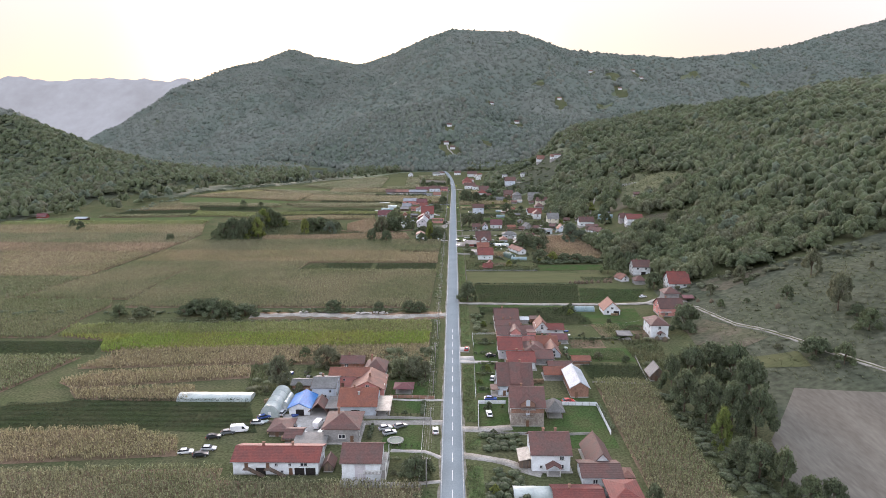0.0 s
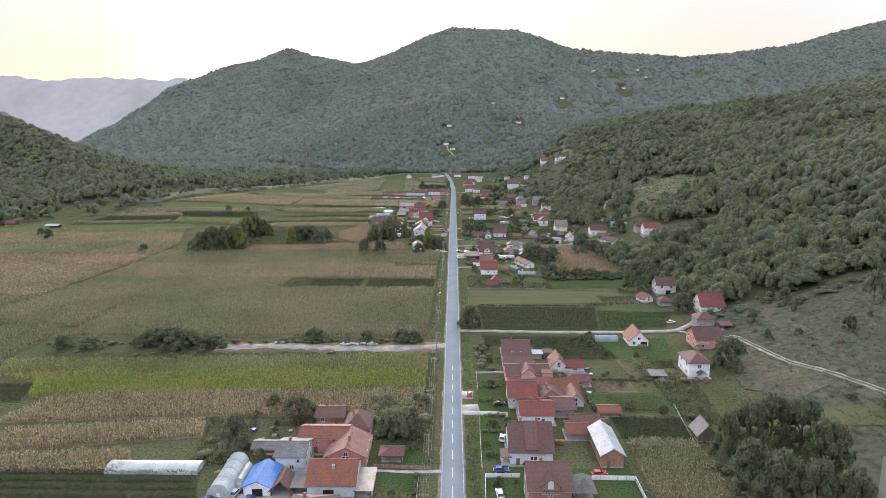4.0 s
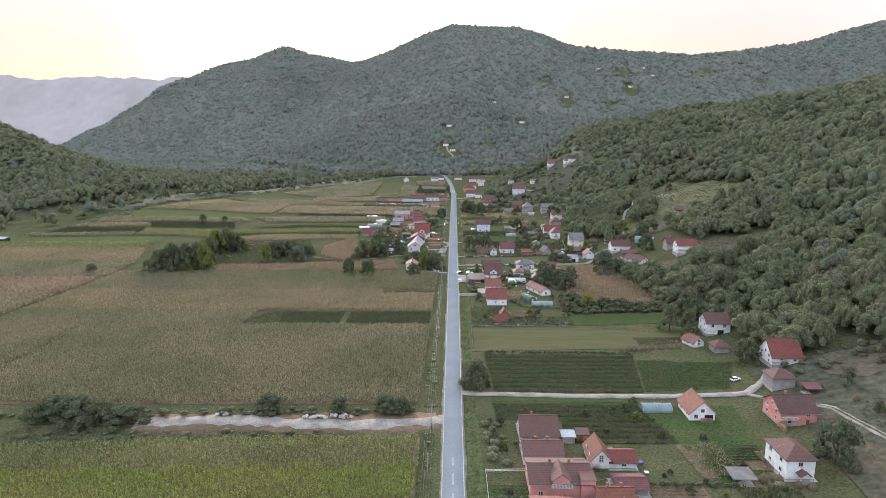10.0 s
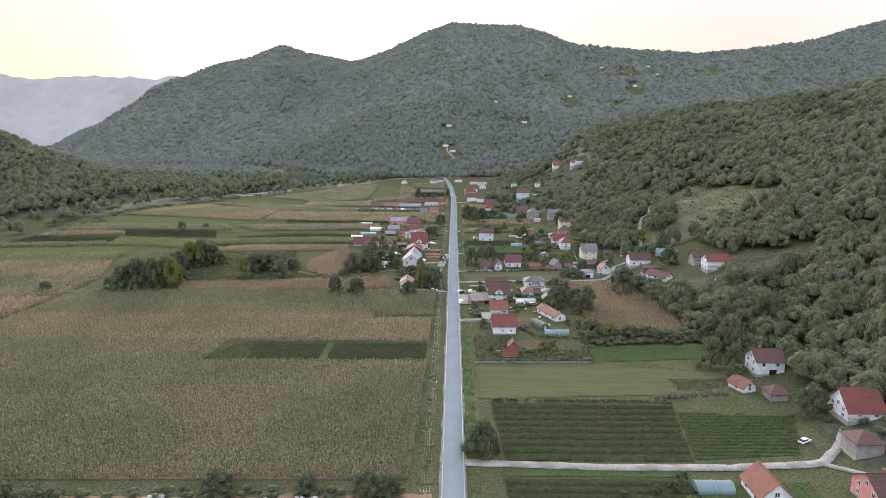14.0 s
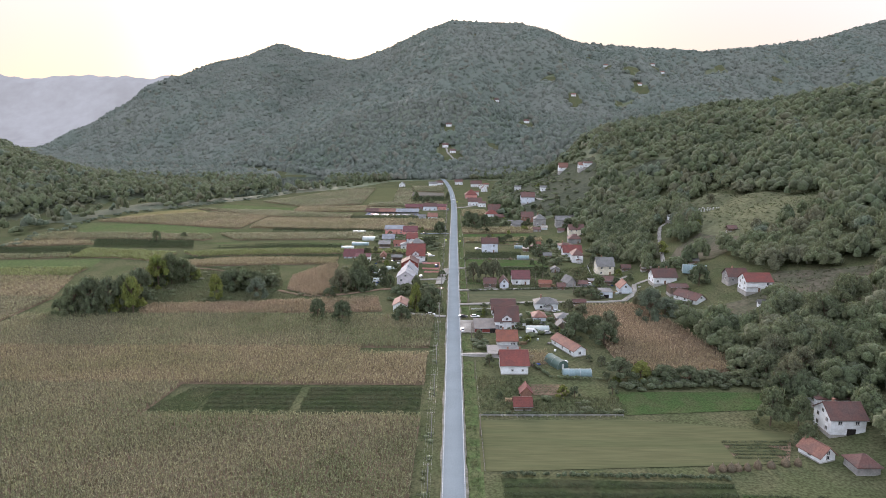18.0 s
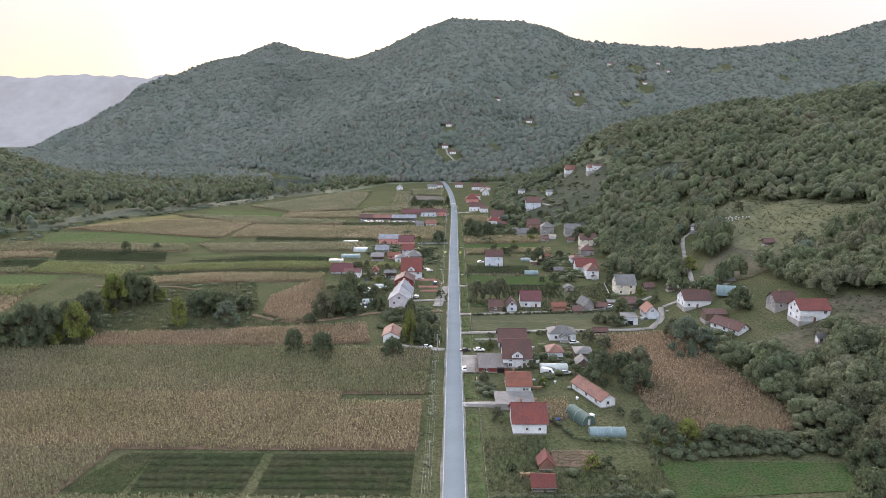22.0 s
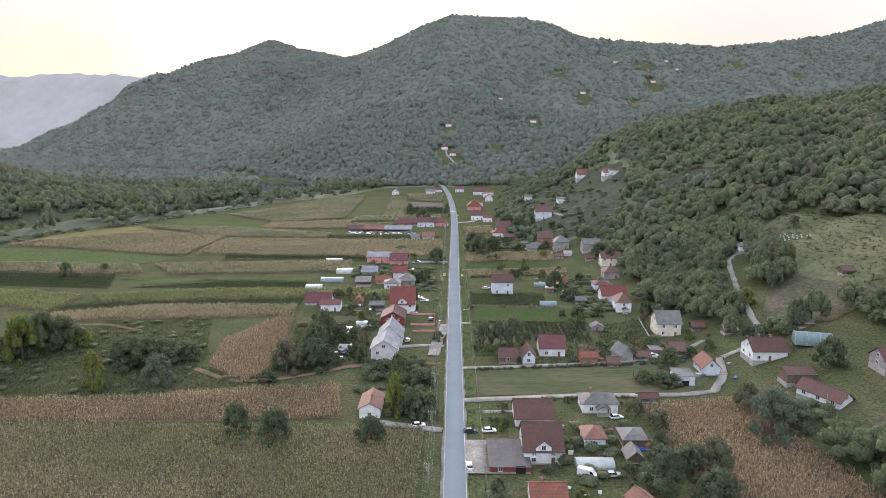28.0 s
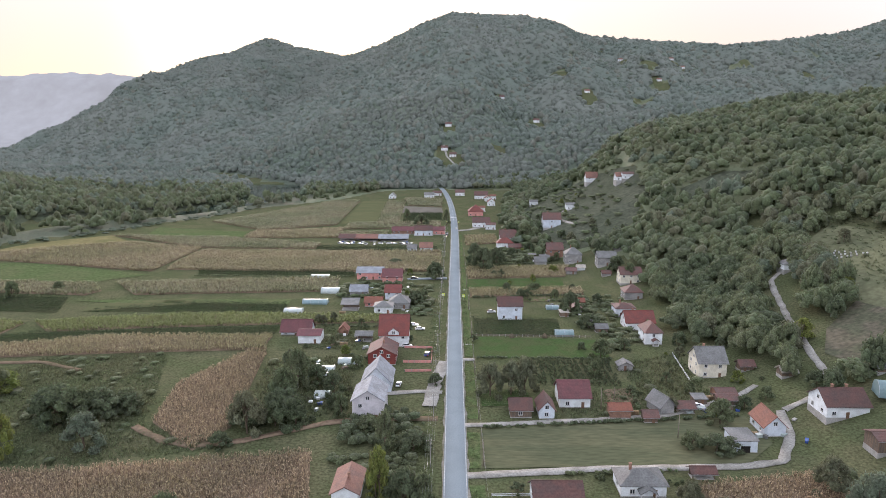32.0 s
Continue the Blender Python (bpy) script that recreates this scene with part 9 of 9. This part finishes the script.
rng = random.Random(21)
SPOTS = ((-58, 174, -44, 190, 12), (-60, 204, -44, 226, 12), (30, 225, 50, 262, 16), (44, 266, 52, 280, 5), (28, 434, 52, 500, 16), (50, 478, 60, 500, 6), (-52, 556, -34, 600, 18), (-50, 606, -34, 640, 10), (-60, 664, -20, 725, 14), (60, 552, 92, 566, 12), (84, 536, 104, 552, 6), (50, 660, 62, 690, 8), (-88, 855, -30, 862, 30), (44, 780, 70, 800, 6))
for x0, y0, x1, y1, n in SPOTS:
    for k in range(n):
        c = rng.randrange(6)
        heap_box(rng.uniform(x0, x1), rng.uniform(y0, y1), rng.uniform(0, 90), rng.uniform(0.8, 2.2), rng.uniform(0.7, 1.4), rng.uniform(0.4, 1.1), PALLET[c], ("white boxed goods on a pallet", "blue plastic crate on a pallet", "grey sheet-covered stack on a pallet", "grey concrete blocks stacked on a pallet", "weathered wooden crate on skids", "polythene-wrapped stack on a pallet")[c])

# fruit trees and bushes in the gardens between the buildings
rng = random.Random(404)
for x0, x1, y0, y1, n, low, high in ((10, 20, 120, 300, 26, 1.4, 3.6), (42, 74, 222, 312, 22, 1.4, 4.0), (10, 60, 398, 520, 52, 1.5, 5.0), (56, 108, 556, 620, 22, 1.6, 5.0), (20, 78, 690, 840, 26, 2.0, 6.0),
                                 (-20, -9, 148, 250, 14, 1.5, 4.0), (-62, -40, 160, 232, 14, 1.4, 3.6), (-62, -10, 535, 640, 30, 1.8, 5.5), (-62, -10, 640, 760, 22, 2.0, 5.0), (60, 130, 810, 1040, 30, 2.0, 6.0)):
    for k in range(n):
        x, y = rng.uniform(x0, x1), rng.uniform(y0, y1)
        tall = rng.uniform(low, high)
        if all(math.hypot(x - a, y - b) > r + 0.3 * tall for a, b, r in TAKEN):
            plant(x, y, tall, tall * rng.uniform(0.42, 0.6), rng.choice(("bush", "bush", "green", "dark", "warm", "light")))

for models in MODELS.values():
    for ob in models:
        if ob.name not in PLANTED:
            for child in list(ob.children):
                bpy.data.objects.remove(child)
            bpy.data.objects.remove(ob)
